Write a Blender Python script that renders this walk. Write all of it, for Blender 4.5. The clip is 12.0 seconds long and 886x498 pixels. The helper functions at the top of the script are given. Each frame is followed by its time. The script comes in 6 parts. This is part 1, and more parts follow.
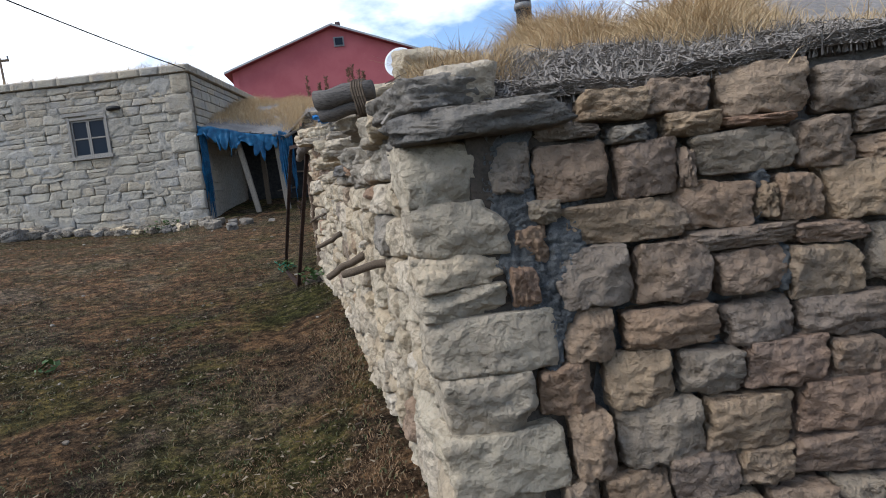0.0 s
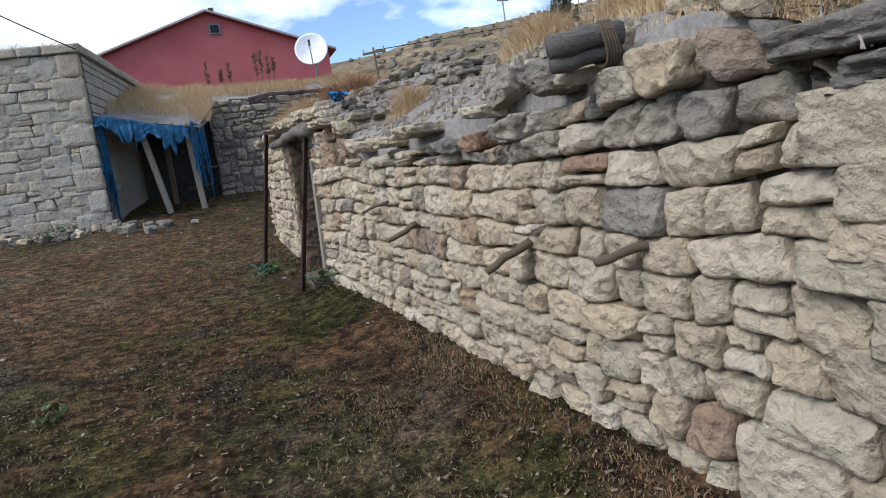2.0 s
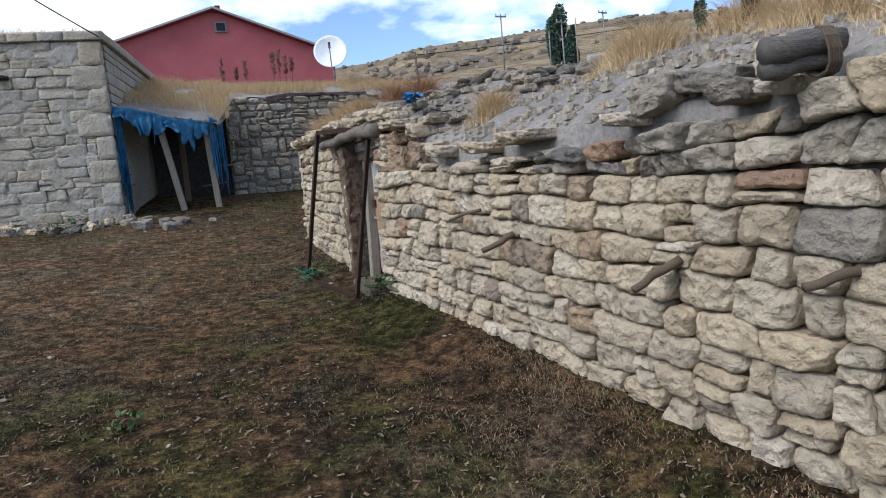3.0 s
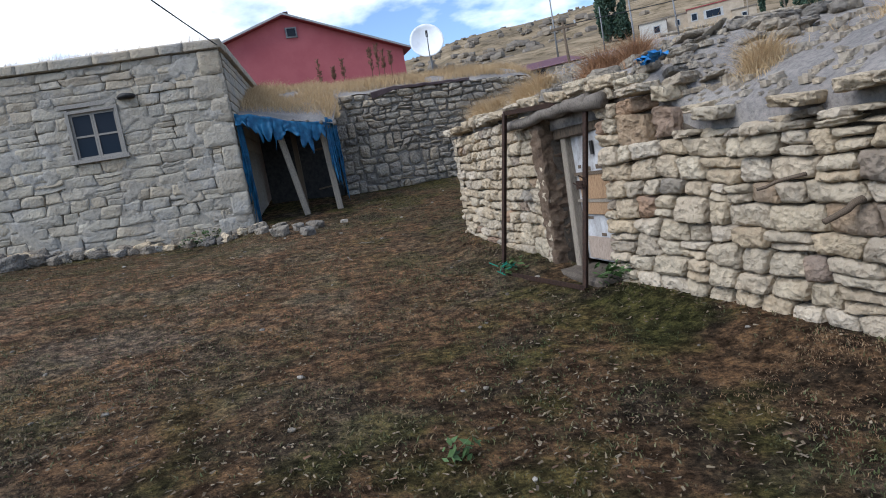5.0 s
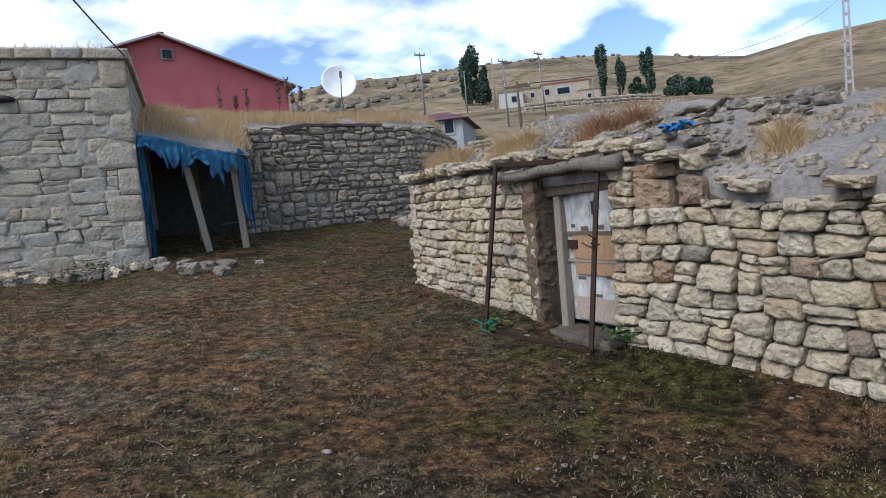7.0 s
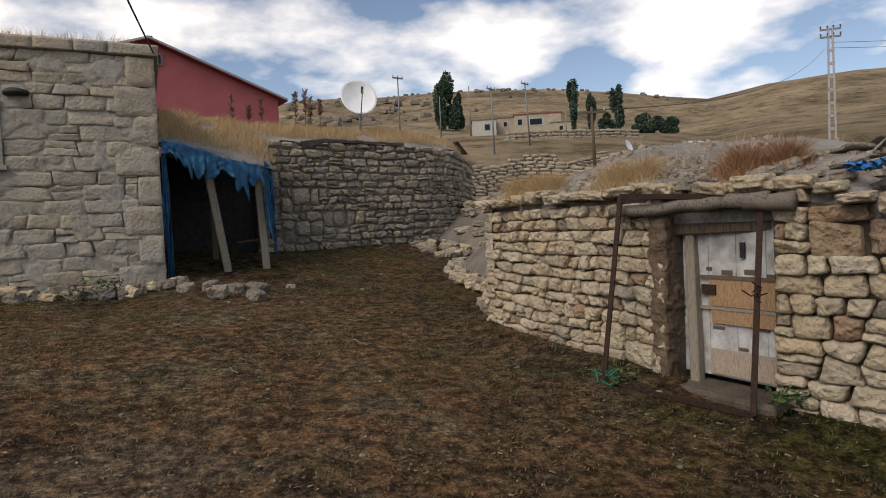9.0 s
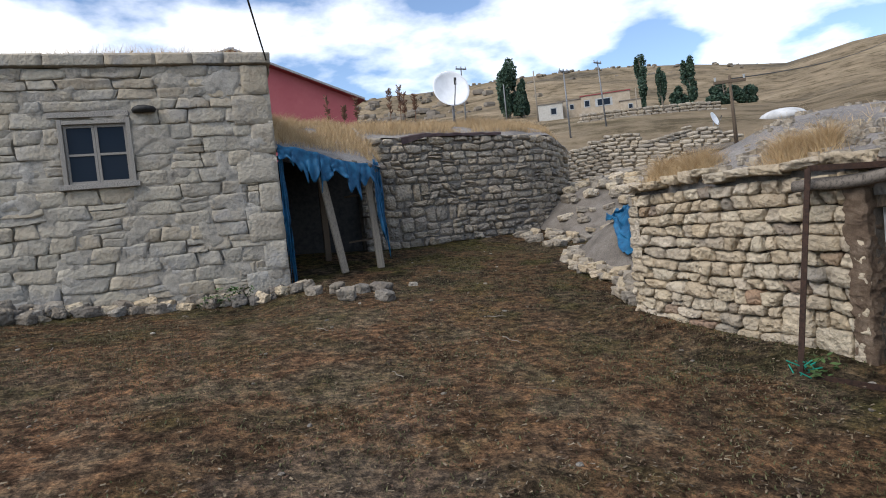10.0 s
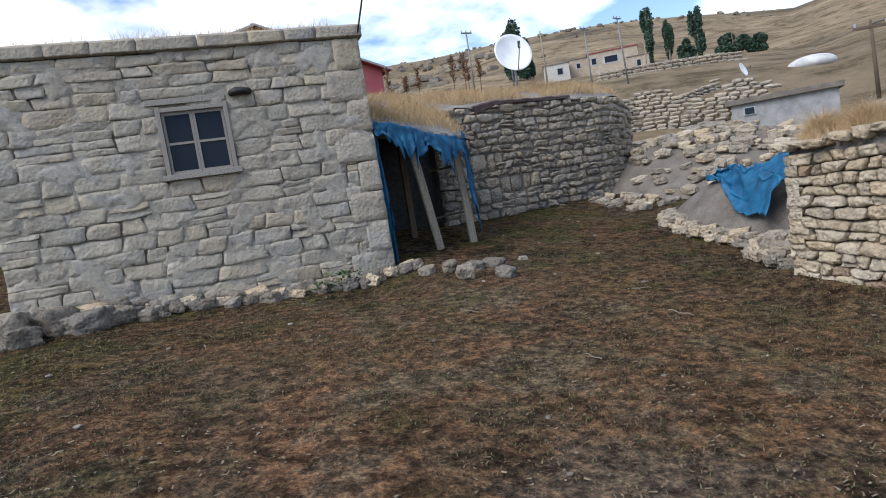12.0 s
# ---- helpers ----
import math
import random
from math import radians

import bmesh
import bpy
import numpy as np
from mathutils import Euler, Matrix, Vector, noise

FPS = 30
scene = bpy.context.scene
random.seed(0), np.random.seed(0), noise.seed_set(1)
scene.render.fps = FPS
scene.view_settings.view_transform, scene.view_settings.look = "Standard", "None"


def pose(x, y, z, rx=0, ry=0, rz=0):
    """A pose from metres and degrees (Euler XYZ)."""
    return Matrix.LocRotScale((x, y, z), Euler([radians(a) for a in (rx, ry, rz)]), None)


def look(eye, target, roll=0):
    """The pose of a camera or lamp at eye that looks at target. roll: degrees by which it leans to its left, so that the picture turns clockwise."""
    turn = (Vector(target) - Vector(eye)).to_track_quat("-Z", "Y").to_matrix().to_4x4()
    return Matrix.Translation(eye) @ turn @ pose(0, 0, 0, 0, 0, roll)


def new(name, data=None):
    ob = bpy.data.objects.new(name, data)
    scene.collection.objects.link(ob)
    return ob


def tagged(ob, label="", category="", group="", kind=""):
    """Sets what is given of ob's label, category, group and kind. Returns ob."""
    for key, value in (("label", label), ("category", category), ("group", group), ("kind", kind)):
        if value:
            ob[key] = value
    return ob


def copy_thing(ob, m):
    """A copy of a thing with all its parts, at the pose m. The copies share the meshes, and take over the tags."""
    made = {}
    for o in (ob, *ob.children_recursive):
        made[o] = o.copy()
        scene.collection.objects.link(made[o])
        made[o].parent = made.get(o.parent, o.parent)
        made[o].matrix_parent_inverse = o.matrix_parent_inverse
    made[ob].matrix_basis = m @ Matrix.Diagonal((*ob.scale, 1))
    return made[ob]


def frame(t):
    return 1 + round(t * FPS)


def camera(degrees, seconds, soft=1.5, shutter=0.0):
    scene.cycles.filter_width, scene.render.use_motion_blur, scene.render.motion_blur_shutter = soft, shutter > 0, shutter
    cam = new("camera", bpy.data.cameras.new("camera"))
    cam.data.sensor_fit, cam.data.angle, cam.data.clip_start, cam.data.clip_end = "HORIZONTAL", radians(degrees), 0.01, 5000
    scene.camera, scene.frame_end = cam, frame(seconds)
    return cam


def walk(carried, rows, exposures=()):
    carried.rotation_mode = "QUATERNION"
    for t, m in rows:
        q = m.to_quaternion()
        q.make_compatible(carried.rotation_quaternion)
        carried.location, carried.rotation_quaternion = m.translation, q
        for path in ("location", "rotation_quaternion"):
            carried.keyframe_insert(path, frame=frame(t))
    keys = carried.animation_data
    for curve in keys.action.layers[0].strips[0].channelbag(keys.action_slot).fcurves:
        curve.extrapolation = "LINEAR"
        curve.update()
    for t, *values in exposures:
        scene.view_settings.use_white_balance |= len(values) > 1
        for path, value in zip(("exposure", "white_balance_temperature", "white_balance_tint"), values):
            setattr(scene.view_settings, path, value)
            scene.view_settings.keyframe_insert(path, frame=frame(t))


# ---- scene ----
import functools

cam = camera(70.9, 12.0, soft=1.0)
METRES, EYE, TILT, LEAN, TURN = 9.2, 1.5, -5.4, 6.6, 0.0
ROWS = [
    (0.0, 0.0, 0.0, 0.0, 0.0, 0.0, 0.0),
    (0.5, -0.0445, 0.0235, -0.0011, -3.02, 0.39, 1.09),
    (1.0, -0.0863, 0.0423, -0.0044, -7.61, -0.76, 1.42),
    (1.5, -0.1231, 0.054, -0.0013, -13.08, 0.71, 1.27),
    (2.0, -0.1651, 0.0807, -0.0016, -12.13, -0.61, 2.81),
    (2.5, -0.1964, 0.1, -0.0046, -12.61, 0.28, 0.11),
    (3.0, -0.2385, 0.1218, -0.0003, -13.74, 0.41, -0.03),
    (3.5, -0.2683, 0.1463, -0.0053, -8.74, 1.13, 2.45),
    (5.5, -0.419, 0.2353, 0.0044, -9.58, -0.48, 5.34),
    (6.0, -0.4514, 0.2542, 0.0031, -14.64, 2.8, 4.45),
    (6.5, -0.4776, 0.27, 0.0109, -18.55, 3.26, 2.8),
    (8.5, -0.5686, 0.3835, 0.0214, -30.33, 4.82, -1.66),
    (9.0, -0.5982, 0.4182, 0.0311, -25.86, 5.72, -1.12),
    (9.5, -0.6319, 0.4424, 0.0379, -26.43, 3.74, 0.35),
    (10.0, -0.6629, 0.4758, 0.0366, -19.24, 4.89, 1.47),
    (10.5, -0.6911, 0.5027, 0.0426, -20.37, 3.48, 0.02),
    (11.0, -0.7409, 0.5207, 0.0465, -23.36, -0.3, 1.45),
    (11.5, -0.7706, 0.5338, 0.0504, -20.03, 2.86, 2.87),
    (12.0, -0.799, 0.5525, 0.0555, -18.38, 2.03, 4.45),
]
EXPOSURES = [(0.0, 0.9, 6020, 10), (6.7, 0.85, 5820, 10), (8.3, 0.12, 7330, 13), (8.7, 0.19, 7330, 13), (9.1, 0.29, 7430, 14), (9.5, 0.36, 7680, 15), (9.9, 0.75, 6380, 11), (10.5, 0.85, 6280, 11), (11.0, 0.95, 6480, 11.5), (11.5, 0.98, 5680, 10), (12.0, 0.9, 6080, 11)]
walk(cam, [(t, pose(0, 0, EYE, TILT, LEAN, TURN) @ pose(METRES * x, METRES * y, METRES * z, 90 + pitch, roll, yaw)) for t, x, y, z, yaw, pitch, roll in ROWS], EXPOSURES)

# ---- world, sun ----
world = bpy.data.worlds.new("world")
scene.world = world
world.use_nodes = True
wn, wl = world.node_tree.nodes, world.node_tree.links
wn.clear()
SUN_EL, SUN_AZ = 44.0, -112.0       # degrees; azimuth from +y towards +x
sky = wn.new("ShaderNodeTexSky")
sky.sky_type, sky.sun_disc = "NISHITA", False
sky.sun_elevation, sky.sun_rotation = radians(SUN_EL), radians(SUN_AZ)
sky.air_density, sky.dust_density, sky.altitude = 1.0, 0.6, 1500
geo = wn.new("ShaderNodeTexCoord")
sep = wn.new("ShaderNodeSeparateXYZ")
wl.new(geo.outputs["Generated"], sep.inputs[0])
zup = wn.new("ShaderNodeMath"); zup.operation = "MAXIMUM"; zup.inputs[1].default_value = 0.0
wl.new(sep.outputs["Z"], zup.inputs[0])
zz = wn.new("ShaderNodeMath"); zz.operation = "ADD"; zz.inputs[1].default_value = 0.22
wl.new(zup.outputs[0], zz.inputs[0])
flat = wn.new("ShaderNodeVectorMath"); flat.operation = "DIVIDE"
comb = wn.new("ShaderNodeCombineXYZ")
for k in range(3):
    wl.new(zz.outputs[0], comb.inputs[k])
wl.new(geo.outputs["Generated"], flat.inputs[0]); wl.new(comb.outputs[0], flat.inputs[1])
cl = wn.new("ShaderNodeTexNoise")
cl.inputs["Scale"].default_value, cl.inputs["Detail"].default_value, cl.inputs["Roughness"].default_value = 1.55, 7.0, 0.52
shift = wn.new("ShaderNodeMapping"); shift.inputs["Location"].default_value = (3.1, 0.4, 0.0)
wl.new(flat.outputs[0], shift.inputs[0]); wl.new(shift.outputs[0], cl.inputs["Vector"])
ramp = wn.new("ShaderNodeValToRGB")
ramp.color_ramp.elements[0].position, ramp.color_ramp.elements[1].position = 0.495, 0.645
bank = wn.new("ShaderNodeVectorMath"); bank.operation = "DOT_PRODUCT"; bank.inputs[1].default_value = (-0.55, 0.83, 0.0)
wl.new(geo.outputs["Generated"], bank.inputs[0])
bankr = wn.new("ShaderNodeMapRange"); bankr.interpolation_type = "SMOOTHSTEP"
bankr.inputs["From Min"].default_value, bankr.inputs["From Max"].default_value, bankr.inputs["To Max"].default_value = 0.74, 0.97, 0.15
wl.new(bank.outputs["Value"], bankr.inputs["Value"])
cover = wn.new("ShaderNodeMath"); cover.operation = "ADD"
wl.new(cl.outputs["Fac"], cover.inputs[0]); wl.new(bankr.outputs[0], cover.inputs[1])
wl.new(cover.outputs[0], ramp.inputs[0])
mixc = wn.new("ShaderNodeMix"); mixc.data_type = "RGBA"
mixc.inputs[7].default_value = (9.5, 9.6, 9.8, 1)
wl.new(ramp.outputs["Color"], mixc.inputs[0]); wl.new(sky.outputs[0], mixc.inputs[6])
bg = wn.new("ShaderNodeBackground"); bg.inputs["Strength"].default_value = 0.11
wout = wn.new("ShaderNodeOutputWorld")
wl.new(mixc.outputs[2], bg.inputs[0]); wl.new(bg.outputs[0], wout.inputs[0])

sun = bpy.data.lights.new("sun", "SUN")
sun.energy, sun.angle, sun.color = 1.85, radians(40), (1.0, 0.96, 0.90)
sun_ob = new("sun", sun)
az, el = radians(SUN_AZ), radians(SUN_EL)
sun_ob.matrix_world = look((math.sin(az) * math.cos(el) * 60, math.cos(az) * math.cos(el) * 60, math.sin(el) * 60), (0, 0, 0))


# ---- materials ----
def shader(name, rough=0.9, metal=0.0):
    m = bpy.data.materials.new(name)
    m.use_nodes = True
    n = m.node_tree.nodes
    b = n["Principled BSDF"]
    b.inputs["Roughness"].default_value, b.inputs["Metallic"].default_value = rough, metal
    b.inputs["Specular IOR Level"].default_value = 0.25
    return m, n, m.node_tree.links, b


def noise_node(n, l, scale, detail=5.0, rough=0.6, vec=None, stretch=None):
    t = n.new("ShaderNodeTexNoise")
    t.inputs["Scale"].default_value, t.inputs["Detail"].default_value, t.inputs["Roughness"].default_value = scale, detail, rough
    if vec is None:
        vec = n.new("ShaderNodeTexCoord").outputs["Object"]
    if stretch:
        mp = n.new("ShaderNodeMapping"); mp.inputs["Scale"].default_value = stretch
        l.new(vec, mp.inputs[0]); vec = mp.outputs[0]
    l.new(vec, t.inputs["Vector"])
    return t


def ramp_node(n, l, fac, stops):
    r = n.new("ShaderNodeValToRGB")
    e = r.color_ramp.elements
    while len(e) < len(stops):
        e.new(0.5)
    for k, (p, c) in zip(e, stops):
        k.position, k.color = p, (*c, 1) if len(c) == 3 else c
    l.new(fac, r.inputs[0])
    return r.outputs["Color"]


def mix_node(n, l, a, b, fac, mode="MIX"):
    m = n.new("ShaderNodeMix"); m.data_type, m.blend_type = "RGBA", mode
    for sock, v in ((0, fac), (6, a), (7, b)):
        if isinstance(v, (int, float)):
            m.inputs[sock].default_value = v
        elif isinstance(v, tuple):
            m.inputs[sock].default_value = (*v, 1)
        else:
            l.new(v, m.inputs[sock])
    return m.outputs[2]


def bump_node(n, l, b, height, strength=0.5, dist=0.02):
    k = n.new("ShaderNodeBump")
    k.inputs["Strength"].default_value, k.inputs["Distance"].default_value = strength, dist
    l.new(height, k.inputs["Height"]); l.new(k.outputs[0], b.inputs["Normal"])


def grey(v, tint=(1, 1, 1)):
    return tuple(v * t for t in tint)


def stone_material(name, tones, stain, stain_amount, per="Random", scale=9.0, bump=0.7):
    """Rough stone: tone by piece, blotches, pits and stains."""
    m, n, l, b = shader(name, 0.92)
    if per == "Random":
        info = n.new("ShaderNodeObjectInfo"); rnd = info.outputs["Random"]
    else:
        info = n.new("ShaderNodeNewGeometry"); rnd = info.outputs["Random Per Island"]
    pos = n.new("ShaderNodeNewGeometry").outputs["Position"]
    k = len(tones)
    base = ramp_node(n, l, rnd, [(i / (k - 1), c) for i, c in enumerate(tones)])
    blot = noise_node(n, l, scale, 6, 0.65, pos)
    tone = ramp_node(n, l, blot.outputs["Fac"], [(0.30, (0.78, 0.75, 0.72)), (0.5, (1, 1, 1)), (0.72, (1.1, 1.08, 1.04))])
    col = mix_node(n, l, base, tone, 1.0, "MULTIPLY")
    big = noise_node(n, l, 1.7, 4, 0.6, pos)
    lich = ramp_node(n, l, big.outputs["Fac"], [(0.52, (0, 0, 0)), (0.66, (1, 1, 1))])
    sc = n.new("ShaderNodeMath"); sc.operation = "MULTIPLY"; sc.inputs[1].default_value = stain_amount
    l.new(lich, sc.inputs[0])
    col = mix_node(n, l, col, stain, sc.outputs[0])
    fine = noise_node(n, l, 52, 6, 0.68, pos)
    specks = ramp_node(n, l, fine.outputs["Fac"], [(0.30, (0.45, 0.42, 0.38)), (0.39, (1, 1, 1)), (0.6, (1.14, 1.13, 1.12))])
    col = mix_node(n, l, col, specks, 0.55, "MULTIPLY")
    l.new(col, b.inputs["Base Color"])
    hsum = n.new("ShaderNodeMath"); hsum.operation = "MULTIPLY_ADD"; hsum.inputs[1].default_value = 0.32
    vor = n.new("ShaderNodeTexVoronoi"); vor.inputs["Scale"].default_value = 22; l.new(pos, vor.inputs["Vector"])
    mid = noise_node(n, l, 12, 9, 0.63, pos)
    l.new(vor.outputs["Distance"], hsum.inputs[0]); l.new(mid.outputs["Fac"], hsum.inputs[2])
    bump_node(n, l, b, hsum.outputs[0], bump, 0.12)
    return m


CREAM = [(0.535, 0.437, 0.305), (0.58, 0.495, 0.365), (0.475, 0.397, 0.293), (0.55, 0.435, 0.29), (0.60, 0.515, 0.40), (0.485, 0.382, 0.256), (0.53, 0.442, 0.316), (0.445, 0.372, 0.278)]
TAN = [(0.38, 0.275, 0.178), (0.42, 0.305, 0.195), (0.37, 0.232, 0.15), (0.31, 0.252, 0.195), (0.39, 0.265, 0.172), (0.40, 0.322, 0.23), (0.31, 0.252, 0.195)]
GREYS = [(0.38, 0.325, 0.252), (0.30, 0.258, 0.203), (0.43, 0.372, 0.29), (0.255, 0.225, 0.185), (0.40, 0.33, 0.24), (0.33, 0.288, 0.235)]
ASHLAR = [(0.345, 0.305, 0.24), (0.315, 0.288, 0.238), (0.36, 0.32, 0.25), (0.34, 0.288, 0.215), (0.30, 0.275, 0.228), (0.36, 0.305, 0.225), (0.37, 0.335, 0.27)]
DARK = [(0.185, 0.168, 0.145), (0.27, 0.24, 0.20), (0.34, 0.295, 0.235), (0.23, 0.205, 0.175)]
m_cream = stone_material("limestone_cream", CREAM, (0.28, 0.24, 0.19), 0.2, bump=0.95)
m_tan = stone_material("limestone_tan", TAN, (0.20, 0.185, 0.17), 0.4, bump=1.0)
m_grey = stone_material("fieldstone_grey", GREYS, (0.17, 0.155, 0.14), 0.4, bump=0.9)
m_ash = stone_material("ashlar_pale", ASHLAR, (0.25, 0.25, 0.25), 0.5, scale=5.0, bump=0.35)
m_dark = stone_material("slate_dark", DARK, (0.10, 0.10, 0.10), 0.4, bump=0.95)
m_pale = stone_material("loose_stone_pale", [(0.33, 0.285, 0.225), (0.22, 0.19, 0.15), (0.17, 0.152, 0.128), (0.44, 0.395, 0.33), (0.14, 0.126, 0.11), (0.30, 0.25, 0.19)], (0.2, 0.18, 0.155), 0.3, bump=0.9)
m_rubble = stone_material("rubble_islands", GREYS + [(0.40, 0.35, 0.28)], (0.2, 0.18, 0.16), 0.4, per="island")


def earth_material(name, c1, c2, c3, scale=2.0, bump=0.8):
    m, n, l, b = shader(name, 0.97)
    pos = n.new("ShaderNodeNewGeometry").outputs["Position"]
    a = noise_node(n, l, scale, 7, 0.65, pos)
    f = noise_node(n, l, scale * 18, 6, 0.75, pos)
    col = ramp_node(n, l, a.outputs["Fac"], [(0.32, c1), (0.5, c2), (0.68, c3)])
    sp = ramp_node(n, l, f.outputs["Fac"], [(0.3, (0.5, 0.5, 0.5)), (0.5, (1, 1, 1)), (0.75, (1.5, 1.45, 1.4))])
    l.new(mix_node(n, l, col, sp, 0.85, "MULTIPLY"), b.inputs["Base Color"])
    bump_node(n, l, b, f.outputs["Fac"], bump, 0.03)
    return m


m_mortar = earth_material("earth_mortar", (0.075, 0.06, 0.045), (0.11, 0.09, 0.07), (0.15, 0.125, 0.10), 3.0)
m_cement = earth_material("cement_smear", (0.125, 0.13, 0.13), (0.19, 0.195, 0.192), (0.27, 0.272, 0.262), 7.0, 1.0)
m_lime = earth_material("lime_pointing", (0.27, 0.24, 0.195), (0.325, 0.295, 0.245), (0.345, 0.325, 0.29), 0.9, 0.6)
m_roofearth = earth_material("roof_earth", (0.165, 0.153, 0.14), (0.235, 0.213, 0.195), (0.30, 0.278, 0.245), 1.6)
m_gravel = earth_material("gravel_heap", (0.12, 0.105, 0.088), (0.17, 0.148, 0.125), (0.22, 0.195, 0.168), 2.5)

# ground: trodden soil with thin turf in the yard, dry steppe on the hill
m_ground, n, l, b = shader("ground_soil", 0.97)
b.inputs["Specular IOR Level"].default_value = 0.04
pos = n.new("ShaderNodeNewGeometry").outputs["Position"]
big = noise_node(n, l, 0.75, 7, 0.6, pos)
mid = noise_node(n, l, 1.0, 6, 0.55, pos, (1, 1, 1))
fine = noise_node(n, l, 34, 6, 0.75, pos)
soil = ramp_node(n, l, big.outputs["Fac"], [(0.34, (0.030, 0.025, 0.017)), (0.41, (0.055, 0.040, 0.026)), (0.46, (0.118, 0.074, 0.043)), (0.51, (0.105, 0.066, 0.039)), (0.57, (0.050, 0.038, 0.026)), (0.66, (0.15, 0.112, 0.08))])
green = ramp_node(n, l, mid.outputs["Fac"], [(0.50, (0, 0, 0)), (0.58, (1, 1, 1))])
gfac = n.new("ShaderNodeMath"); gfac.operation = "MULTIPLY"; gfac.inputs[1].default_value = 0.6
l.new(green, gfac.inputs[0])
yard = mix_node(n, l, soil, (0.066, 0.068, 0.021), gfac.outputs[0])
worn = n.new("ShaderNodeVectorMath"); worn.operation = "DISTANCE"; worn.inputs[1].default_value = (-5.6, 9.3, 1.0)
l.new(pos, worn.inputs[0])
wr = n.new("ShaderNodeMapRange"); wr.inputs["From Min"].default_value, wr.inputs["From Max"].default_value = 4.8, 1.8
l.new(worn.outputs["Value"], wr.inputs["Value"])
wm = n.new("ShaderNodeMath"); wm.operation = "MULTIPLY"; l.new(wr.outputs[0], wm.inputs[0])
wp = noise_node(n, l, 0.8, 6, 0.65, pos)
l.new(ramp_node(n, l, wp.outputs["Fac"], [(0.36, (0.25, 0.25, 0.25)), (0.58, (1, 1, 1))]), wm.inputs[1])
tread = noise_node(n, l, 0.6, 6, 0.54, pos)
trod = ramp_node(n, l, tread.outputs["Fac"], [(0.36, (0.085, 0.072, 0.040)), (0.44, (0.195, 0.152, 0.105)), (0.51, (0.20, 0.115, 0.068)), (0.59, (0.155, 0.112, 0.075)), (0.68, (0.08, 0.072, 0.036))])
yard = mix_node(n, l, yard, trod, wm.outputs[0])
bare = n.new("ShaderNodeVectorMath"); bare.operation = "DISTANCE"; bare.inputs[1].default_value = (-5.6, 7.6, 0.75)
l.new(pos, bare.inputs[0])
bn = n.new("ShaderNodeMath"); bn.operation = "MULTIPLY_ADD"; bn.inputs[1].default_value = 2.6
bp = noise_node(n, l, 2.6, 6, 0.7, pos)
l.new(bp.outputs["Fac"], bn.inputs[0]); l.new(bare.outputs["Value"], bn.inputs[2])
br = n.new("ShaderNodeMapRange"); br.inputs["From Min"].default_value, br.inputs["From Max"].default_value = 2.05, 1.75
l.new(bn.outputs[0], br.inputs["Value"])
bh = n.new("ShaderNodeMath"); bh.operation = "MULTIPLY"; bh.inputs[1].default_value = 0.6
l.new(br.outputs[0], bh.inputs[0])
yard = mix_node(n, l, yard, (0.15, 0.12, 0.095), bh.outputs[0])
sp = ramp_node(n, l, fine.outputs["Fac"], [(0.36, (0.35, 0.35, 0.35)), (0.5, (1, 1, 1)), (0.66, (2.0, 1.9, 1.7))])
yard = mix_node(n, l, yard, sp, 0.9, "MULTIPLY")
clod = noise_node(n, l, 9, 7, 0.7, pos)
dry = ramp_node(n, l, clod.outputs["Fac"], [(0.40, (0.36, 0.35, 0.34)), (0.50, (0.95, 0.95, 0.95)), (0.60, (2.1, 1.95, 1.7))])
yard = mix_node(n, l, yard, dry, 0.9, "MULTIPLY")
hn = noise_node(n, l, 0.022, 9, 0.66, pos)
hf = noise_node(n, l, 0.16, 11, 0.78, pos)
hill = ramp_node(n, l, hn.outputs["Fac"], [(0.35, (0.115, 0.095, 0.068)), (0.47, (0.195, 0.152, 0.10)), (0.55, (0.235, 0.182, 0.12)), (0.66, (0.31, 0.25, 0.17))])
hs = ramp_node(n, l, hf.outputs["Fac"], [(0.40, (0.38, 0.38, 0.33)), (0.48, (0.85, 0.84, 0.8)), (0.53, (1, 1, 1)), (0.64, (1.3, 1.27, 1.22))])
hill = mix_node(n, l, hill, hs, 0.9, "MULTIPLY")
dist = n.new("ShaderNodeVectorMath"); dist.operation = "DISTANCE"; dist.inputs[1].default_value = (-4.0, 8.0, 1.0)
l.new(pos, dist.inputs[0])
mr = n.new("ShaderNodeMapRange"); mr.inputs["From Min"].default_value, mr.inputs["From Max"].default_value = 13.0, 26.0
l.new(dist.outputs["Value"], mr.inputs["Value"])
l.new(mix_node(n, l, yard, hill, mr.outputs[0]), b.inputs["Base Color"])
rel = n.new("ShaderNodeMath"); rel.operation = "ADD"
l.new(fine.outputs["Fac"], rel.inputs[0]); l.new(clod.outputs["Fac"], rel.inputs[1])
bump_node(n, l, b, rel.outputs[0], 1.0, 0.09)


def wood_material(name, dark, light, scale=6.0, grain=(9, 9, 0.7)):
    m, n, l, b = shader(name, 0.85)
    co = n.new("ShaderNodeTexCoord").outputs["Generated"]
    g = noise_node(n, l, scale, 8, 0.7, co, grain)
    l.new(ramp_node(n, l, g.outputs["Fac"], [(0.34, dark), (0.52, light), (0.75, tuple(min(1, c * 1.25) for c in light))]), b.inputs["Base Color"])
    bump_node(n, l, b, g.outputs["Fac"], 0.6, 0.01)
    return m


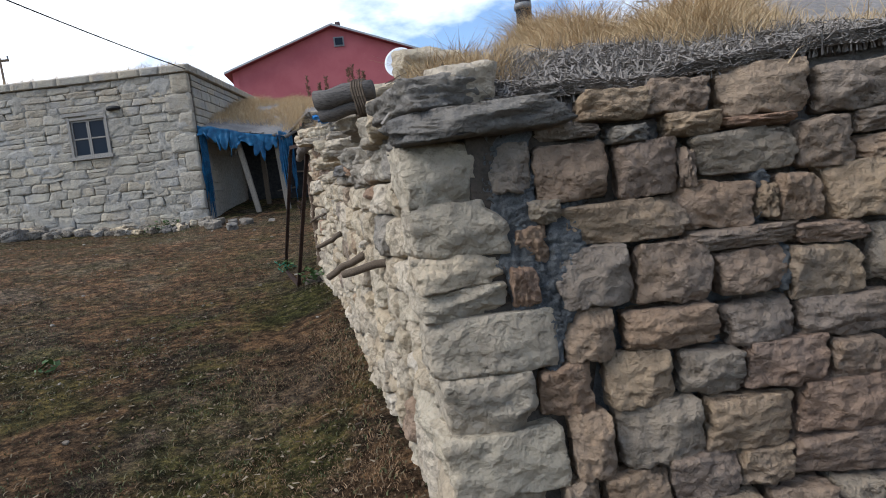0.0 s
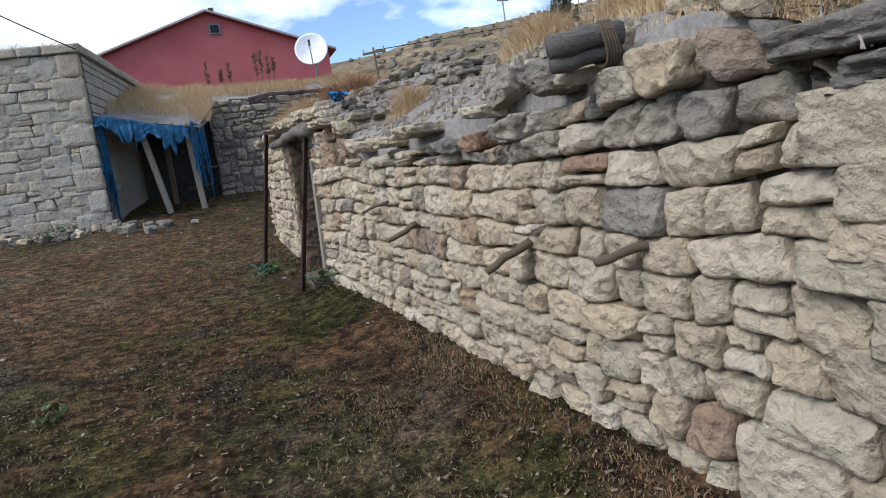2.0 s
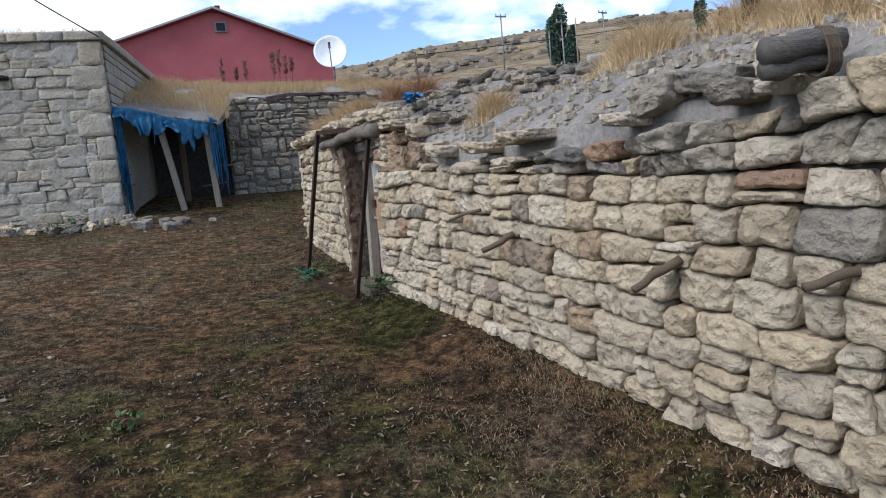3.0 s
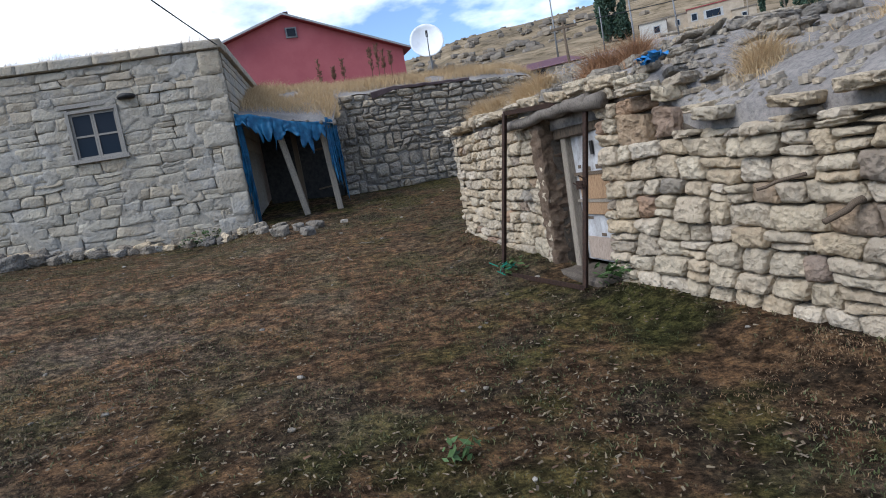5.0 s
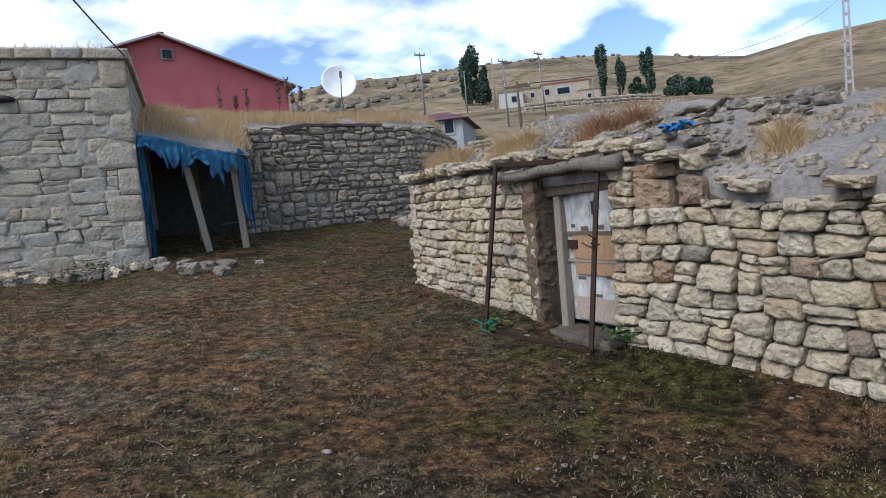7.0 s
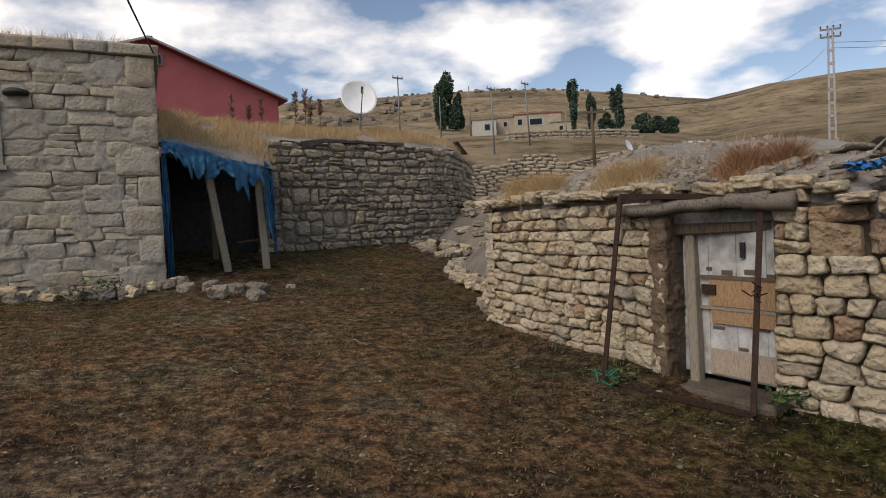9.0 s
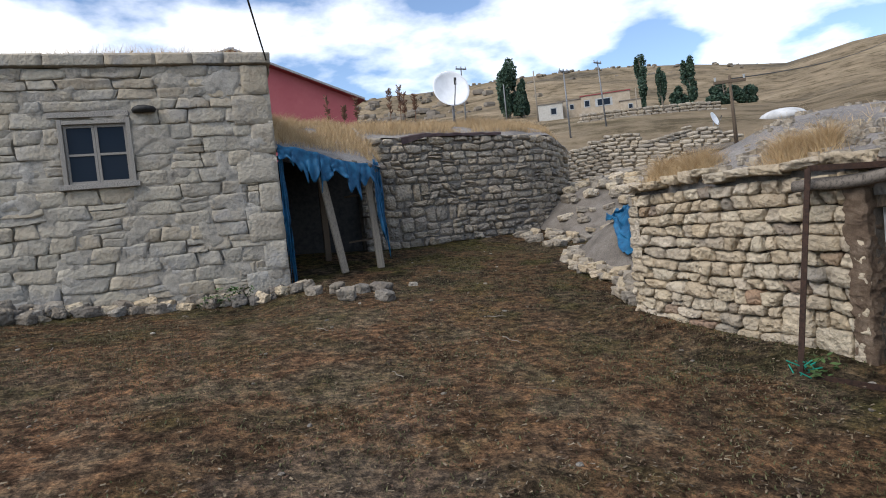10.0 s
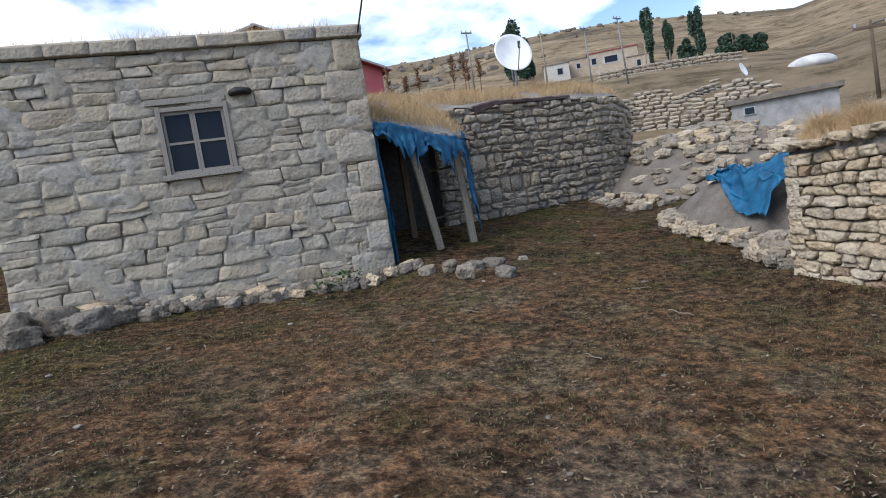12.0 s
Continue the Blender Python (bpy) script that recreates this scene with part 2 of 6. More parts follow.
m_wood = wood_material("weathered_timber", (0.10, 0.085, 0.07), (0.27, 0.23, 0.18))
m_log = wood_material("grey_log", (0.055, 0.047, 0.04), (0.165, 0.14, 0.115))
m_beam = wood_material("split_beam", (0.035, 0.032, 0.03), (0.12, 0.105, 0.092), 4.0, (0.6, 7, 7))
m_darkwood = wood_material("dark_stick", (0.05, 0.04, 0.03), (0.13, 0.095, 0.065))
m_bareboard = wood_material("bare_board", (0.17, 0.10, 0.055), (0.34, 0.215, 0.12))
m_sill = wood_material("grey_window_wood", (0.115, 0.102, 0.086), (0.30, 0.275, 0.24))


def plain_material(name, c1, c2, rough=0.7, metal=0.0, scale=12.0, bump=0.2, fine=None):
    m, n, l, b = shader(name, rough, metal)
    pos = n.new("ShaderNodeNewGeometry").outputs["Position"]
    g = noise_node(n, l, scale, 6, 0.65, pos)
    l.new(ramp_node(n, l, g.outputs["Fac"], [(0.36, c1), (0.62, c2)]), b.inputs["Base Color"])
    bump_node(n, l, b, g.outputs["Fac"], bump, 0.01)
    return m


m_whitepaint = plain_material("peeling_white_paint", (0.27, 0.255, 0.24), (0.50, 0.495, 0.49), 0.7, 0, 7, 0.5)
m_rust = plain_material("rusty_iron", (0.022, 0.014, 0.011), (0.055, 0.03, 0.02), 0.8, 0.2, 40, 0.4)
m_blue = plain_material("blue_tarpaulin", (0.010, 0.062, 0.135), (0.02, 0.125, 0.24), 0.5, 0, 7, 0.4)
m_green = plain_material("green_cord", (0.01, 0.16, 0.11), (0.02, 0.26, 0.18), 0.6)
m_red = plain_material("red_painted_wall", (0.36, 0.092, 0.10), (0.41, 0.115, 0.122), 0.8, 0, 0.9, 0.1)
m_darkroof = plain_material("dark_maroon_roof", (0.085, 0.035, 0.042), (0.12, 0.05, 0.058), 0.6, 0, 1.5, 0.1)
m_redroof = plain_material("red_sheet_roof", (0.20, 0.035, 0.04), (0.26, 0.05, 0.055), 0.55, 0, 1.5, 0.1)
m_trimgrey = plain_material("grey_roof_trim", (0.30, 0.29, 0.29), (0.40, 0.39, 0.39), 0.6)
m_white = plain_material("white_enamel", (0.66, 0.67, 0.68), (0.76, 0.77, 0.78), 0.4, 0, 5, 0.05)
m_whitewall = plain_material("whitewashed_wall", (0.36, 0.34, 0.30), (0.46, 0.435, 0.395), 0.9, 0, 2.0, 0.2)
m_creamwall = plain_material("cream_plaster", (0.30, 0.25, 0.185), (0.39, 0.325, 0.25), 0.9, 0, 1.0, 0.2)
m_greywall = plain_material("grey_plaster", (0.28, 0.29, 0.29), (0.36, 0.37, 0.37), 0.9, 0, 1.0, 0.2)
m_block = plain_material("concrete_block", (0.22, 0.215, 0.21), (0.32, 0.31, 0.30), 0.95, 0, 3.0, 0.4)
m_steel = plain_material("galvanised_steel", (0.15, 0.152, 0.155), (0.24, 0.242, 0.245), 0.6, 0.3, 8)
# near-black for fittings and wires, and for shade painted into interiors
m_black = plain_material("black_fittings_and_shade", (0.012, 0.012, 0.013), (0.035, 0.033, 0.03), 0.6)
m_leaf = plain_material("poplar_leaf", (0.026, 0.052, 0.038), (0.06, 0.098, 0.062), 0.6, 0, 0.8)
m_bark = plain_material("grey_bark", (0.12, 0.10, 0.08), (0.22, 0.19, 0.15), 0.9)
m_weed = plain_material("nettle_leaf", (0.04, 0.075, 0.022), (0.075, 0.12, 0.04), 0.6, 0, 9)
m_felt = plain_material("roofing_felt", (0.05, 0.032, 0.032), (0.10, 0.07, 0.068), 0.8, 0, 6)
m_dead = plain_material("dead_stalk", (0.10, 0.055, 0.035), (0.17, 0.095, 0.06), 0.9, 0, 9)
m_glass, n, l, b = shader("window_glass", 0.08)
b.inputs["Base Color"].default_value = (0.012, 0.018, 0.028, 1)
b.inputs["Specular IOR Level"].default_value = 0.1


def grass_material(name, tones):
    m, n, l, b = shader(name, 0.8)
    g = n.new("ShaderNodeNewGeometry")
    k = len(tones)
    l.new(ramp_node(n, l, g.outputs["Random Per Island"], [(i / (k - 1), c) for i, c in enumerate(tones)]), b.inputs["Base Color"])
    return m


m_straw = grass_material("dry_grass", [(0.46, 0.32, 0.165), (0.54, 0.395, 0.22), (0.38, 0.255, 0.13), (0.58, 0.45, 0.28)])
m_turf = grass_material("thin_turf", [(0.095, 0.085, 0.04), (0.07, 0.08, 0.03), (0.14, 0.11, 0.06), (0.11, 0.068, 0.038), (0.18, 0.14, 0.085), (0.05, 0.066, 0.022)])
m_brush = grass_material("brown_brush", [(0.30, 0.155, 0.08), (0.38, 0.22, 0.12), (0.2, 0.11, 0.06)])
m_greyweed = grass_material("grey_dead_weed", [(0.20, 0.175, 0.15), (0.27, 0.235, 0.20), (0.14, 0.125, 0.105)])
m_litter = grass_material("straw_bits", [(0.13, 0.10, 0.06), (0.20, 0.155, 0.10), (0.07, 0.05, 0.03), (0.25, 0.20, 0.135), (0.05, 0.04, 0.028), (0.15, 0.085, 0.05), (0.04, 0.03, 0.02)])
m_crest = stone_material("crest_rock", [(0.2, 0.175, 0.14), (0.15, 0.13, 0.11), (0.24, 0.2, 0.15)], (0.12, 0.11, 0.1), 0.4, per="island", scale=0.5)
m_pointing = earth_material("mud_pointing", (0.13, 0.115, 0.095), (0.19, 0.17, 0.145), (0.25, 0.225, 0.195), 2.0)
m_bluebright = plain_material("bright_blue_plastic", (0.012, 0.09, 0.26), (0.03, 0.19, 0.45), 0.4, 0, 14, 0.3)
m_greengrass = grass_material("green_grass", [(0.055, 0.072, 0.024), (0.075, 0.092, 0.034), (0.10, 0.095, 0.045), (0.045, 0.058, 0.022)])
m_orangestraw = grass_material("orange_straw", [(0.20, 0.12, 0.062), (0.27, 0.175, 0.095), (0.14, 0.08, 0.042), (0.33, 0.235, 0.14)])
m_baregrey = wood_material("bare_pale_board", (0.22, 0.165, 0.125), (0.36, 0.285, 0.225))


# ---- mesh helpers ----


def link(name, verts, faces, mat, parent=None, label="", smooth=False, base=None):
    """One mesh object in world coordinates; base: the place of the thing's own Empty."""
    me = bpy.data.meshes.new(name)
    me.from_pydata([tuple(v) for v in verts], [], faces)
    me.materials.append(mat)
    if smooth:
        me.shade_smooth()
    ob = new(name, me)
    if parent is not None:
        ob.parent = parent
        if parent.type == "EMPTY":
            ob.matrix_parent_inverse = Matrix.Translation(-parent.location)
    if label:
        ob["label"] = label
    return ob


def part(name, bm, material, parent, label="", smooth=False):
    """Links a bmesh in world coordinates as one mesh under a thing or a part."""
    me = bpy.data.meshes.new(name)
    bmesh.ops.recalc_face_normals(bm, faces=bm.faces)
    bm.to_mesh(me); bm.free()
    me.materials.append(material)
    if smooth:
        me.shade_smooth()
    ob = new(name, me)
    if parent is not None:
        ob.parent = parent
        if parent.type == "EMPTY":
            ob.matrix_parent_inverse = Matrix.Translation(-parent.location)
    if label:
        ob["label"] = label
    return ob


def thing(name, at, label, category, group="", kind=""):
    e = new(name)
    e.empty_display_size = 0.2
    e.location = at
    return tagged(e, label, category, group, kind)


def box(bm, m, sx, sy, sz, bevel=0.0):
    r = bmesh.ops.create_cube(bm, size=1, matrix=m @ Matrix.Diagonal((sx, sy, sz, 1)))
    if bevel:
        es = list({e for v in r["verts"] for e in v.link_edges})
        bmesh.ops.bevel(bm, geom=es, offset=bevel, segments=1, affect="EDGES")


def bar(bm, a, b, w, d=None, up=(0, 0, 1), bevel=0.0):
    """A rectangular bar from a to b."""
    a, b = Vector(a), Vector(b)
    z = (b - a).normalized()
    x = Vector(up).cross(z)
    x = x.normalized() if x.length > 1e-3 else Vector((1, 0, 0))
    y = z.cross(x)
    m = Matrix((x, y, z)).transposed().to_4x4()
    m.translation = (a + b) / 2
    box(bm, m, w, d or w, (b - a).length, bevel)


def rod(bm, a, b, r0, r1=None, sides=8, wobble=0.0, rings=1, seed=0):
    """A round tapered rod, bent a little when wobble is given."""
    a, b = Vector(a), Vector(b)
    r1 = r0 if r1 is None else r1
    g = random.Random(seed)
    z = (b - a).normalized()
    x = (Vector((0, 0, 1)) if abs(z.z) < 0.9 else Vector((1, 0, 0))).cross(z).normalized()
    y = z.cross(x)
    loops = []
    for i in range(rings + 1):
        f = i / rings
        c = a.lerp(b, f) + (x * g.uniform(-1, 1) + y * g.uniform(-1, 1)) * wobble * (0 < i < rings)
        r = r0 + (r1 - r0) * f
        loops.append([bm.verts.new(c + (x * math.cos(k * math.tau / sides) + y * math.sin(k * math.tau / sides)) * r * (1 + g.uniform(-1, 1) * min(0.15, wobble * 5))) for k in range(sides)])
    for p, q in zip(loops, loops[1:]):
        for k in range(sides):
            bm.faces.new((p[k], p[(k + 1) % sides], q[(k + 1) % sides], q[k]))
    bm.faces.new(loops[0][::-1]); bm.faces.new(loops[-1])


def stone_mesh(name, seed, mat, sub=4, power=6.0, warp=0.09, rough=0.05, ragged=0.0, cuts=0):
    """A rounded, uneven block that fills about one unit cube."""
    g = random.Random(seed)
    bm = bmesh.new()
    bmesh.ops.create_cube(bm, size=1)
    bmesh.ops.subdivide_edges(bm, edges=bm.edges[:], cuts=sub - 1, use_grid_fill=True)
    off = Vector((g.uniform(-50, 50), g.uniform(-50, 50), g.uniform(-50, 50)))
    corner = {(i, j, k): Vector((g.uniform(-1, 1), g.uniform(-0.6, 0.6), g.uniform(-1, 1))) * warp for i in (0, 1) for j in (0, 1) for k in (0, 1)}
    planes = []
    for i in range(cuts):
        if i % 3 == 2:
            nn = Vector((g.choice((-1, 1)) * g.uniform(0.3, 1), -1, g.choice((-1, 1)) * g.uniform(0.3, 1))).normalized()
            planes.append((nn, g.uniform(0.58, 0.66)))
        else:
            nn = Vector((g.uniform(-0.3, 0.3), -1, g.uniform(-0.3, 0.3))).normalized()
            planes.append((nn, g.uniform(0.45, 0.52)))
    for v in bm.verts:
        p = v.co * 2
        d = (abs(p.x) ** power + abs(p.y) ** power + abs(p.z) ** power) ** (1 / power)
        p = p / d * 0.5
        f = [c + 0.5 for c in p]
        s = Vector()
        for (i, j, k), w in corner.items():
            s += w * (f[0] if i else 1 - f[0]) * (f[1] if j else 1 - f[1]) * (f[2] if k else 1 - f[2])
        p = p + s
        q = p.normalized()
        for nn, c in planes:
            h = p.dot(nn) - c
            if h > 0:
                p = p - nn * h * 0.9
        p += Vector(noise.noise_vector(p * 2.6 + off)) * rough
        p += q * (abs(noise.noise(p * 5 + off)) - 0.2) * rough * -1.3
        p += q * noise.fractal(p * 7 + off, 0.8, 2.0, 4) * rough * 0.75
        if ragged:
            e = Vector(noise.noise_vector(p * 4.5 + off)) + 0.6 * Vector(noise.noise_vector(p * 11 + off))
            p = Vector((p.x + e.x * ragged, p.y, p.z + e.z * ragged * 1.6))
        v.co = p
    me = bpy.data.meshes.new(name)
    bm.to_mesh(me); bm.free()
    me.materials.append(mat)
    me.shade_smooth()
    return me


def piece(name, me, m, parent):
    ob = new(name, me)
    ob.parent = parent
    if parent is not None and parent.type == "EMPTY":
        ob.matrix_parent_inverse = Matrix.Translation(-parent.location)
    ob.matrix_basis = m
    return ob


def fitted_stone(place, cell, seed, nu=10, nz=8, gap=0.007, power=6.0, bulge=0.010, rough=0.012, proud=0.0, back=0.15, arris=0.016, skew=0.009):
    """Vertices and faces of one wall stone that fills its cell: cell(a, b) gives (u, z) for a, b in 0..1, place(u, z, out) the point."""
    side = gap + 0.006
    g2 = random.Random(seed)
    off = Vector((g2.uniform(-90, 90), g2.uniform(-90, 90), g2.uniform(-90, 90)))
    w = max(0.05, abs(cell(1.0, 0.5)[0] - cell(0.0, 0.5)[0]))
    h = max(0.04, abs(cell(0.5, 1.0)[1] - cell(0.5, 0.0)[1]))
    tu, tz = g2.uniform(-0.014, 0.014), g2.uniform(-0.016, 0.012)
    bow = g2.uniform(1.1, 1.7), g2.choice((-1, 1)), g2.choice((-1, 1))
    jit = [(g2.uniform(-skew, skew), g2.uniform(-skew, skew)) for _ in range(4)]
    ea, eb = min(0.4, 2 * arris / w), min(0.45, 2 * arris / h)
    ga = [-1.0] + [(-1 + ea) + (2 - 2 * ea) * i / (nu - 2) for i in range(nu - 1)] + [1.0]
    gb = [-1.0] + [(-1 + eb) + (2 - 2 * eb) * j / (nz - 2) for j in range(nz - 1)] + [1.0]
    v, uz = [], {}
    for j, b0 in enumerate(gb):
        for i, a0 in enumerate(ga):
            r = max(abs(a0), abs(b0))
            q = (abs(a0) ** power + abs(b0) ** power) ** (1 / power) if r else 1.0
            a, b = (a0 * r / q, b0 * r / q) if r else (0.0, 0.0)
            a, b = a * (1 - 2 * side / w), b * (1 - 2 * gap / h)
            u, z = cell((a + 1) / 2, (b + 1) / 2)
            fa, fb = (a + 1) / 2, (b + 1) / 2
            for (ju, jz), k in zip(jit, ((1 - fa) * (1 - fb), fa * (1 - fb), (1 - fa) * fb, fa * fb)):
                u += ju * k
                z += jz * k
            n3 = Vector((u * 9, z * 9, 0)) + off
            u += 0.009 * noise.noise(n3 * 1.2) + 0.006 * noise.noise(n3 * 3.4)
            z += 0.009 * noise.noise(n3 * 1.2 + Vector((9, 9, 9))) + 0.006 * noise.noise(n3 * 3.4 + Vector((5, 5, 5)))
            rim = i in (0, nu) or j in (0, nz)
            out = proud + tu * a + tz * b + bulge * (1 - a * a) * (1 - b * b) - (arris * 1.5 if rim else 0.0)
            out += rough * (noise.fractal(n3 * 1.5, 0.9, 2.0, 4) - 1.1 * abs(noise.noise(n3 * 0.7)) + 0.5 - 1.3 * noise.voronoi(n3 * 1.4)[0][0])
            c = a * bow[1] + b * bow[2] - bow[0]
            if c > 0:
                out -= 0.05 * c
            if rim:
                uz[(i, j)] = (u, z)
            v.append(place(u, z, out))
    m1 = nu + 1
    f = [(j * m1 + i, j * m1 + i + 1, (j + 1) * m1 + i + 1, (j + 1) * m1 + i) for j in range(nz) for i in range(nu)]
    loop = [(i, 0) for i in range(nu)] + [(nu, j) for j in range(nz)] + [(i, nz) for i in range(nu, 0, -1)] + [(0, j) for j in range(nz, 0, -1)]
    o, k = len(v), len(loop)
    v += [place(*uz[q], -back) for q in loop]
    for e in range(k):
        p0, p1 = loop[e], loop[(e + 1) % k]
        f.append((p0[1] * m1 + p0[0], o + e, o + (e + 1) % k, p1[1] * m1 + p1[0]))
    return v, f


def fitted_piece(name, v, f, mat, parent):
    c = sum(v, Vector()) / len(v)
    me = bpy.data.meshes.new(name)
    me.from_pydata([tuple(p - c) for p in v], [], f)
    me.materials.append(mat)
    me.shade_smooth()
    return piece(name, me, Matrix.Translation(c), parent)


def lay_fitted(lines, u0, u1, wmin, wmax, put, g, tall=0.1, split=0.1, slant=0.022):
    """Coursed rubble whose stones share wavering joints. lines: functions of u, bottom to top; put(cell, u, z, w, h)."""
    taken = []
    n_rows = len(lines) - 1
    for k in range(n_rows):
        u = u0(k) if callable(u0) else u0
        shift = 0.0
        while u < u1 - 0.03:
            w = g.uniform(wmin, wmax) if g.random() < 0.8 else g.uniform(wmax, wmax * 1.35)
            w = min(w, u1 - u)
            if u1 - u - w < wmin * 0.6:
                w = u1 - u
            hit = sorted((t for t in taken if t[0] == k and t[1] < u + w and t[2] > u), key=lambda t: t[1])
            nxt = g.uniform(-slant, slant) if u + w < u1 - 0.01 else 0.0
            if hit:
                nxt = 0.0
                if hit[0][1] - u > 0.06:
                    w = hit[0][1] - u
                else:
                    u, shift = hit[0][2], 0.0
                    continue
            k2 = k + 1
            if k + 2 <= n_rows and w > 0.14 and shift == 0.0 and g.random() < tall * 2:
                k2, nxt = k + 2, 0.0
                taken.append((k + 1, u, u + w))
            lo, hi, a0, a1, s0, s1 = lines[k], lines[k2], u, u + w, shift, nxt

            def cell(a, b, lo=lo, hi=hi, a0=a0, a1=a1, s0=s0, s1=s1, b0=0.0, b1=1.0):
                b = b0 + (b1 - b0) * b
                x = (a0 + s0 * (2 * b - 1)) * (1 - a) + (a1 + s1 * (2 * b - 1)) * a
                return x, lo(x) * (1 - b) + hi(x) * b

            c = u + w / 2
            h = hi(c) - lo(c)
            if h > 0.03:
                if k2 == k + 1 and h > 0.1 and g.random() < split:
                    cutb = g.uniform(0.4, 0.62)
                    put(functools.partial(cell, b1=cutb), c, lo(c) + h * cutb / 2, w, h * cutb)
                    put(functools.partial(cell, b0=cutb), c, lo(c) + h * (1 + cutb) / 2, w, h * (1 - cutb))
                else:
                    put(cell, c, lo(c) + h / 2, w, h)
            u, shift = u + w, nxt


def course_lines(n, base, top, seed, amp=0.02, fr=None):
    """n + 1 wavering course lines between two curves; fr(u): fractions at u."""
    def line(k):
        def z(u):
            q = fr(u)[k] if fr else k / n
            wob = amp * (noise.noise(Vector((u * 1.9, k * 3.7, seed))) + 0.45 * noise.noise(Vector((u * 5.3, k * 3.7, seed + 9)))) if 0 < k < n else 0
            return base(u) + (top(u) - base(u)) * q + wob
        return z
    return [line(k) for k in range(n + 1)]


def frame_matrix(at, tangent, normal, sx, sy, sz, turn=0.0):
    """x along tangent, y along -normal (into the wall), z up."""
    t, nn = Vector(tangent).normalized(), Vector(normal).normalized()
    m = Matrix((t, -nn, t.cross(-nn))).transposed().to_4x4()
    m.translation = at
    return m @ Matrix.Rotation(turn, 4, "Y") @ Matrix.Diagonal((sx, sy, sz, 1))


def smooth(a, b, v):
    f = min(1.0, max(0.0, (v - a) / (b - a)))
    return f * f * (3 - 2 * f)


# ---- the ground ----
RIDGE_AZ = [-180, -120, -90, -40, 0, 9.3, 12.5, 16.5, 19, 26, 32, 35.5, 41, 47, 49.6, 51, 53.3, 59, 65, 75, 120, 180]
RIDGE_EL = [1, 1, 3, 8, 10.2, 10.8, 11.5, 11.8, 11.8, 12.15, 12.05, 11.85, 11.15, 10.05, 9.65, 10.0, 10.35, 10.5, 10.0, 9.0, 2, 1]
RAD = [0, 14, 22, 34, 46, 62, 100, 165, 235, 370, 420, 520, 4000]
RAD_Z = [1.2, 1.6, 2.1, 3.2, 6.9, 9.9, 14.7, 23.7, 37.3, 73.3, 83.3, 88, 60]
BARN_Y = [1.87, 3.35, 5.8, 6.88, 7.9, 9.96, 10.5]
BARN_X = [-0.03, -0.43, -1.07, -1.45, -1.68, -2.05, -2.0]


def yard_z(x, y):
    x, y = min(5.0, max(-12.0, x)), min(17.5, max(-8.0, y))
    dip = 0.2 * math.exp(-((y - 13.4) / 2.2) ** 2) * smooth(-4.8, -6.2, x)
    x = max(x, -9.0)
    return -dip + 0.0584 - 0.0164 * x + 0.0509 * y + 0.0054 * x * x + 0.0008 * x * y + 0.0028 * y * y


def ground_z(x, y):
    dx, dy = x + 5.5, y - 4.0
    d = math.hypot(dx, dy)
    a = math.degrees(math.atan2(dx, dy))
    el_ridge = float(np.interp(a, RIDGE_AZ, RIDGE_EL))
    k = math.tan(radians(el_ridge)) * 5.165
    far = 1.6 + (float(np.interp(d, RAD, RAD_Z)) - 1.6) * k
    far += (noise.fractal(Vector((x * 0.012, y * 0.012, 3.0)), 1.0, 2.0, 5) * 4.0) * smooth(60, 200, d) * (1 - smooth(320, 400, d))
    w = smooth(13.5, 22.0, math.hypot(x + 4.0, y - 9.0))
    z = yard_z(x, y) * (1 - w) + far * w
    if 1.9 < y < 10.5:                       # soil banked up along the foot of the barn
        off = abs(x - float(np.interp(y, BARN_Y, BARN_X)))
        door = math.exp(-((y - 7.3) / 0.45) ** 2)
        z += 0.115 * (1 - 0.6 * door) * (1 - smooth(0.05, 0.6, off)) * smooth(1.9, 2.6, y) * (1 - smooth(10.1, 10.5, y))
    z += 0.035 * noise.noise(Vector((x * 0.8, y * 0.8, 0))) + 0.014 * noise.noise(Vector((x * 3.1, y * 3.1, 5)))
    return z


def axis(lo, hi, step, far, ratio=1.085):
    a = list(np.arange(lo, hi + 1e-6, step))
    s, v = step, hi
    while v < far:
        s = min(s * ratio, 160); v += s; a.append(v)
    s, v = step, lo
    while v > -far:
        s = min(s * ratio, 160); v -= s; a.insert(0, v)
    return a


gx, gy = axis(-11.5, 3.0, 0.16, 2600), axis(-3.0, 18.0, 0.16, 2600)
gv = [(x, y, ground_z(x, y)) for y in gy for x in gx]
nx = len(gx)
gf = [(j * nx + i, j * nx + i + 1, (j + 1) * nx + i + 1, (j + 1) * nx + i) for j in range(len(gy) - 1) for i in range(nx - 1)]
ground = link("ground", gv, gf, m_ground, smooth=True)
tagged(ground, "brown trodden soil with thin turf and dry hillside beyond", "ground", kind="structure")

# ---- stone kinds ----
near_cream = [stone_mesh("stone", 100 + i, m_cream, 12, 22.0, 0.085, 0.034, 0.008, 4) for i in range(14)]
near_tan = [stone_mesh("stone", 130 + i, m_tan, 20, 16.0, 0.085, 0.046, 0.010, 5) for i in range(10)]
grey_set = [stone_mesh("stone", 160 + i, m_grey, 8, 8.0, 0.14, 0.055, 0.01, 4) for i in range(10)]
ash_set = [stone_mesh("block", 190 + i, m_ash, 8, 40.0, 0.05, 0.010, 0.022) for i in range(12)]
coping_set = [stone_mesh("slab", 205 + i, m_ash, 6, 70.0, 0.015, 0.006, 0.006) for i in range(6)]
slab_set = [stone_mesh("slab", 220 + i, m_dark, 12, 9.0, 0.14, 0.06, 0.012, 4) for i in range(8)]
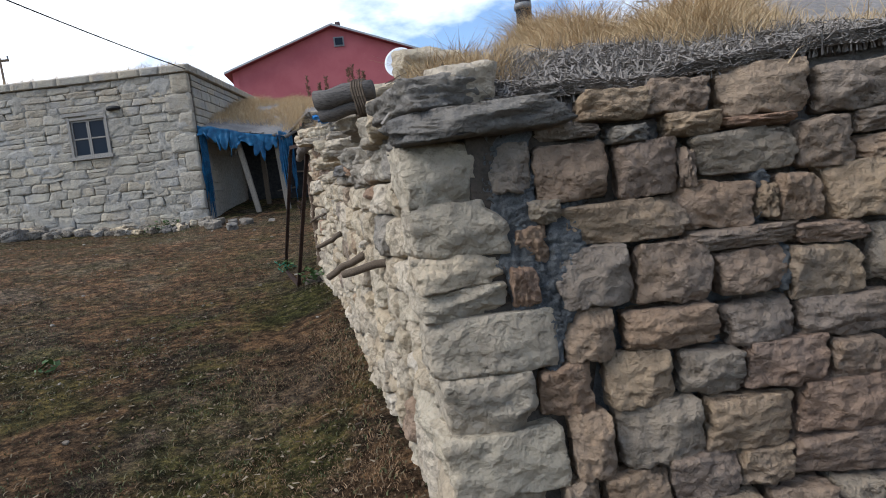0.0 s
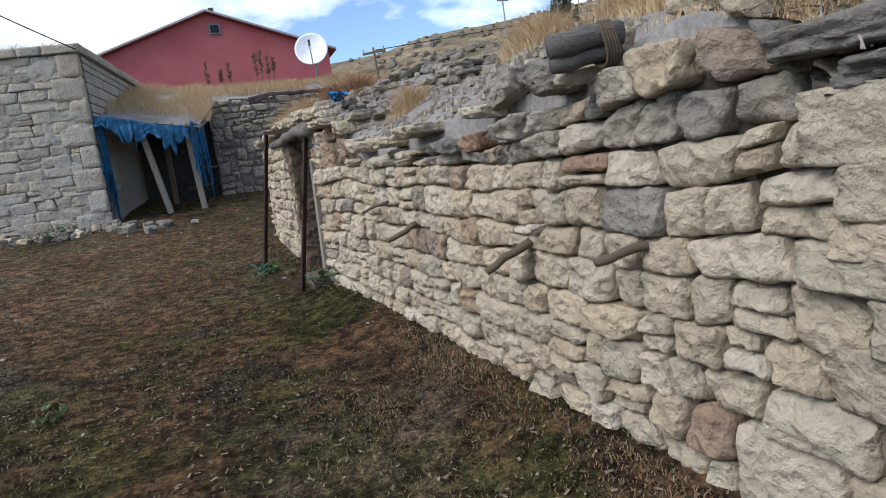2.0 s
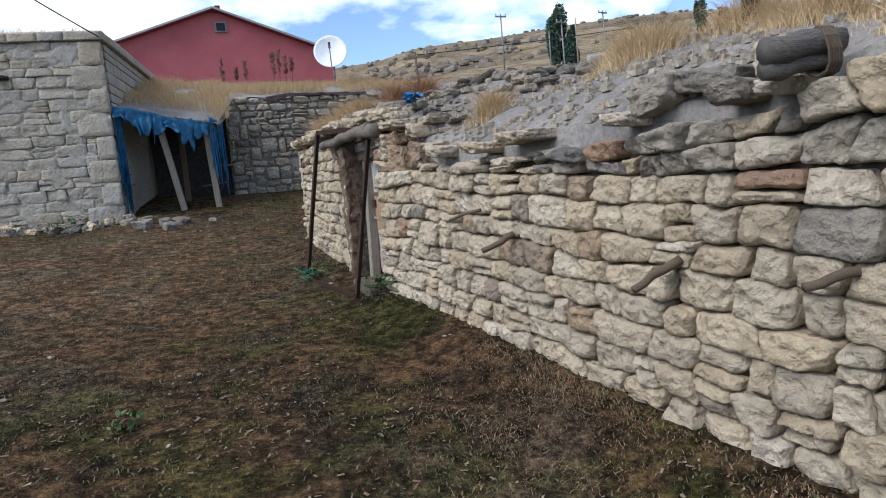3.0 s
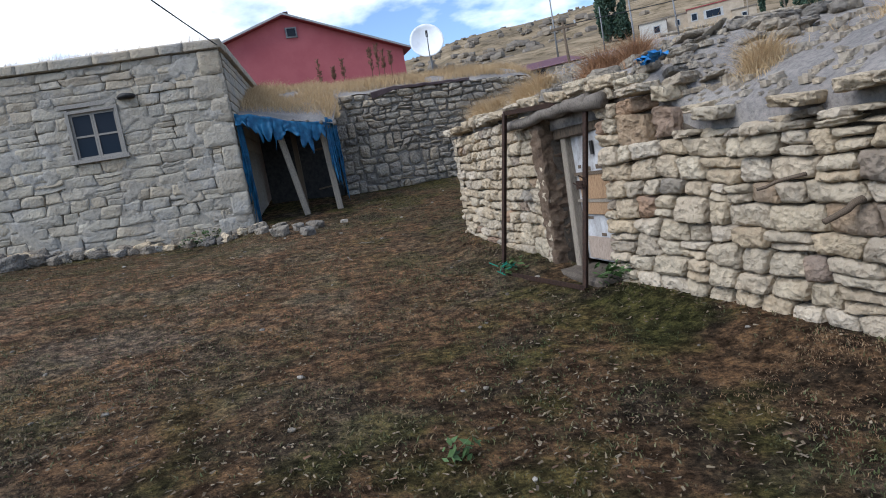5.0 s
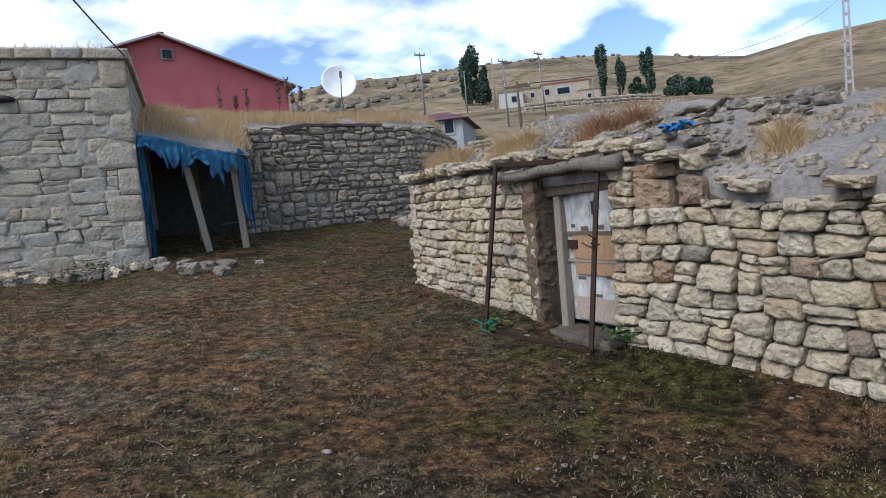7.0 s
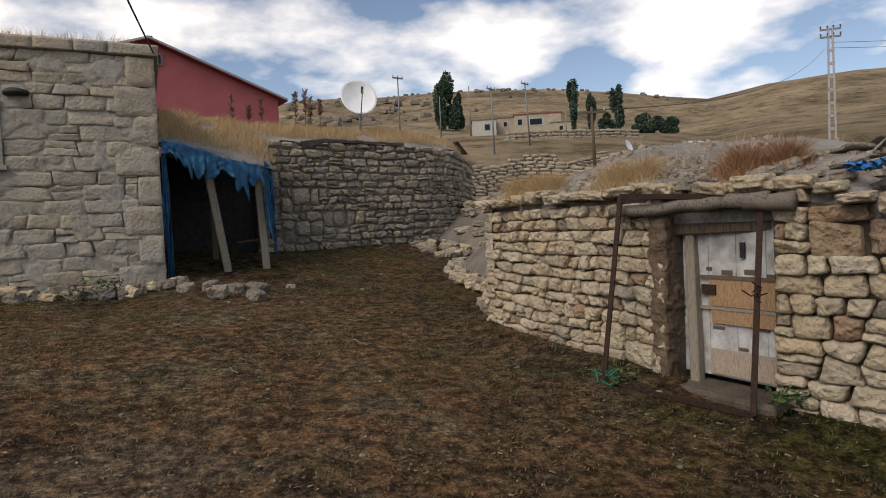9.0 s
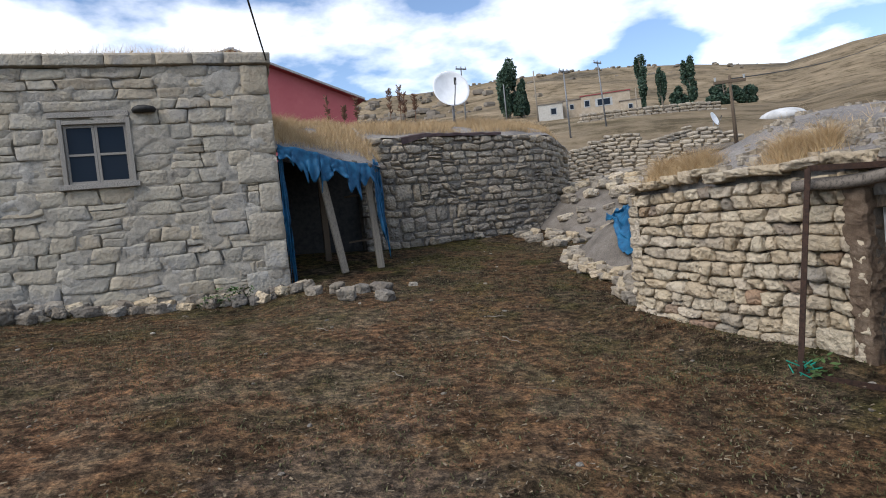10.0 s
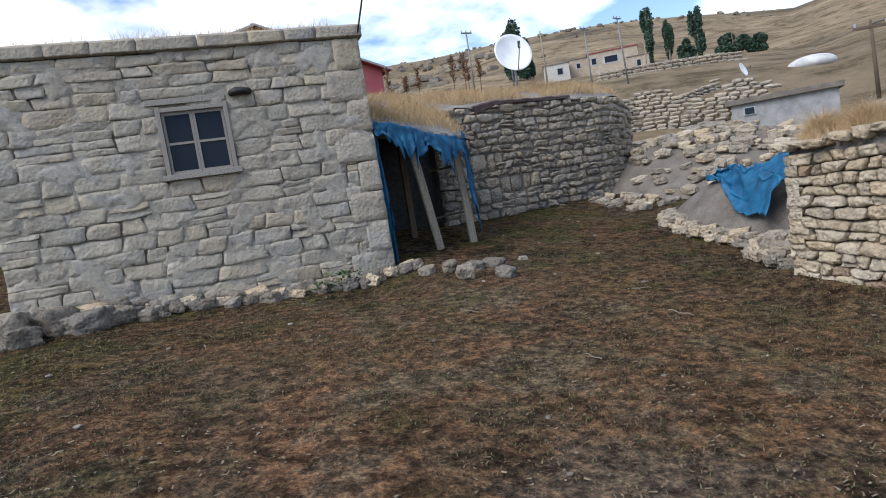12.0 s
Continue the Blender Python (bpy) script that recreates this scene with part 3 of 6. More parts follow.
loose_set = [stone_mesh("stone", 250 + i, m_pale, 7, 7.0, 0.18, 0.07, 0.01, 4) for i in range(8)]
cap_set = [stone_mesh("stone", 280 + i, m_cream, 9, 9.0, 0.14, 0.06, 0.012, 4) for i in range(8)]

# ---- the barn ----
WALL = [(-0.03, 1.87), (-0.43, 3.35), (-1.07, 5.8), (-1.45, 6.88), (-1.68, 7.9), (-2.05, 9.96)]
WLEN = [0.0]
for p, q in zip(WALL, WALL[1:]):
    WLEN.append(WLEN[-1] + math.dist(p, q))
LONG = WLEN[-1]
TOP_U = [0, 0.34, 0.46, 0.75, 1.05, 1.3, 1.6, 2.5, 3.2, 4.0, 4.35, 4.7, 5.2, 6.3, 7.6, 8.35]
TOP_Z = [1.68, 1.70, 1.88, 1.92, 1.92, 1.82, 1.80, 1.76, 1.76, 1.77, 1.79, 2.10, 2.20, 2.20, 2.20, 2.20]


def along(u):
    """Point, tangent (away from the near corner) and outward normal of the long wall at u metres."""
    u = min(max(u, 0), LONG)
    k = max(i for i in range(len(WALL) - 1) if WLEN[i] <= u or i == 0)
    f = (u - WLEN[k]) / (WLEN[k + 1] - WLEN[k])
    p = Vector(WALL[k]).lerp(Vector(WALL[k + 1]), f)
    t = (Vector(WALL[k + 1]) - Vector(WALL[k])).normalized()
    return p.to_3d(), t.to_3d(), Vector((-t.y, t.x, 0))


def long_top(u):
    return float(np.interp(u, TOP_U, TOP_Z))


def long_base(u):
    p = along(u)[0]
    return ground_z(p.x, p.y) - 0.06


def cream_top(u):
    """Where the regular cream courses end and the grey stones under the eaves begin."""
    return min(long_top(u), float(np.interp(u, [0, 0.35, 1.0, 2.0, 3.0, 4.0, 4.3, 4.7], [1.60, 1.60, 1.555, 1.575, 1.63, 1.69, 1.72, 1.76])))


DOOR = (WLEN[3] - 0.01, WLEN[4] - 0.23)

barn = thing("stone_barn", (0.0, 5.0, 0.5), "low dry-stone barn with earth roof and cream rubble walls", "barn")


def core(name, pts, base, top, inset, thick, parent, mat, skip=None, label=""):
    """The wall's earth core: a solid strip behind the stones."""
    v, f = [], []
    for i, (p, nn, u) in enumerate(pts):
        zb, zt = base(u) - 0.3, top(u) - 0.03
        if skip and skip[0] < u < skip[1]:
            zb = skip[2]
        a, c = p - nn * inset, p - nn * (inset + thick)
        v += [(a.x, a.y, zb), (a.x, a.y, zt), (c.x, c.y, zt), (c.x, c.y, zb)]
    for i in range(len(pts) - 1):
        o = i * 4
        for k in range(4):
            f.append((o + k, o + (k + 1) % 4, o + 4 + (k + 1) % 4, o + 4 + k))
    f.append((0, 1, 2, 3)); e = (len(pts) - 1) * 4; f.append((e + 3, e + 2, e + 1, e))
    return link(name, v, f, mat, parent, label)


us = sorted(set([i * 0.25 for i in range(int(LONG / 0.25) + 1)] + [LONG, DOOR[0], DOOR[0] + 0.004, DOOR[1], DOOR[1] - 0.004]))
long_wall = core("long_wall", [(along(u)[0], along(u)[2], u) for u in us], long_base, long_top, 0.12, 0.40, barn, m_mortar, (DOOR[0] + 0.002, DOOR[1] - 0.002, 2.10))
RIGHT_LEN = 5.0
R_T, R_N = Vector((0.998, 0.06, 0)), Vector((0.06, -0.998, 0))
R0 = Vector((-0.03, 1.87, 0))


def right_base(u):
    return 0.14


def right_top(u):
    return 1.60 - 0.01 * u


right_wall = core("gable_wall", [(R0 + R_T * (0.08 + u), R_N, u) for u in np.arange(0, RIGHT_LEN + 0.1, 0.5)], right_base, right_top, 0.115, 0.42, barn, m_mortar)

# large corner blocks, bottom to top: height from, to, gable from, to, reach along the long wall
QUOIN = [(0.06, 0.20, -0.04, 0.30, 0.35), (0.20, 0.353, -0.04, 0.33, 0.42), (0.353, 0.54, -0.035, 0.26, 0.40), (0.54, 0.74, -0.03, 0.325, 0.25),
         (0.74, 0.93, -0.02, 0.265, 0.42), (0.93, 1.10, -0.03, 0.32, 0.26), (1.10, 1.20, -0.05, 0.195, 0.45), (1.20, 1.297, -0.05, 0.207, 0.34),
         (1.297, 1.455, -0.05, 0.216, 0.30), (1.465, 1.645, -0.06, 0.165, 0.38)]
for k, (z0, z1, ua, ub, c) in enumerate(QUOIN):
    lean = (0.93 - 0.5 * (z0 + z1)) * 0.05 + 0.03
    a = ub - ua
    mid = R0 + R_T * ((ua + ub) / 2) + Vector((-0.235, 0.97, 0)) * (c / 2) + R_N * lean
    m = Matrix((R_T, Vector((-0.235, 0.97, 0)), Vector((0, 0, 1)))).transposed().to_4x4()
    m.translation = (mid.x, mid.y, (z0 + z1) / 2)
    piece("corner_block", near_cream[(k * 5) % 14], m @ Matrix.Rotation((0.02, -0.03, 0.01)[k % 3], 4, "Y") @ Matrix.Diagonal((a + 0.03, c + 0.02, z1 - z0 + 0.012, 1)), right_wall)

# gable stones, top to bottom: along from, to, height from, to
GABLE = [
    [(0.477, 0.698, 1.65, 1.746), (0.687, 0.893, 1.649, 1.759), (0.917, 1.222, 1.619, 1.784), (1.228, 1.489, 1.604, 1.759), (0.332, 0.538, 1.607, 1.666), (0.554, 0.684, 1.582, 1.641), (0.734, 0.909, 1.576, 1.656), (0.916, 1.155, 1.584, 1.625), (1.372, 1.553, 1.532, 1.61)],
    [(0.169, 0.31, 1.463, 1.619), (0.318, 0.559, 1.428, 1.604), (0.583, 0.769, 1.412, 1.583), (0.773, 0.818, 1.424, 1.544), (0.827, 1.155, 1.44, 1.588), (1.167, 1.35, 1.432, 1.596), (1.355, 1.545, 1.445, 1.523)],
    [(0.278, 0.386, 1.357, 1.439), (0.395, 0.783, 1.267, 1.409), (0.771, 0.996, 1.284, 1.433), (1.006, 1.074, 1.3, 1.412), (1.075, 1.231, 1.278, 1.425), (1.239, 1.497, 1.262, 1.445)],
    [(0.233, 0.344, 1.242, 1.361), (0.201, 0.299, 1.112, 1.237), (0.341, 0.59, 1.082, 1.271), (0.598, 0.845, 1.067, 1.257), (0.791, 1.129, 1.213, 1.282), (0.85, 1.082, 1.054, 1.214), (1.092, 1.345, 1.022, 1.191), (1.131, 1.357, 1.193, 1.27), (1.36, 1.516, 1.049, 1.242)],
    [(0.344, 0.521, 0.911, 1.08), (0.533, 0.845, 0.921, 1.061), (0.864, 1.09, 0.889, 1.047), (1.106, 1.443, 0.89, 1.032)],
    [(0.262, 0.441, 0.742, 0.919), (0.471, 0.696, 0.741, 0.924), (0.703, 0.917, 0.758, 0.909), (0.92, 1.191, 0.757, 0.908), (1.201, 1.412, 0.751, 0.884)],
    [(0.34, 0.48, 0.542, 0.752), (0.488, 0.78, 0.55, 0.761), (0.79, 1.06, 0.572, 0.746), (1.083, 1.398, 0.588, 0.758)],
    [(0.302, 0.425, 0.333, 0.542), (0.44, 0.644, 0.379, 0.553), (0.65, 0.874, 0.419, 0.583), (0.877, 1.058, 0.444, 0.564), (1.069, 1.421, 0.441, 0.589)]]
g = random.Random(11)


def put_gable(u0, u1, z0, z1, grow, me):
    z = (z0 + z1) / 2
    p = R0 + R_T * ((u0 + u1) / 2) + R_N * (g.uniform(-0.02, 0.01) - 0.105 + (0.93 - z) * 0.05)
    p.z = z
    piece("stone", me, frame_matrix(p, R_T, R_N, u1 - u0 + grow, 0.27, z1 - z0 + grow, g.uniform(-0.035, 0.035)), right_wall)


for row in GABLE:
    for k, q in enumerate(row):
        put_gable(*q, -0.006, near_tan[g.randrange(10)] if not (q[3] < 1.65 and q[2] > 1.58 and q[0] < 0.6) else slab_set[k % 8])
for k in range(11):
    u = 1.55 if k > 2 else 0.3
    while u < 3.6:
        w = g.uniform(0.15, 0.36)
        h = (1.6 - 0.02) / 11
        if k > 2 or u > 0.3:
            put_gable(u, u + w - 0.01, 0.0 + h * k, 0.0 + h * (k + 1) - 0.01, 0.01, g.choice(near_tan))
        u += w
# cement smeared between the gable stones near the corner
cv, cf = [], []
CU, CZ = 190, 150
for j in range(CZ + 1):
    for i in range(CU + 1):
        u, z = 0.10 + 1.3 * i / CU, 0.72 + 0.95 * j / CZ
        wv = 0.03 * noise.noise(Vector((z * 6, u * 3, 1)))
        b1 = math.exp(-((u - float(np.interp(z, [0.85, 1.0, 1.2, 1.42, 1.62], [0.34, 0.32, 0.27, 0.23, 0.24])) - wv) / float(np.interp(z, [0.9, 1.2, 1.62], [0.05, 0.085, 0.11]))) ** 2) * smooth(0.82, 0.98, z)
        b2 = math.exp(-((u - float(np.interp(z, [1.05, 1.25, 1.42], [0.37, 0.39, 0.40])) - wv) / 0.065) ** 2) * smooth(1.02, 1.1, z) * (1 - smooth(1.38, 1.46, z))
        b3 = math.exp(-((u - 1.03 - wv) / 0.035) ** 2) * smooth(1.22, 1.3, z) * (1 - smooth(1.42, 1.5, z))
        b4 = math.exp(-((u - 1.085 - wv) / 0.03) ** 2) * smooth(0.98, 1.06, z) * (1 - smooth(1.18, 1.24, z))
        k = max(b1, b2, 0.65 * b3, 0.65 * b4) + 0.42 * noise.fractal(Vector((u * 13, z * 13, 3)), 0.8, 2.0, 4)
        fleck = 0.006 * noise.noise(Vector((u * 80, z * 80, 1))) + 0.009 * noise.noise(Vector((u * 38, z * 38, 4)))
        p = R0 + R_T * u + R_N * (-0.10 + 0.092 * smooth(0.10, 0.6, k) + (fleck + g.uniform(-0.006, 0.006)) * smooth(0.1, 0.4, k) + (0.93 - z) * 0.05)
        cv.append((p.x, p.y, z))
for j in range(CZ):
    for i in range(CU):
        q = [j * (CU + 1) + i, j * (CU + 1) + i + 1, (j + 1) * (CU + 1) + i + 1, (j + 1) * (CU + 1) + i]
        cf.append(q)
link("cement_patch", cv, cf, m_cement, right_wall, "rough grey cement smeared over the joints", True)


def on_long(u, z, out):
    p, t, nn = along(u)
    p = p + nn * (out + 0.02 * (1.1 - z)); p.z = z
    return p


def put_long(cell, u, z, w, h):
    r = g.random()
    mat = m_cream if r < 0.9 else m_tan if r < 0.975 else m_grey
    if abs(u - 1.15) < 0.15 and abs(z - 1.36) < 0.07:
        mat = m_dark
    near = u < 3.2
    v, f = fitted_stone(on_long, cell, g.random(), 13 if near else 9, 10 if near else 7, g.uniform(0.001, 0.008), g.uniform(4.5, 14.0),
                        g.uniform(0.004, 0.014), 0.018, g.uniform(-0.018, 0.024), 0.15, g.uniform(0.009, 0.018))
    fitted_piece("stone", v, f, mat, long_wall)


def put_upper(cell, u, z, w, h):
    if z > long_top(u) + 0.02:
        return
    mat = g.choice((m_grey, m_grey, m_dark, m_cream, m_tan) if u < 3.0 else (m_grey, m_cream, m_cream, m_cream) if u < 4.4 else (m_cream, m_cream, m_tan))
    loose = 1.0 if u < 4.4 else 0.4
    v, f = fitted_stone(on_long, cell, g.random(), 12, 9, g.uniform(0.001, 0.007), g.uniform(5.0, 14.0), g.uniform(0.001, 0.010), 0.034, g.uniform(-0.045, 0.05) * loose, 0.2, 0.010, 0.024)
    fitted_piece("stone", v, f, mat, long_wall)


LOWER_F = [0.0, 0.13, 0.25, 0.385, 0.50, 0.635, 0.745, 0.885, 1.0]


def behind_quoin(k):
    z = 0.10 + 1.48 * (LOWER_F[k] + LOWER_F[k + 1]) / 2
    return min((q[4] for q in QUOIN if q[0] - 0.03 < z < q[1] + 0.03), default=0.3) - 0.015


g = random.Random(23)
lay_fitted(course_lines(8, long_base, cream_top, 3.0, 0.034, lambda u: LOWER_F), behind_quoin, DOOR[0] - 0.01, 0.13, 0.29, put_long, g, 0.10, 0.2, 0.03)
lay_fitted(course_lines(2, cream_top, long_top, 5.0, 0.03), 0.14, 4.42, 0.10, 0.22, put_upper, g, 0.2, 0.0, 0.04)
lay_fitted(course_lines(4, lambda u: 1.74, lambda u: 2.22, 6.0, 0.02), 4.36, DOOR[0] - 0.01, 0.13, 0.32, put_upper, g, 0.12, 0.05, 0.03)
lay_fitted(course_lines(12, long_base, long_top, 7.0, 0.032), DOOR[1] + 0.01, LONG, 0.09, 0.24, put_long, g, 0.2, 0.06, 0.035)
lay_fitted(course_lines(1, lambda u: 2.20, lambda u: 2.30, 8.0), DOOR[0] - 0.1, DOOR[1] + 0.1, 0.16, 0.34, put_long, g, 0.0, 0.0)

# end wall of the barn, towards the alley
END_T = Vector((0.985, 0.17, 0)); END_N = Vector((-0.17, 0.985, 0)); E0 = Vector((-2.05, 9.96, 0))
end_wall = core("end_wall", [(E0 + END_T * u, END_N, u) for u in np.arange(0.1, 4.1, 0.5)], lambda u: 0.9, lambda u: 2.2, 0.1, 0.4, barn, m_mortar)


def put_end(cell, u, z, w, h):
    def on_end(u2, z2, out):
        p = E0 + END_T * u2 + END_N * out; p.z = z2
        return p
    v, f = fitted_stone(on_end, cell, g.random(), 8, 6, g.uniform(0.002, 0.009), g.uniform(4.5, 12.0), 0.01, 0.016, g.uniform(-0.02, 0.02))
    fitted_piece("stone", v, [q[::-1] for q in f], g.choice((m_cream, m_cream, m_cream, m_tan)), end_wall)


lay_fitted(course_lines(12, lambda u: 0.85, lambda u: 2.2, 11.0, 0.015), 0.0, 2.2, 0.13, 0.32, put_end, g, 0.12, 0.08)

# earth roof: a mound over the barn
def roof_z(u, d):
    e = (long_top(u) if u > 0 else 1.78) + 0.02
    crest = float(np.interp(u, [0, 1, 2.8, 5.0, 5.8, 6.4, 7.4, 8.35], [2.2, 2.4, 2.66, 2.62, 2.66, 2.86, 2.96, 2.8]))
    rise = (crest - e) * (1 - math.exp(-d / 1.3)) / 0.9 - 0.06 * max(0, d - 3.2)
    back = 1 - 0.25 * smooth(7.9, 8.6, u)
    p = (u * 0.9, d * 0.9, 2.0)
    z = e + rise * back + 0.10 * noise.noise(Vector(p)) * min(1, d) + 0.035 * noise.noise(Vector((u * 4, d * 4, 7))) * min(1, d * 3)
    y = 1.87 + 0.965 * max(u, 0.13) + 0.1 * d
    edge = float(np.interp(y, [1.95, 2.1, 2.4, 3.0, 4.5, 6.0], [1.66, 1.77, 1.91, 2.07, 2.44, 3.2]))
    return min(z, edge + 0.03 * noise.noise(Vector((u * 5, d * 5, 3))))


def roof_at(x, y):
    """Roof height over a point of the plan near the gable."""
    u = (y - 1.87) / 0.965
    for i in range(3):
        d = max(0.08, x - along(u)[0].x)
        u = max(0.0, (y - 1.87 - (0.12 if u > 0.3 else 0.06) * d) / 0.965)
    return roof_z(u, d)


rv, rf = [], []
RU = [-0.3] + [-0.02 + i * 0.17 for i in range(52)]
RD = [0.135] + [0.14 + 0.14 * i * (1 + i * 0.012) for i in range(46)]
for u in RU:
    p, t, nn = along(u)
    inward = Vector((0.98, 0.12, 0)) if u > 0.3 else Vector((0.998, 0.06, 0))
    extra = Vector((0, 0, 0))
    for d in RD:
        q = p + inward * d + extra
        rv.append((q.x, q.y + (0.13 if u <= 0 else 0), 1.5 if u < -0.1 else roof_z(u, d) if d > 0.1351 else long_top(u) - 0.2))
nd = len(RD)
rf = [(i * nd + j, i * nd + j + 1, (i + 1) * nd + j + 1, (i + 1) * nd + j) for i in range(len(RU) - 1) for j in range(nd - 1)]
earth_roof = link("earth_roof", rv, rf, m_roofearth, barn, "grey earth roof mound", True)


def roof_point(u, d):
    p = along(u)[0]
    q = p + (Vector((0.98, 0.12, 0)) if u > 0.3 else Vector((0.998, 0.06, 0))) * d
    q.z = roof_z(u, d)
    return q


# eaves stones and slabs along the roof edge
g = random.Random(31)
u = 1.25
while u < LONG:
    w = g.uniform(0.10, 0.20) if u < 4.5 else g.uniform(0.13, 0.28)
    p = roof_point(u + w / 2, g.uniform(0.02, 0.14))
    t, nn = along(u)[1:]
    h = g.uniform(0.05, 0.09) if u < 4.4 else g.uniform(0.06, 0.12)
    me = g.choice(slab_set if g.random() < (0.4 if u < 3.8 else 0.12) else cap_set)
    if 1.3 < u < 4.4 and g.random() < 0.72:
        u += w * 0.8; continue
    piece("eaves_stone", me, frame_matrix(p + Vector((0, 0, h * 0.35)), -t, nn, w, g.uniform(0.22, 0.34), h, g.uniform(-0.15, 0.15)), earth_roof)
    u += w * g.uniform(0.95, 1.15)
for u, d, w, dep, h, turn, kind in [(0.62, 0.16, 0.2, 0.2, 0.13, 0.3, 1), (1.35, 0.12, 0.22, 0.2, 0.17, 0.2, 1), (1.75, 0.2, 0.3, 0.25, 0.12, 0.1, 0), (2.0, 0.12, 0.22, 0.2, 0.15, -0.3, 0),
                                    (1.0, 0.34, 0.2, 0.2, 0.1, 0.1, 1), (0.2, 0.16, 0.22, 0.2, 0.15, 0.2, 1)]:
    p = roof_point(u, d)
    t, nn = along(u)[1:]
    piece("eaves_slab", g.choice((slab_set, cap_set, loose_set)[kind]), frame_matrix(p + Vector((0, 0, h * 0.45)), -t, nn, w, dep, h, turn), earth_roof)
for x, y, z, w, dep, h, turn, yaw, k in [(0.12, 1.98, 1.695, 0.50, 0.34, 0.10, -0.07, 0.0, 1), (-0.03, 2.10, 1.80, 0.30, 0.46, 0.11, -0.10, 0.4, 3)] :
    m = Matrix.Translation((x, y, z)) @ Matrix.Rotation(yaw, 4, "Z") @ Matrix.Rotation(turn, 4, "Y") @ Matrix.Diagonal((w, dep, h, 1))
    piece("eaves_slab", slab_set[k], m, right_wall)
# loose slabs stacked higher on the roof above the door
for i in range(34):
    p = roof_point(g.uniform(4.3, 5.4), g.uniform(0.25, 1.6) if i < 18 else g.uniform(1.0, 3.0))
    h = g.uniform(0.05, 0.1)
    piece("roof_slab", g.choice(slab_set if i % 3 == 0 else grey_set), frame_matrix(p + Vector((0, 0, h * 0.3)), (1, g.uniform(-1, 1), 0), (-g.uniform(-1, 1), -1, 0.2), g.uniform(0.14, 0.3), g.uniform(0.14, 0.24), h), earth_roof)

# small rubble strewn over the earth slope
rubv, rubf = [], []
for i in range(1500):
    p = roof_point(g.uniform(1.6, 7.6), 0.15 + abs(g.gauss(0, 1.0)))
    if noise.noise(Vector((p.x * 1.4, p.y * 1.4, 21))) < g.uniform(-0.5, 0.25):
        continue
    s = g.uniform(0.015, 0.06)
    o = len(rubv)
    for k in range(8):
        rubv.append((p.x + (k & 1) * s * g.uniform(0.8, 1.8) - s * 0.6, p.y + (k >> 1 & 1) * s * g.uniform(0.8, 1.8) - s * 0.6, p.z + (k >> 2) * s * g.uniform(0.5, 1.0) - s * 0.2))
    rubf += [(o, o + 2, o + 3, o + 1), (o + 4, o + 5, o + 7, o + 6), (o, o + 1, o + 5, o + 4), (o + 2, o + 6, o + 7, o + 3), (o, o + 4, o + 6, o + 2), (o + 1, o + 3, o + 7, o + 5)]
tagged(link("roof_rubble", rubv, rubf, m_rubble), "small broken stones strewn over the earth roof", "rubble", kind="stuff")

# log lintel, door, jamb posts
bm = bmesh.new()
rod(bm, (-1.44, 6.86, 2.165), (-1.80, 8.12, 2.12), 0.058, 0.046, 12, 0.012, 8, 3)
part("lintel_log", bm, m_log, barn, "round grey weathered log over the door", True)
bm = bmesh.new()
p, q = on_long(5.02, 2.13, 0.03), on_long(5.36, 2.14, 0.03)
rod(bm, p, q, 0.066, 0.06, 12, 0.008, 4, 6)
part("lintel_stub", bm, m_log, barn, "thick sawn log end beside the lintel", True)
bm = bmesh.new()
bar(bm, (-1.23, 6.75, 2.08), (-1.5, 7.9, 2.05), 0.05, 0.3, (0, 0, 1), 0.01)
part("lintel_board", bm, m_darkwood, barn)
# earth reveal at the far jamb
bm = bmesh.new()
DT = Vector((-0.215, 0.977, 0))
DN = Vector((-0.977, -0.215, 0))
NW, NH = 34, 96
grid = []
for j in range(NH + 1):
    row = []
    for i in range(NW + 1):
        f = i / NW * 0.99
        q = (0.075, f - 0.21) if f < 0.42 else (0.075 - (f - 0.42), 0.21) if f < 0.57 else (-0.075, 0.21 - (f - 0.57))
        p = Vector((-1.45, 7.79, 0.66 + 1.44 * j / NH)) - DT * q[0] + DN * q[1]
        row.append(bm.verts.new(p + Vector(noise.noise_vector(p * 6)) * 0.022 + Vector(noise.noise_vector(p * 19)) * 0.022 + Vector(noise.noise_vector(p * 50)) * 0.008))
    grid.append(row)
for j in range(NH):
    for i in range(NW):
        bm.faces.new((grid[j][i], grid[j][i + 1], grid[j + 1][i + 1], grid[j + 1][i]))
part("door_reveal", bm, earth_material("mud_reveal", (0.12, 0.08, 0.055), (0.2, 0.14, 0.095), (0.28, 0.21, 0.15), 9, 1.0), barn, "crumbling brown mud door reveal")
bm = bmesh.new()
bar(bm, (-1.43, 7.56, 0.68), (-1.38, 7.63, 2.06), 0.08, 0.10, DN, 0.01)
part("jamb_post", bm, m_wood, barn, "leaning weathered timber jamb")
bm = bmesh.new()
bar(bm, (-1.27, 6.80, 0.72), (-1.26, 6.80, 2.05), 0.06, 0.10, DN, 0.01)
part("jamb_post", bm, m_wood, barn)
door = thing("plank_door", (-1.3, 7.2, 0.75), "closed plank door with peeling white paint and bare boards", "door")
D0 = Vector((-1.28, 6.86, 0))
DT = Vector((-0.09, 0.996, 0))
DN = Vector((-0.996, -0.09, 0))


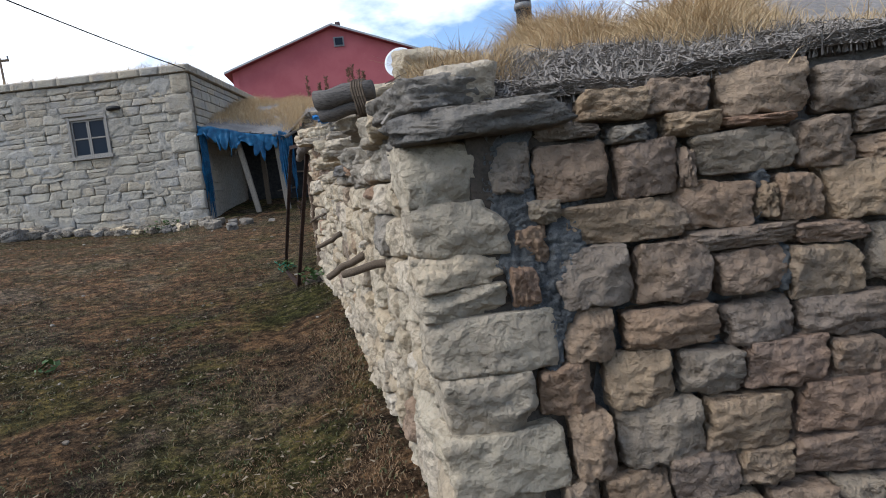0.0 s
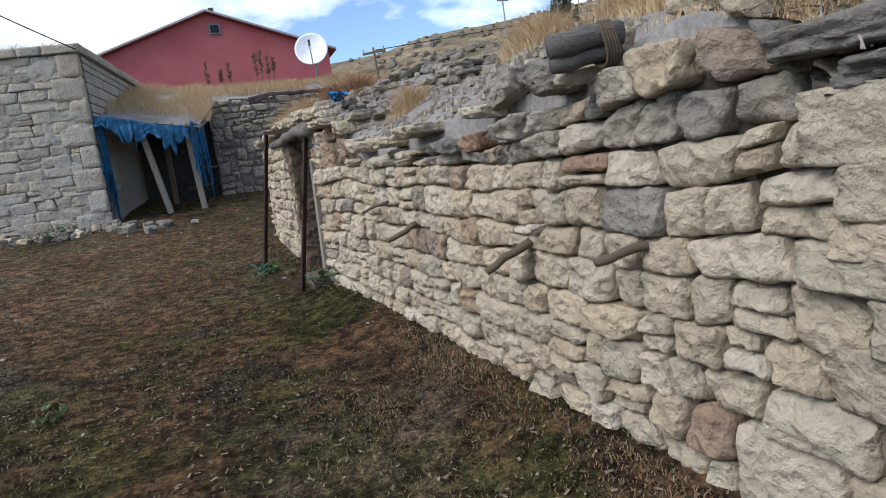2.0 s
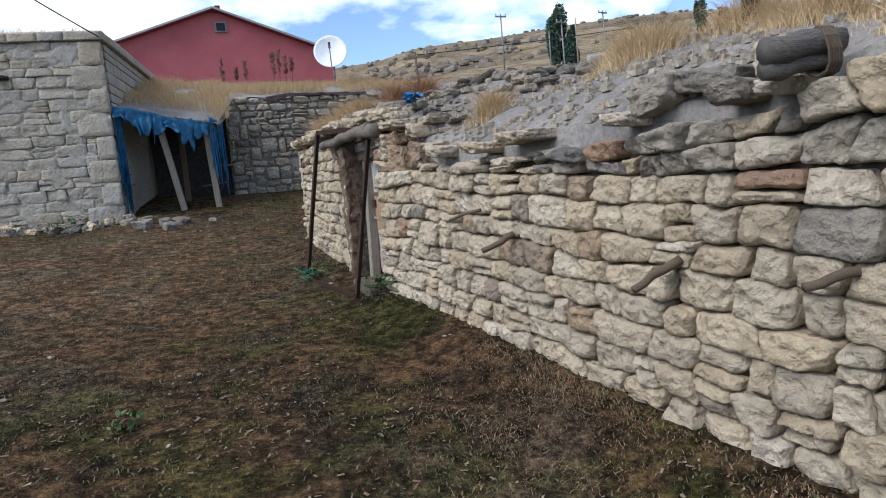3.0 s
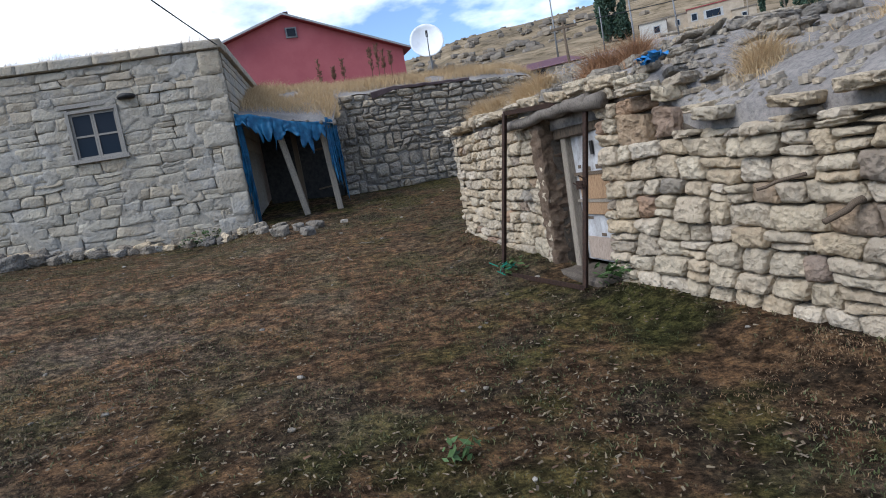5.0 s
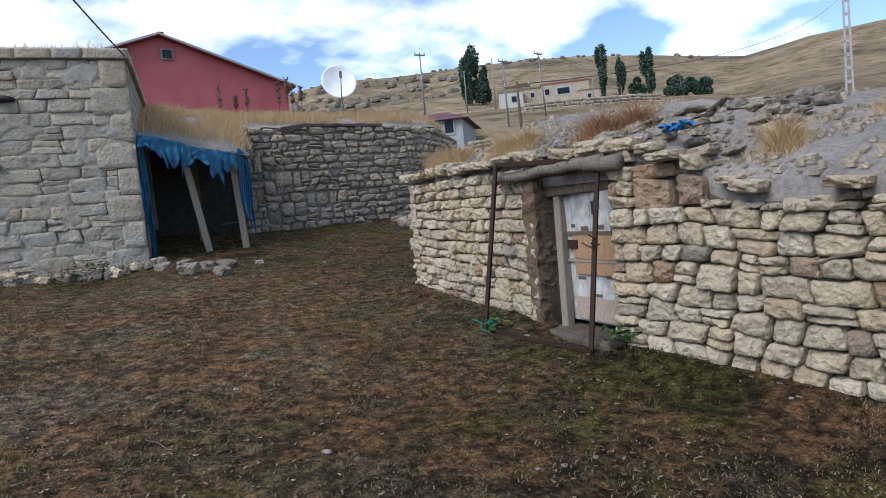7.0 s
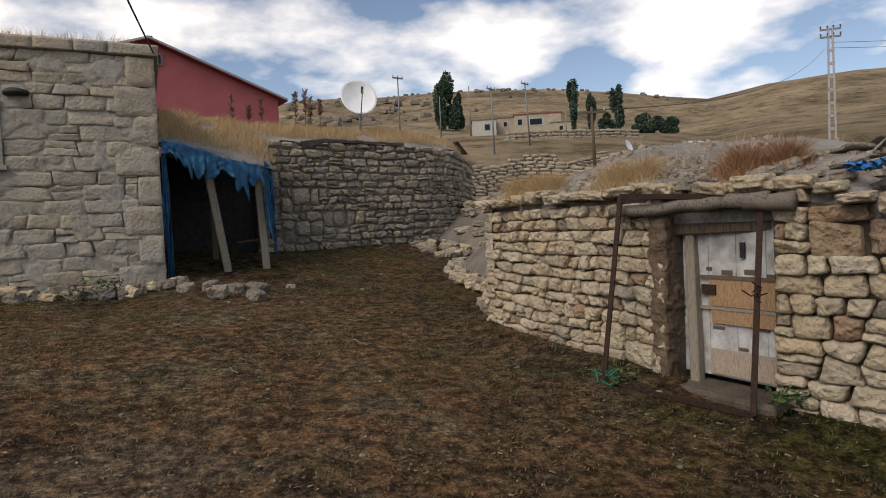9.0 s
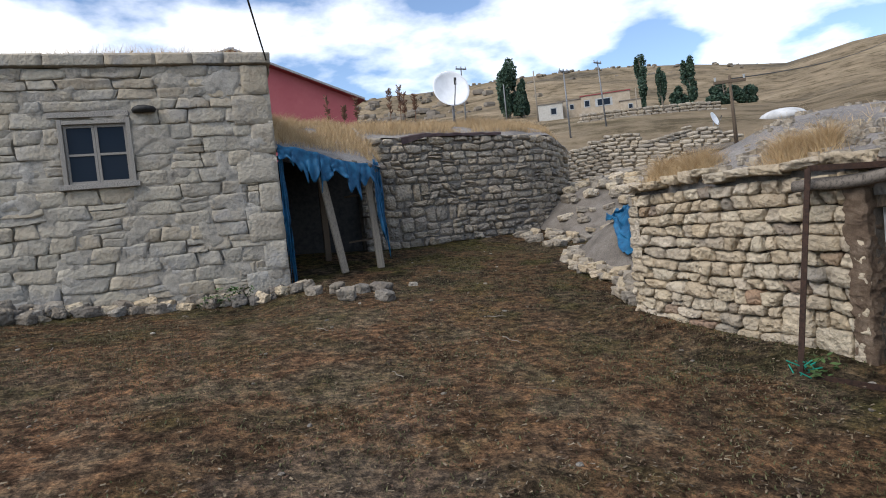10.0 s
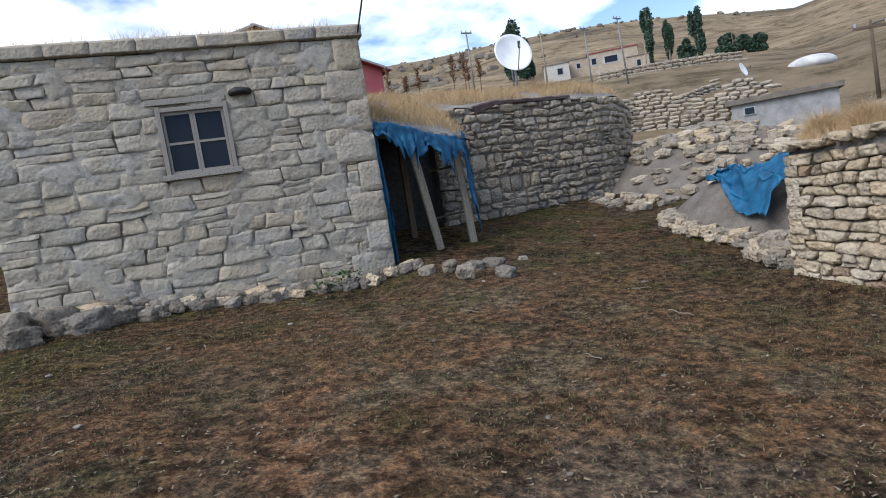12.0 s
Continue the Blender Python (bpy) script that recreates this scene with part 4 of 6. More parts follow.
def door_box(u0, u1, z0, z1, thick, out, mat, name, label=""):
    b2 = bmesh.new()
    p = D0 + DT * ((u0 + u1) / 2) + DN * out
    p.z = (z0 + z1) / 2
    box(b2, frame_matrix(p, -DT, DN, u1 - u0, thick, z1 - z0), 1, 1, 1, 0.0)
    return part(name, b2, mat, door, label)


g = random.Random(5)
for k in range(4):
    a = -0.10 + k * 0.245
    door_box(a, a + 0.241, 0.76, 2.02, 0.028, 0, m_whitepaint, "plank", "white painted plank, paint peeling")
door_box(0.0, 0.62, 1.33, 1.55, 0.02, 0.028, m_bareboard, "patch_board", "bare orange-brown board")
door_box(0.02, 0.60, 1.19, 1.30, 0.02, 0.030, m_bareboard, "patch_board", "bare orange-brown board")
door_box(0.0, 0.62, 0.78, 0.98, 0.018, 0.028, m_baregrey, "patch_board", "pale unpainted bottom board")
door_box(0.0, 0.70, 1.545, 1.575, 0.02, 0.034, m_darkwood, "rail")
door_box(0.0, 0.70, 1.30, 1.325, 0.02, 0.036, m_wood, "rail")
door_box(0.30, 0.34, 1.72, 1.84, 0.015, 0.03, m_black, "latch", "black iron latch scar")
for k in range(7):
    u, z = (0.05, 0.22, 0.42, 0.60, 0.12, 0.5, 0.3)[k], (1.575, 1.60, 1.59, 1.62, 1.17, 1.15, 1.0)[k]
    door_box(u, u + g.uniform(0.05, 0.11), z - 0.01, z + g.uniform(0.012, 0.03), 0.006, 0.0165, m_darkwood, "paint_scar", "dark bare wood where paint flaked off")
door_box(0.55, 0.68, 1.42, 1.5, 0.012, 0.045, m_rust, "hasp", "rusty hasp")
bm = bmesh.new()
p = [Vector((-1.05, 6.7, 0.6)), Vector((-1.05, 6.7, 2.2)), Vector((-1.3, 8.0, 2.2)), Vector((-1.3, 8.0, 0.6))]
vs = [bm.verts.new(q + Vector((0.12, 0, 0))) for q in p] + [bm.verts.new(q + Vector((0.18, 0, 0))) for q in p]
for k in range(4):
    bm.faces.new((vs[k], vs[(k + 1) % 4], vs[4 + (k + 1) % 4], vs[4 + k]))
bm.faces.new(vs[:4]); bm.faces.new(vs[4:][::-1])
part("inner_wall", bm, m_mortar, barn)

# rusty gate frame leaning in front of the door
gate = thing("gate_frame", (-1.9, 7.5, 0.7), "rusty angle-iron gate frame leaning against the barn", "gate")
GBL, GBR, GTR, GTL = (-2.13, 7.90, 0.72), (-1.72, 6.82, 0.65), (-1.44, 6.93, 2.18), (-1.86, 7.93, 2.25)
for nm, a, c in (("stile", GBL, GTL), ("stile", GBR, GTR), ("top_bar", GTL, GTR), ("bottom_bar", GBL, GBR)):
    bm = bmesh.new()
    bar(bm, a, c, 0.042, 0.010, (1, 0.3, 0.1)); bar(bm, Vector(a) + Vector((0.015, 0.006, 0)), Vector(c) + Vector((0.015, 0.006, 0)), 0.010, 0.042, (1, 0.3, 0.1))
    part(nm, bm, m_rust, gate)
bm = bmesh.new()
for k in range(9):
    a = Vector(GBR).lerp(Vector(GTR), 0.55) + Vector((g.uniform(-0.03, 0.03), g.uniform(-0.03, 0.03), g.uniform(-0.04, 0.04)))
    rod(bm, a, a + Vector((g.uniform(-0.06, 0.06), g.uniform(-0.06, 0.06), g.uniform(-0.06, 0.06))), 0.006, sides=5)
part("wire_knot", bm, m_rust, gate, "tangled rusty wire knot")
bm = bmesh.new()
for k in range(22):
    a = Vector(GBL) + Vector((g.uniform(-0.05, 0.12), g.uniform(-0.12, 0.05), g.uniform(-0.02, 0.10)))
    rod(bm, a, a + Vector((g.uniform(-0.1, 0.1), g.uniform(-0.1, 0.1), g.uniform(-0.05, 0.05))), 0.005, sides=5)
part("cord", bm, m_green, gate, "knotted turquoise cord")

# pegs in the long wall
for name, a, c, r in (("peg", (-0.835, 4.885, 1.255), (-1.046, 4.93, 1.164), 0.022), ("peg", (-0.483, 3.623, 1.185), (-0.732, 3.639, 1.066), 0.024), ("peg", (-0.239, 2.863, 1.212), (-0.513, 2.888, 1.163), 0.022), ("peg", (-0.98, 5.1, 1.42), (-1.15, 5.3, 1.36), 0.012)):
    bm = bmesh.new()
    rod(bm, a, c, r, r * 0.8, 8, 0.012, 5, int(a[1] * 10))
    st = thing("wooden_peg", a, "dark crooked wooden peg stuck in the stone wall", "peg", "pegs in the barn wall")
    part("stick", bm, m_darkwood, st, "", True)
# beam ends on the roof edge
beam = thing("roof_beam", (-0.35, 2.95, 1.98), "split grey timber beam ends poking out of the roof edge", "beam")
bm = bmesh.new()
rod(bm, (-0.27, 2.96, 2.005), (-0.55, 3.00, 1.985), 0.046, 0.05, 9, 0.012, 4, 9)
part("split_log", bm, m_beam, beam, "round split grey log end", True)
bm = bmesh.new()
rod(bm, (-0.27, 2.98, 1.935), (-0.54, 3.02, 1.925), 0.036, 0.04, 7, 0.012, 4, 5)
part("split_log", bm, m_beam, beam, "", True)
bm = bmesh.new()
for k in range(5):
    a = -0.31 - 0.012 * k
    ring = [Vector((a + 0.01 * math.sin(i), 2.97 + 0.054 * math.cos(i * math.tau / 12), 1.97 + 0.085 * math.sin(i * math.tau / 12))) for i in range(12)]
    for i in range(12):
        rod(bm, ring[i], ring[(i + 1) % 12], 0.006, sides=5)
part("rope", bm, m_darkwood, beam, "dark rope wound round the beam")
# stove pipe on the roof
pipe = thing("stove_pipe", (0.71, 4.55, 2.3), "dark sheet-metal stove pipe standing in the earth roof", "chimney")
bm = bmesh.new(); rod(bm, (0.71, 4.55, 2.25), (0.72, 4.55, 3.55), 0.055, sides=14); part("tube", bm, plain_material("blued_sheet_steel", (0.02, 0.023, 0.03), (0.045, 0.05, 0.06), 0.6, 0.3, 9), pipe, "", True)
bm = bmesh.new(); rod(bm, (0.71, 4.55, 2.70), (0.71, 4.55, 2.74), 0.062, sides=14); part("collar", bm, m_steel, pipe, "", True)
bm = bmesh.new(); box(bm, pose(-1.45, 7.2, 0.64, 0, 0, 5), 0.42, 0.9, 0.14, 0.03)
part("threshold", bm, m_mortar, barn, "worn earthy stone threshold")
# blue rag and rope on the roof edge
bm = bmesh.new()
g = random.Random(91)
for k in range(5):
    c = Vector((-1.10 + g.uniform(-0.05, 0.05), 6.34 + g.uniform(-0.12, 0.12), 2.34 + g.uniform(-0.02, 0.03)))
    vv = [[bm.verts.new(c + Vector((0.04 * (i - 2.5) / 2.5, 0.06 * (j - 2.5) / 2.5, 0)) + Vector(noise.noise_vector(Vector((i * 0.9, j * 0.9, k * 7)))) * 0.05) for j in range(6)] for i in range(6)]
    for i in range(5):
        for j in range(5):
            bm.faces.new((vv[i][j], vv[i + 1][j], vv[i + 1][j + 1], vv[i][j + 1]))
rag = thing("blue_rag", (-1.10, 6.34, 2.3), "torn blue plastic rag caught between the eaves stones", "rag")
part("cloth", bm, m_bluebright, rag, "", True)

# ---- the stone house ----
HX0, HX1, HY, HZ0, HZ1 = -9.95, -5.21, 13.75, 1.35, 4.66
house = thing("stone_house", (-7.5, 14.0, 1.5), "flat-roofed village house of pale limestone blocks, mortar smeared", "house")
WX0, WX1, WZ0, WZ1 = -7.93, -7.12, 3.11, 3.93


def solid(bm, x0, x1, y0, y1, z0, z1):
    box(bm, Matrix.Translation(((x0 + x1) / 2, (y0 + y1) / 2, (z0 + z1) / 2)), x1 - x0, y1 - y0, z1 - z0)


Y0, Y1 = HY + 0.06, HY + 0.45
bm = bmesh.new()
for x0, x1, z0, z1 in ((HX0, WX0, HZ0 - 0.3, HZ1), (WX1, HX1 - 0.03, HZ0 - 0.3, HZ1), (WX0, WX1, HZ0 - 0.3, WZ0), (WX0, WX1, WZ1, HZ1)):
    solid(bm, x0, x1, Y0, Y1, z0, z1)
front_wall = part("front_wall", bm, m_mortar, house, "earth core behind the blocks")
# lime pointing: an uneven skin that fills the joints here and leaves them open there
pv, pf = [], []
PX, PZ = 190, 132
for j in range(PZ + 1):
    for i in range(PX + 1):
        x, z = HX0 + (HX1 - 0.01 - HX0) * i / PX, HZ0 - 0.2 + (HZ1 - HZ0 + 0.2) * j / PZ
        k = noise.fractal(Vector((x * 2.3, z * 2.6, 4)), 1.0, 2.0, 5) + 0.10 * smooth(2.2, 3.4, z)
        pv.append((x, HY + 0.003 + 0.05 * smooth(0.0, -0.26, k) - 0.020 * smooth(0.34, 0.55, k) + 0.006 * noise.noise(Vector((x * 4, z * 4, 1))), z))
for j in range(PZ):
    for i in range(PX):
        q = [j * (PX + 1) + i, j * (PX + 1) + i + 1, (j + 1) * (PX + 1) + i + 1, (j + 1) * (PX + 1) + i]
        if all(WX0 - 0.02 < pv[k][0] < WX1 + 0.02 and WZ0 - 0.02 < pv[k][2] < WZ1 + 0.02 for k in q):
            continue
        pf.append(q)
link("pointing", pv, pf, m_lime, house, "pale grey lime pointing smeared over the joints", True)
g = random.Random(41)
ROW_Z = [1.32]
while ROW_Z[-1] < HZ1 - 0.1:
    ROW_Z.append(ROW_Z[-1] + g.choice((0.14, 0.2, 0.26, 0.3, 0.38) if ROW_Z[-1] < 3.5 else (0.14, 0.17, 0.22)))
ROW_Z[-1] = HZ1


def on_house(x, z, out):
    return Vector((x, HY + 0.004 - out, z))


def put_house(cell, u, z, w, h, proud=0.0, edge=0.004):
    r = 1.0 if z < 2.3 else 0.55                      # rougher near the ground
    v, f = fitted_stone(on_house, cell, g.random(), 9, 7, g.uniform(0.001, 0.006), g.uniform(9.0, 30.0), 0.002, 0.013 * r, g.uniform(-0.006, 0.006) * r + proud + 0.011, 0.10, edge, 0.010)
    fitted_piece("block", v, f, m_ash, front_wall)


lay_fitted(course_lines(9, lambda u: 1.28, lambda u: 3.04, 31.0, 0.03), HX0, HX1 - 0.3, 0.24, 0.52, put_house, g, 0.14, 0.22, 0.03)
for xa, xb in ((HX0, WX0 - 0.02), (WX1 + 0.02, HX1 - 0.3)):
    lay_fitted(course_lines(5, lambda u: 3.04, lambda u: 4.08, 33.0, 0.02), xa, xb, 0.24, 0.55, put_house, g, 0.12, 0.22, 0.03)
lay_fitted(course_lines(4, lambda u: 4.08, lambda u: HZ1, 35.0, 0.015), HX0, HX1 - 0.3, 0.25, 0.55, put_house, g, 0.06, 0.0, 0.03)
for k in range(8):                                    # larger blocks up the corner
    za, zb = 1.28 + 0.4225 * k, 1.28 + 0.4225 * (k + 1)
    wq = (0.62, 0.36, 0.5, 0.32, 0.58, 0.34, 0.55, 0.40)[k]
    put_house(lambda a, b, za=za, zb=zb, wq=wq: (HX1 - wq * (1 - a), za + (zb - za) * b), 0, 3, wq, zb - za, 0.010, 0.006)
bm = bmesh.new()
solid(bm, HX1 - 0.42, HX1 - 0.03, Y1, 21.0, HZ0 - 0.3, HZ1)
side_wall = part("side_wall", bm, m_lime, house, "shaded side wall of limestone blocks")
for k in range(len(ROW_Z) - 1):
    y = HY + 0.2
    while y < 20.8:
        w = g.uniform(0.3, 0.7)
        if ROW_Z[k] > 2.6 or y < 14.4:
            piece("block", g.choice(ash_set), frame_matrix((HX1 - 0.075, y + w / 2, (ROW_Z[k] + ROW_Z[k + 1]) / 2), (0, 1, 0), (1, 0, 0), w - 0.02, 0.15, ROW_Z[k + 1] - ROW_Z[k] - 0.02), side_wall)
        y += w
bm = bmesh.new()
solid(bm, HX0 - 0.0, HX0 + 0.42, Y1, 21.0, HZ0 - 0.3, HZ1)
part("side_wall", bm, m_lime, house)
bm = bmesh.new()
solid(bm, HX0 + 0.42, HX1 - 0.42, 20.6, 21.0, HZ0 - 0.3, HZ1)
part("rear_wall", bm, m_lime, house)
x = HX1 + 0.05
while x > HX0 - 0.1:
    w = g.uniform(0.35, 0.75)
    piece("coping_slab", g.choice(coping_set), frame_matrix((x - w / 2, HY + 0.21, 4.755 + g.uniform(-0.004, 0.004)), (1, 0, 0), (0, -1, 0), w + 0.002, 0.52, 0.17, g.uniform(-0.004, 0.004)), house)
    x -= w
y = HY + 0.42
while y < 20.8:
    w = g.uniform(0.45, 0.8)
    piece("coping_slab", g.choice(coping_set), frame_matrix((HX1 - 0.16, y + w / 2, 4.75), (0, 1, 0), (1, 0, 0), w - 0.004, 0.45, 0.16), house)
    y += w
rv, rf = [], []
for j in range(25):
    for i in range(17):
        x, y = HX0 + 0.1 + i * (HX1 - HX0 - 0.3) / 16, HY + 0.35 + j * 0.28
        e = min(i, 16 - i, j, 24 - j) / 8
        rv.append((x, y, 4.74 + 0.22 * min(1, e * 2) ** 0.6 + 0.05 * noise.noise(Vector((x * 2, y * 2, 1)))))
rf = [(j * 17 + i, j * 17 + i + 1, (j + 1) * 17 + i + 1, (j + 1) * 17 + i) for j in range(24) for i in range(16)]
link("roof", rv, rf, m_roofearth, house, "flat earth roof", True)
# window
window = thing("window_1", (-7.52, 13.75, 3.1), "four-light grey wooden casement window with dark glass", "window", kind="structure")


def wbox(name, x0, x1, y0, y1, z0, z1, mat, parent, label="", bev=0.004):
    b2 = bmesh.new()
    box(b2, Matrix.Translation(((x0 + x1) / 2, (y0 + y1) / 2, (z0 + z1) / 2)), x1 - x0, y1 - y0, z1 - z0, bev)
    return part(name, b2, mat, parent, label)


fy0, fy1 = HY - 0.03, HY + 0.10
wbox("window_frame", WX0 - 0.03, WX0 + 0.025, fy0, fy1, WZ0, WZ1 + 0.05, m_sill, window)
wbox("window_frame", WX1 - 0.025, WX1 + 0.03, fy0, fy1, WZ0, WZ1 + 0.05, m_sill, window)
wbox("window_frame", WX0 + 0.025, WX1 - 0.025, fy0, fy1, WZ1 - 0.02, WZ1 + 0.03, m_sill, window)
wbox("window_sill", WX0 - 0.08, WX1 + 0.07, HY - 0.07, fy1, WZ0 - 0.06, WZ0 + 0.01, m_sill, window, "grey wooden sill")
xm = (WX0 + WX1) / 2 - 0.01
for x0, x1 in ((WX0 + 0.03, xm - 0.002), (xm + 0.002, WX1 - 0.03)):
    sash = wbox("sash", x0, x0 + 0.032, HY + 0.01, HY + 0.05, WZ0 + 0.012, WZ1 - 0.022, m_sill, window, "", 0)
    wbox("sash_bar", x1 - 0.032, x1, HY + 0.01, HY + 0.05, WZ0 + 0.012, WZ1 - 0.022, m_sill, sash, "", 0)
    for z0, z1 in ((WZ0 + 0.012, WZ0 + 0.05), (WZ0 + 0.385, WZ0 + 0.415), (WZ1 - 0.06, WZ1 - 0.022)):
        wbox("sash_bar", x0 + 0.032, x1 - 0.032, HY + 0.012, HY + 0.048, z0, z1, m_sill, sash, "", 0)
    for z0, z1 in ((WZ0 + 0.05, WZ0 + 0.385), (WZ0 + 0.415, WZ1 - 0.06)):
        wbox("pane", x0 + 0.032, x1 - 0.032, HY + 0.028, HY + 0.034, z0, z1, m_glass, sash, "", 0)
# black slab behind the panes paints in the unlit room
bm = bmesh.new(); solid(bm, WX0, WX1, HY + 0.36, HY + 0.42, WZ0 - 0.05, WZ1 + 0.05)
part("room_dark", bm, m_black, house)
wbox("lintel_board", WX0 - 0.14, WX1 + 0.02, HY - 0.012, HY + 0.1, WZ1 + 0.075, WZ1 + 0.15, m_sill, house, "grey timber lintel")
bm = bmesh.new()
bmesh.ops.create_icosphere(bm, subdivisions=2, radius=1, matrix=Matrix.Translation((-6.90, HY - 0.03, 4.07)) @ Matrix.Diagonal((0.16, 0.13, 0.07, 1)))
for v in bm.verts:
    v.co.z = max(v.co.z, 4.04) + 0.01 * noise.noise(v.co * 9)
hood = thing("pipe_hood", (-6.9, HY - 0.02, 4.05), "black sooty stove outlet hood fixed on the house wall", "vent")
part("shell", bm, m_black, hood, "", True)

# footing stones along the house
g = random.Random(47)
for i in range(74):
    x = HX0 - 0.5 + i * (HX1 - HX0 + 0.7) / 74 + g.uniform(-0.05, 0.05)
    s = g.uniform(0.09, 0.21) * (1.45 if x < -8.6 else 1.0)
    y = HY - g.uniform(0.05, 0.42) * (1.5 if x < -8.2 else 1.0)
    st = new("loose_stone", g.choice(loose_set if i % 3 else cap_set))
    st.matrix_basis = pose(x, y, ground_z(x, y) + s * 0.22, g.uniform(-20, 20), g.uniform(-20, 20), g.uniform(0, 180)) @ Matrix.Diagonal((s * 1.4, s * 1.1, s * 0.85, 1))
    tagged(st, "rough loose field stone lying at the foot of the house", "stone", "stones along the house")
for x, y, s in ((-4.09, 12.8, 0.2), (-4.38, 12.85, 0.19), (-4.7, 12.9, 0.2), (-5.0, 12.95, 0.16), (-4.65, 12.45, 0.24), (-4.2, 12.2, 0.2), (-3.6, 12.95, 0.09), (-9.8, 12.95, 0.5), (-9.6, 12.75, 0.3), (-9.4, 13.15, 0.42), (-9.2, 13.0, 0.28), (-8.95, 12.9, 0.36), (-9.75, 13.35, 0.36), (-8.7, 13.1, 0.25), (-8.4, 13.2, 0.22)):
    st = new("loose_stone", loose_set[int(abs(x) * 10) % 8])
    st.matrix_basis = pose(x, y, ground_z(x, y) + s * 0.2, 0, 5, x * 100) @ Matrix.Diagonal((s * 1.3, s, s * 0.75, 1))
    tagged(st, "pale loose stone lying on the yard", "stone", "stones along the house")

# ---- shelter between house and back wall ----
shelter = thing("lean_to_shelter", (-4.4, 14.5, 1.5), "open lean-to shelter with timber posts and torn blue sheeting", "shelter")
for a, c, r in (((-4.28, 14.44, 1.48), (-4.52, 14.36, 3.10), 0.06), ((-3.64, 14.62, 1.46), (-3.72, 14.62, 3.12), 0.06)):
    bm = bmesh.new(); bar(bm, a, c, r * 2, r * 1.3, (0, 1, 0.1), 0.015)
    part("post", bm, m_wood, shelter, "leaning weathered timber post")
bm = bmesh.new(); rod(bm, (-5.15, 14.05, 3.36), (-3.55, 14.62, 3.10), 0.06, 0.05, 9, 0.01, 4)
part("eaves_beam", bm, m_log, shelter, "", True)
for k in range(7):
    bm = bmesh.new(); x = -5.0 + k * 0.26
    rod(bm, (x, 13.9 + (x + 5.1) * 0.35, 3.42 - (x + 5.1) * 0.17), (x, 17.2, 3.72), 0.04, 0.035, 7)
    part("rafter", bm, m_log, shelter, "", True)
# terrace of earth over shelter and back building
def terrace_front(x):
    return 14.0 + 0.36 * (x + 5.2) if x < -3.3 else float(np.interp(x, [-3.3, 0.55, 1.45, 2.15, 2.7], [16.5, 17.15, 17.55, 18.1, 19.0]))


def terrace_z(x, y):
    front = terrace_front(x)
    fz = 3.50 - 0.2 * (x + 5.2) if x < -3.3 else 3.93
    d = max(0, y - front)
    if x < -3.3:
        return fz + min(d / 3.2, 1.0) * (4.45 - fz) + 0.04 * noise.noise(Vector((x * 2, y * 2, 0)))
    return fz + 0.5 * (1 - math.exp(-d / 0.7)) + 0.05 * noise.noise(Vector((x * 2, y * 2, 0)))


tv, tf = [], []
TX = [-5.2 + i * 0.215 for i in range(36)]
for i, x in enumerate(TX):
    front = terrace_front(x) - 0.05
    for j in range(22):
        y = front + j * (21.5 - front) / 21
        tv.append((x, y, terrace_z(x, y) - 0.35 * smooth(1.4, 2.3, x)))
tf = [(i * 22 + j, (i + 1) * 22 + j, (i + 1) * 22 + j + 1, i * 22 + j + 1) for i in range(35) for j in range(21)]
terrace = link("earth_terrace", tv, tf, m_roofearth, None, "", True)
tagged(terrace, "earth roof terrace behind the yard, overgrown with dry grass", "roof", kind="structure")
# hanging blue sheeting
g = random.Random(53)
def sheet(pts, drop, name, label, seed):
    """A rag hanging from a line of points, with folds and a torn hem."""
    gg = random.Random(seed)
    nU, nV = 80, 11
    v, f = [], []
    for i in range(nU):
        s = i / (nU - 1)
        k = min(int(s * (len(pts) - 1)), len(pts) - 2)
        fr = s * (len(pts) - 1) - k
        p = Vector(pts[k]).lerp(Vector(pts[k + 1]), fr)
        d = drop(s) * (0.55 + 1.1 * abs(noise.noise(Vector((s * 13, seed, 0)))))
        for j in range(nV):
            q = j / (nV - 1)
            fold = 0.08 * math.sin(s * 46 + seed + 2 * noise.noise(Vector((s * 5, seed, 4)))) * q + 0.07 * noise.noise(Vector((s * 14, q * 3, seed)))
            v.append((p.x + fold * 0.4, p.y - 0.03 - abs(fold), p.z - d * q + 0.02 * noise.noise(Vector((s * 8, q * 2, 9)))))
    f = [(i * nV + j, (i + 1) * nV + j, (i + 1) * nV + j + 1, i * nV + j + 1) for i in range(nU - 1) for j in range(nV - 1)]
    ob = link(name, v, f, m_blue, shelter, label, True)
    mod = ob.modifiers.new("thick", "SOLIDIFY"); mod.thickness = 0.006
    return ob
sheet([(-5.2, 13.86, 3.52), (-4.7, 14.0, 3.42), (-4.2, 14.2, 3.26), (-3.62, 14.5, 3.2)], lambda s: 0.30 + 0.30 * math.exp(-((s - 0.28) / 0.09) ** 2) + 0.36 * math.exp(-((s - 0.47) / 0.07) ** 2) + 0.34 * math.exp(-((s - 0.78) / 0.12) ** 2), "blue_sheet", "torn blue plastic sheeting hanging from the eaves", 3)
sheet([(-3.62, 14.55, 3.3), (-3.5, 14.75, 3.25), (-3.42, 15.0, 3.2)], lambda s: 1.15 + 0.3 * math.sin(s * 9), "blue_sheet", "blue plastic sheeting draped down the post", 5)
sheet([(-5.18, 13.92, 3.4), (-5.12, 14.1, 3.4)], lambda s: 1.75, "blue_sheet", "blue plastic strip along the house corner", 8)
# added slab across the rear, its black colour stands in for shade
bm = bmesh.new()
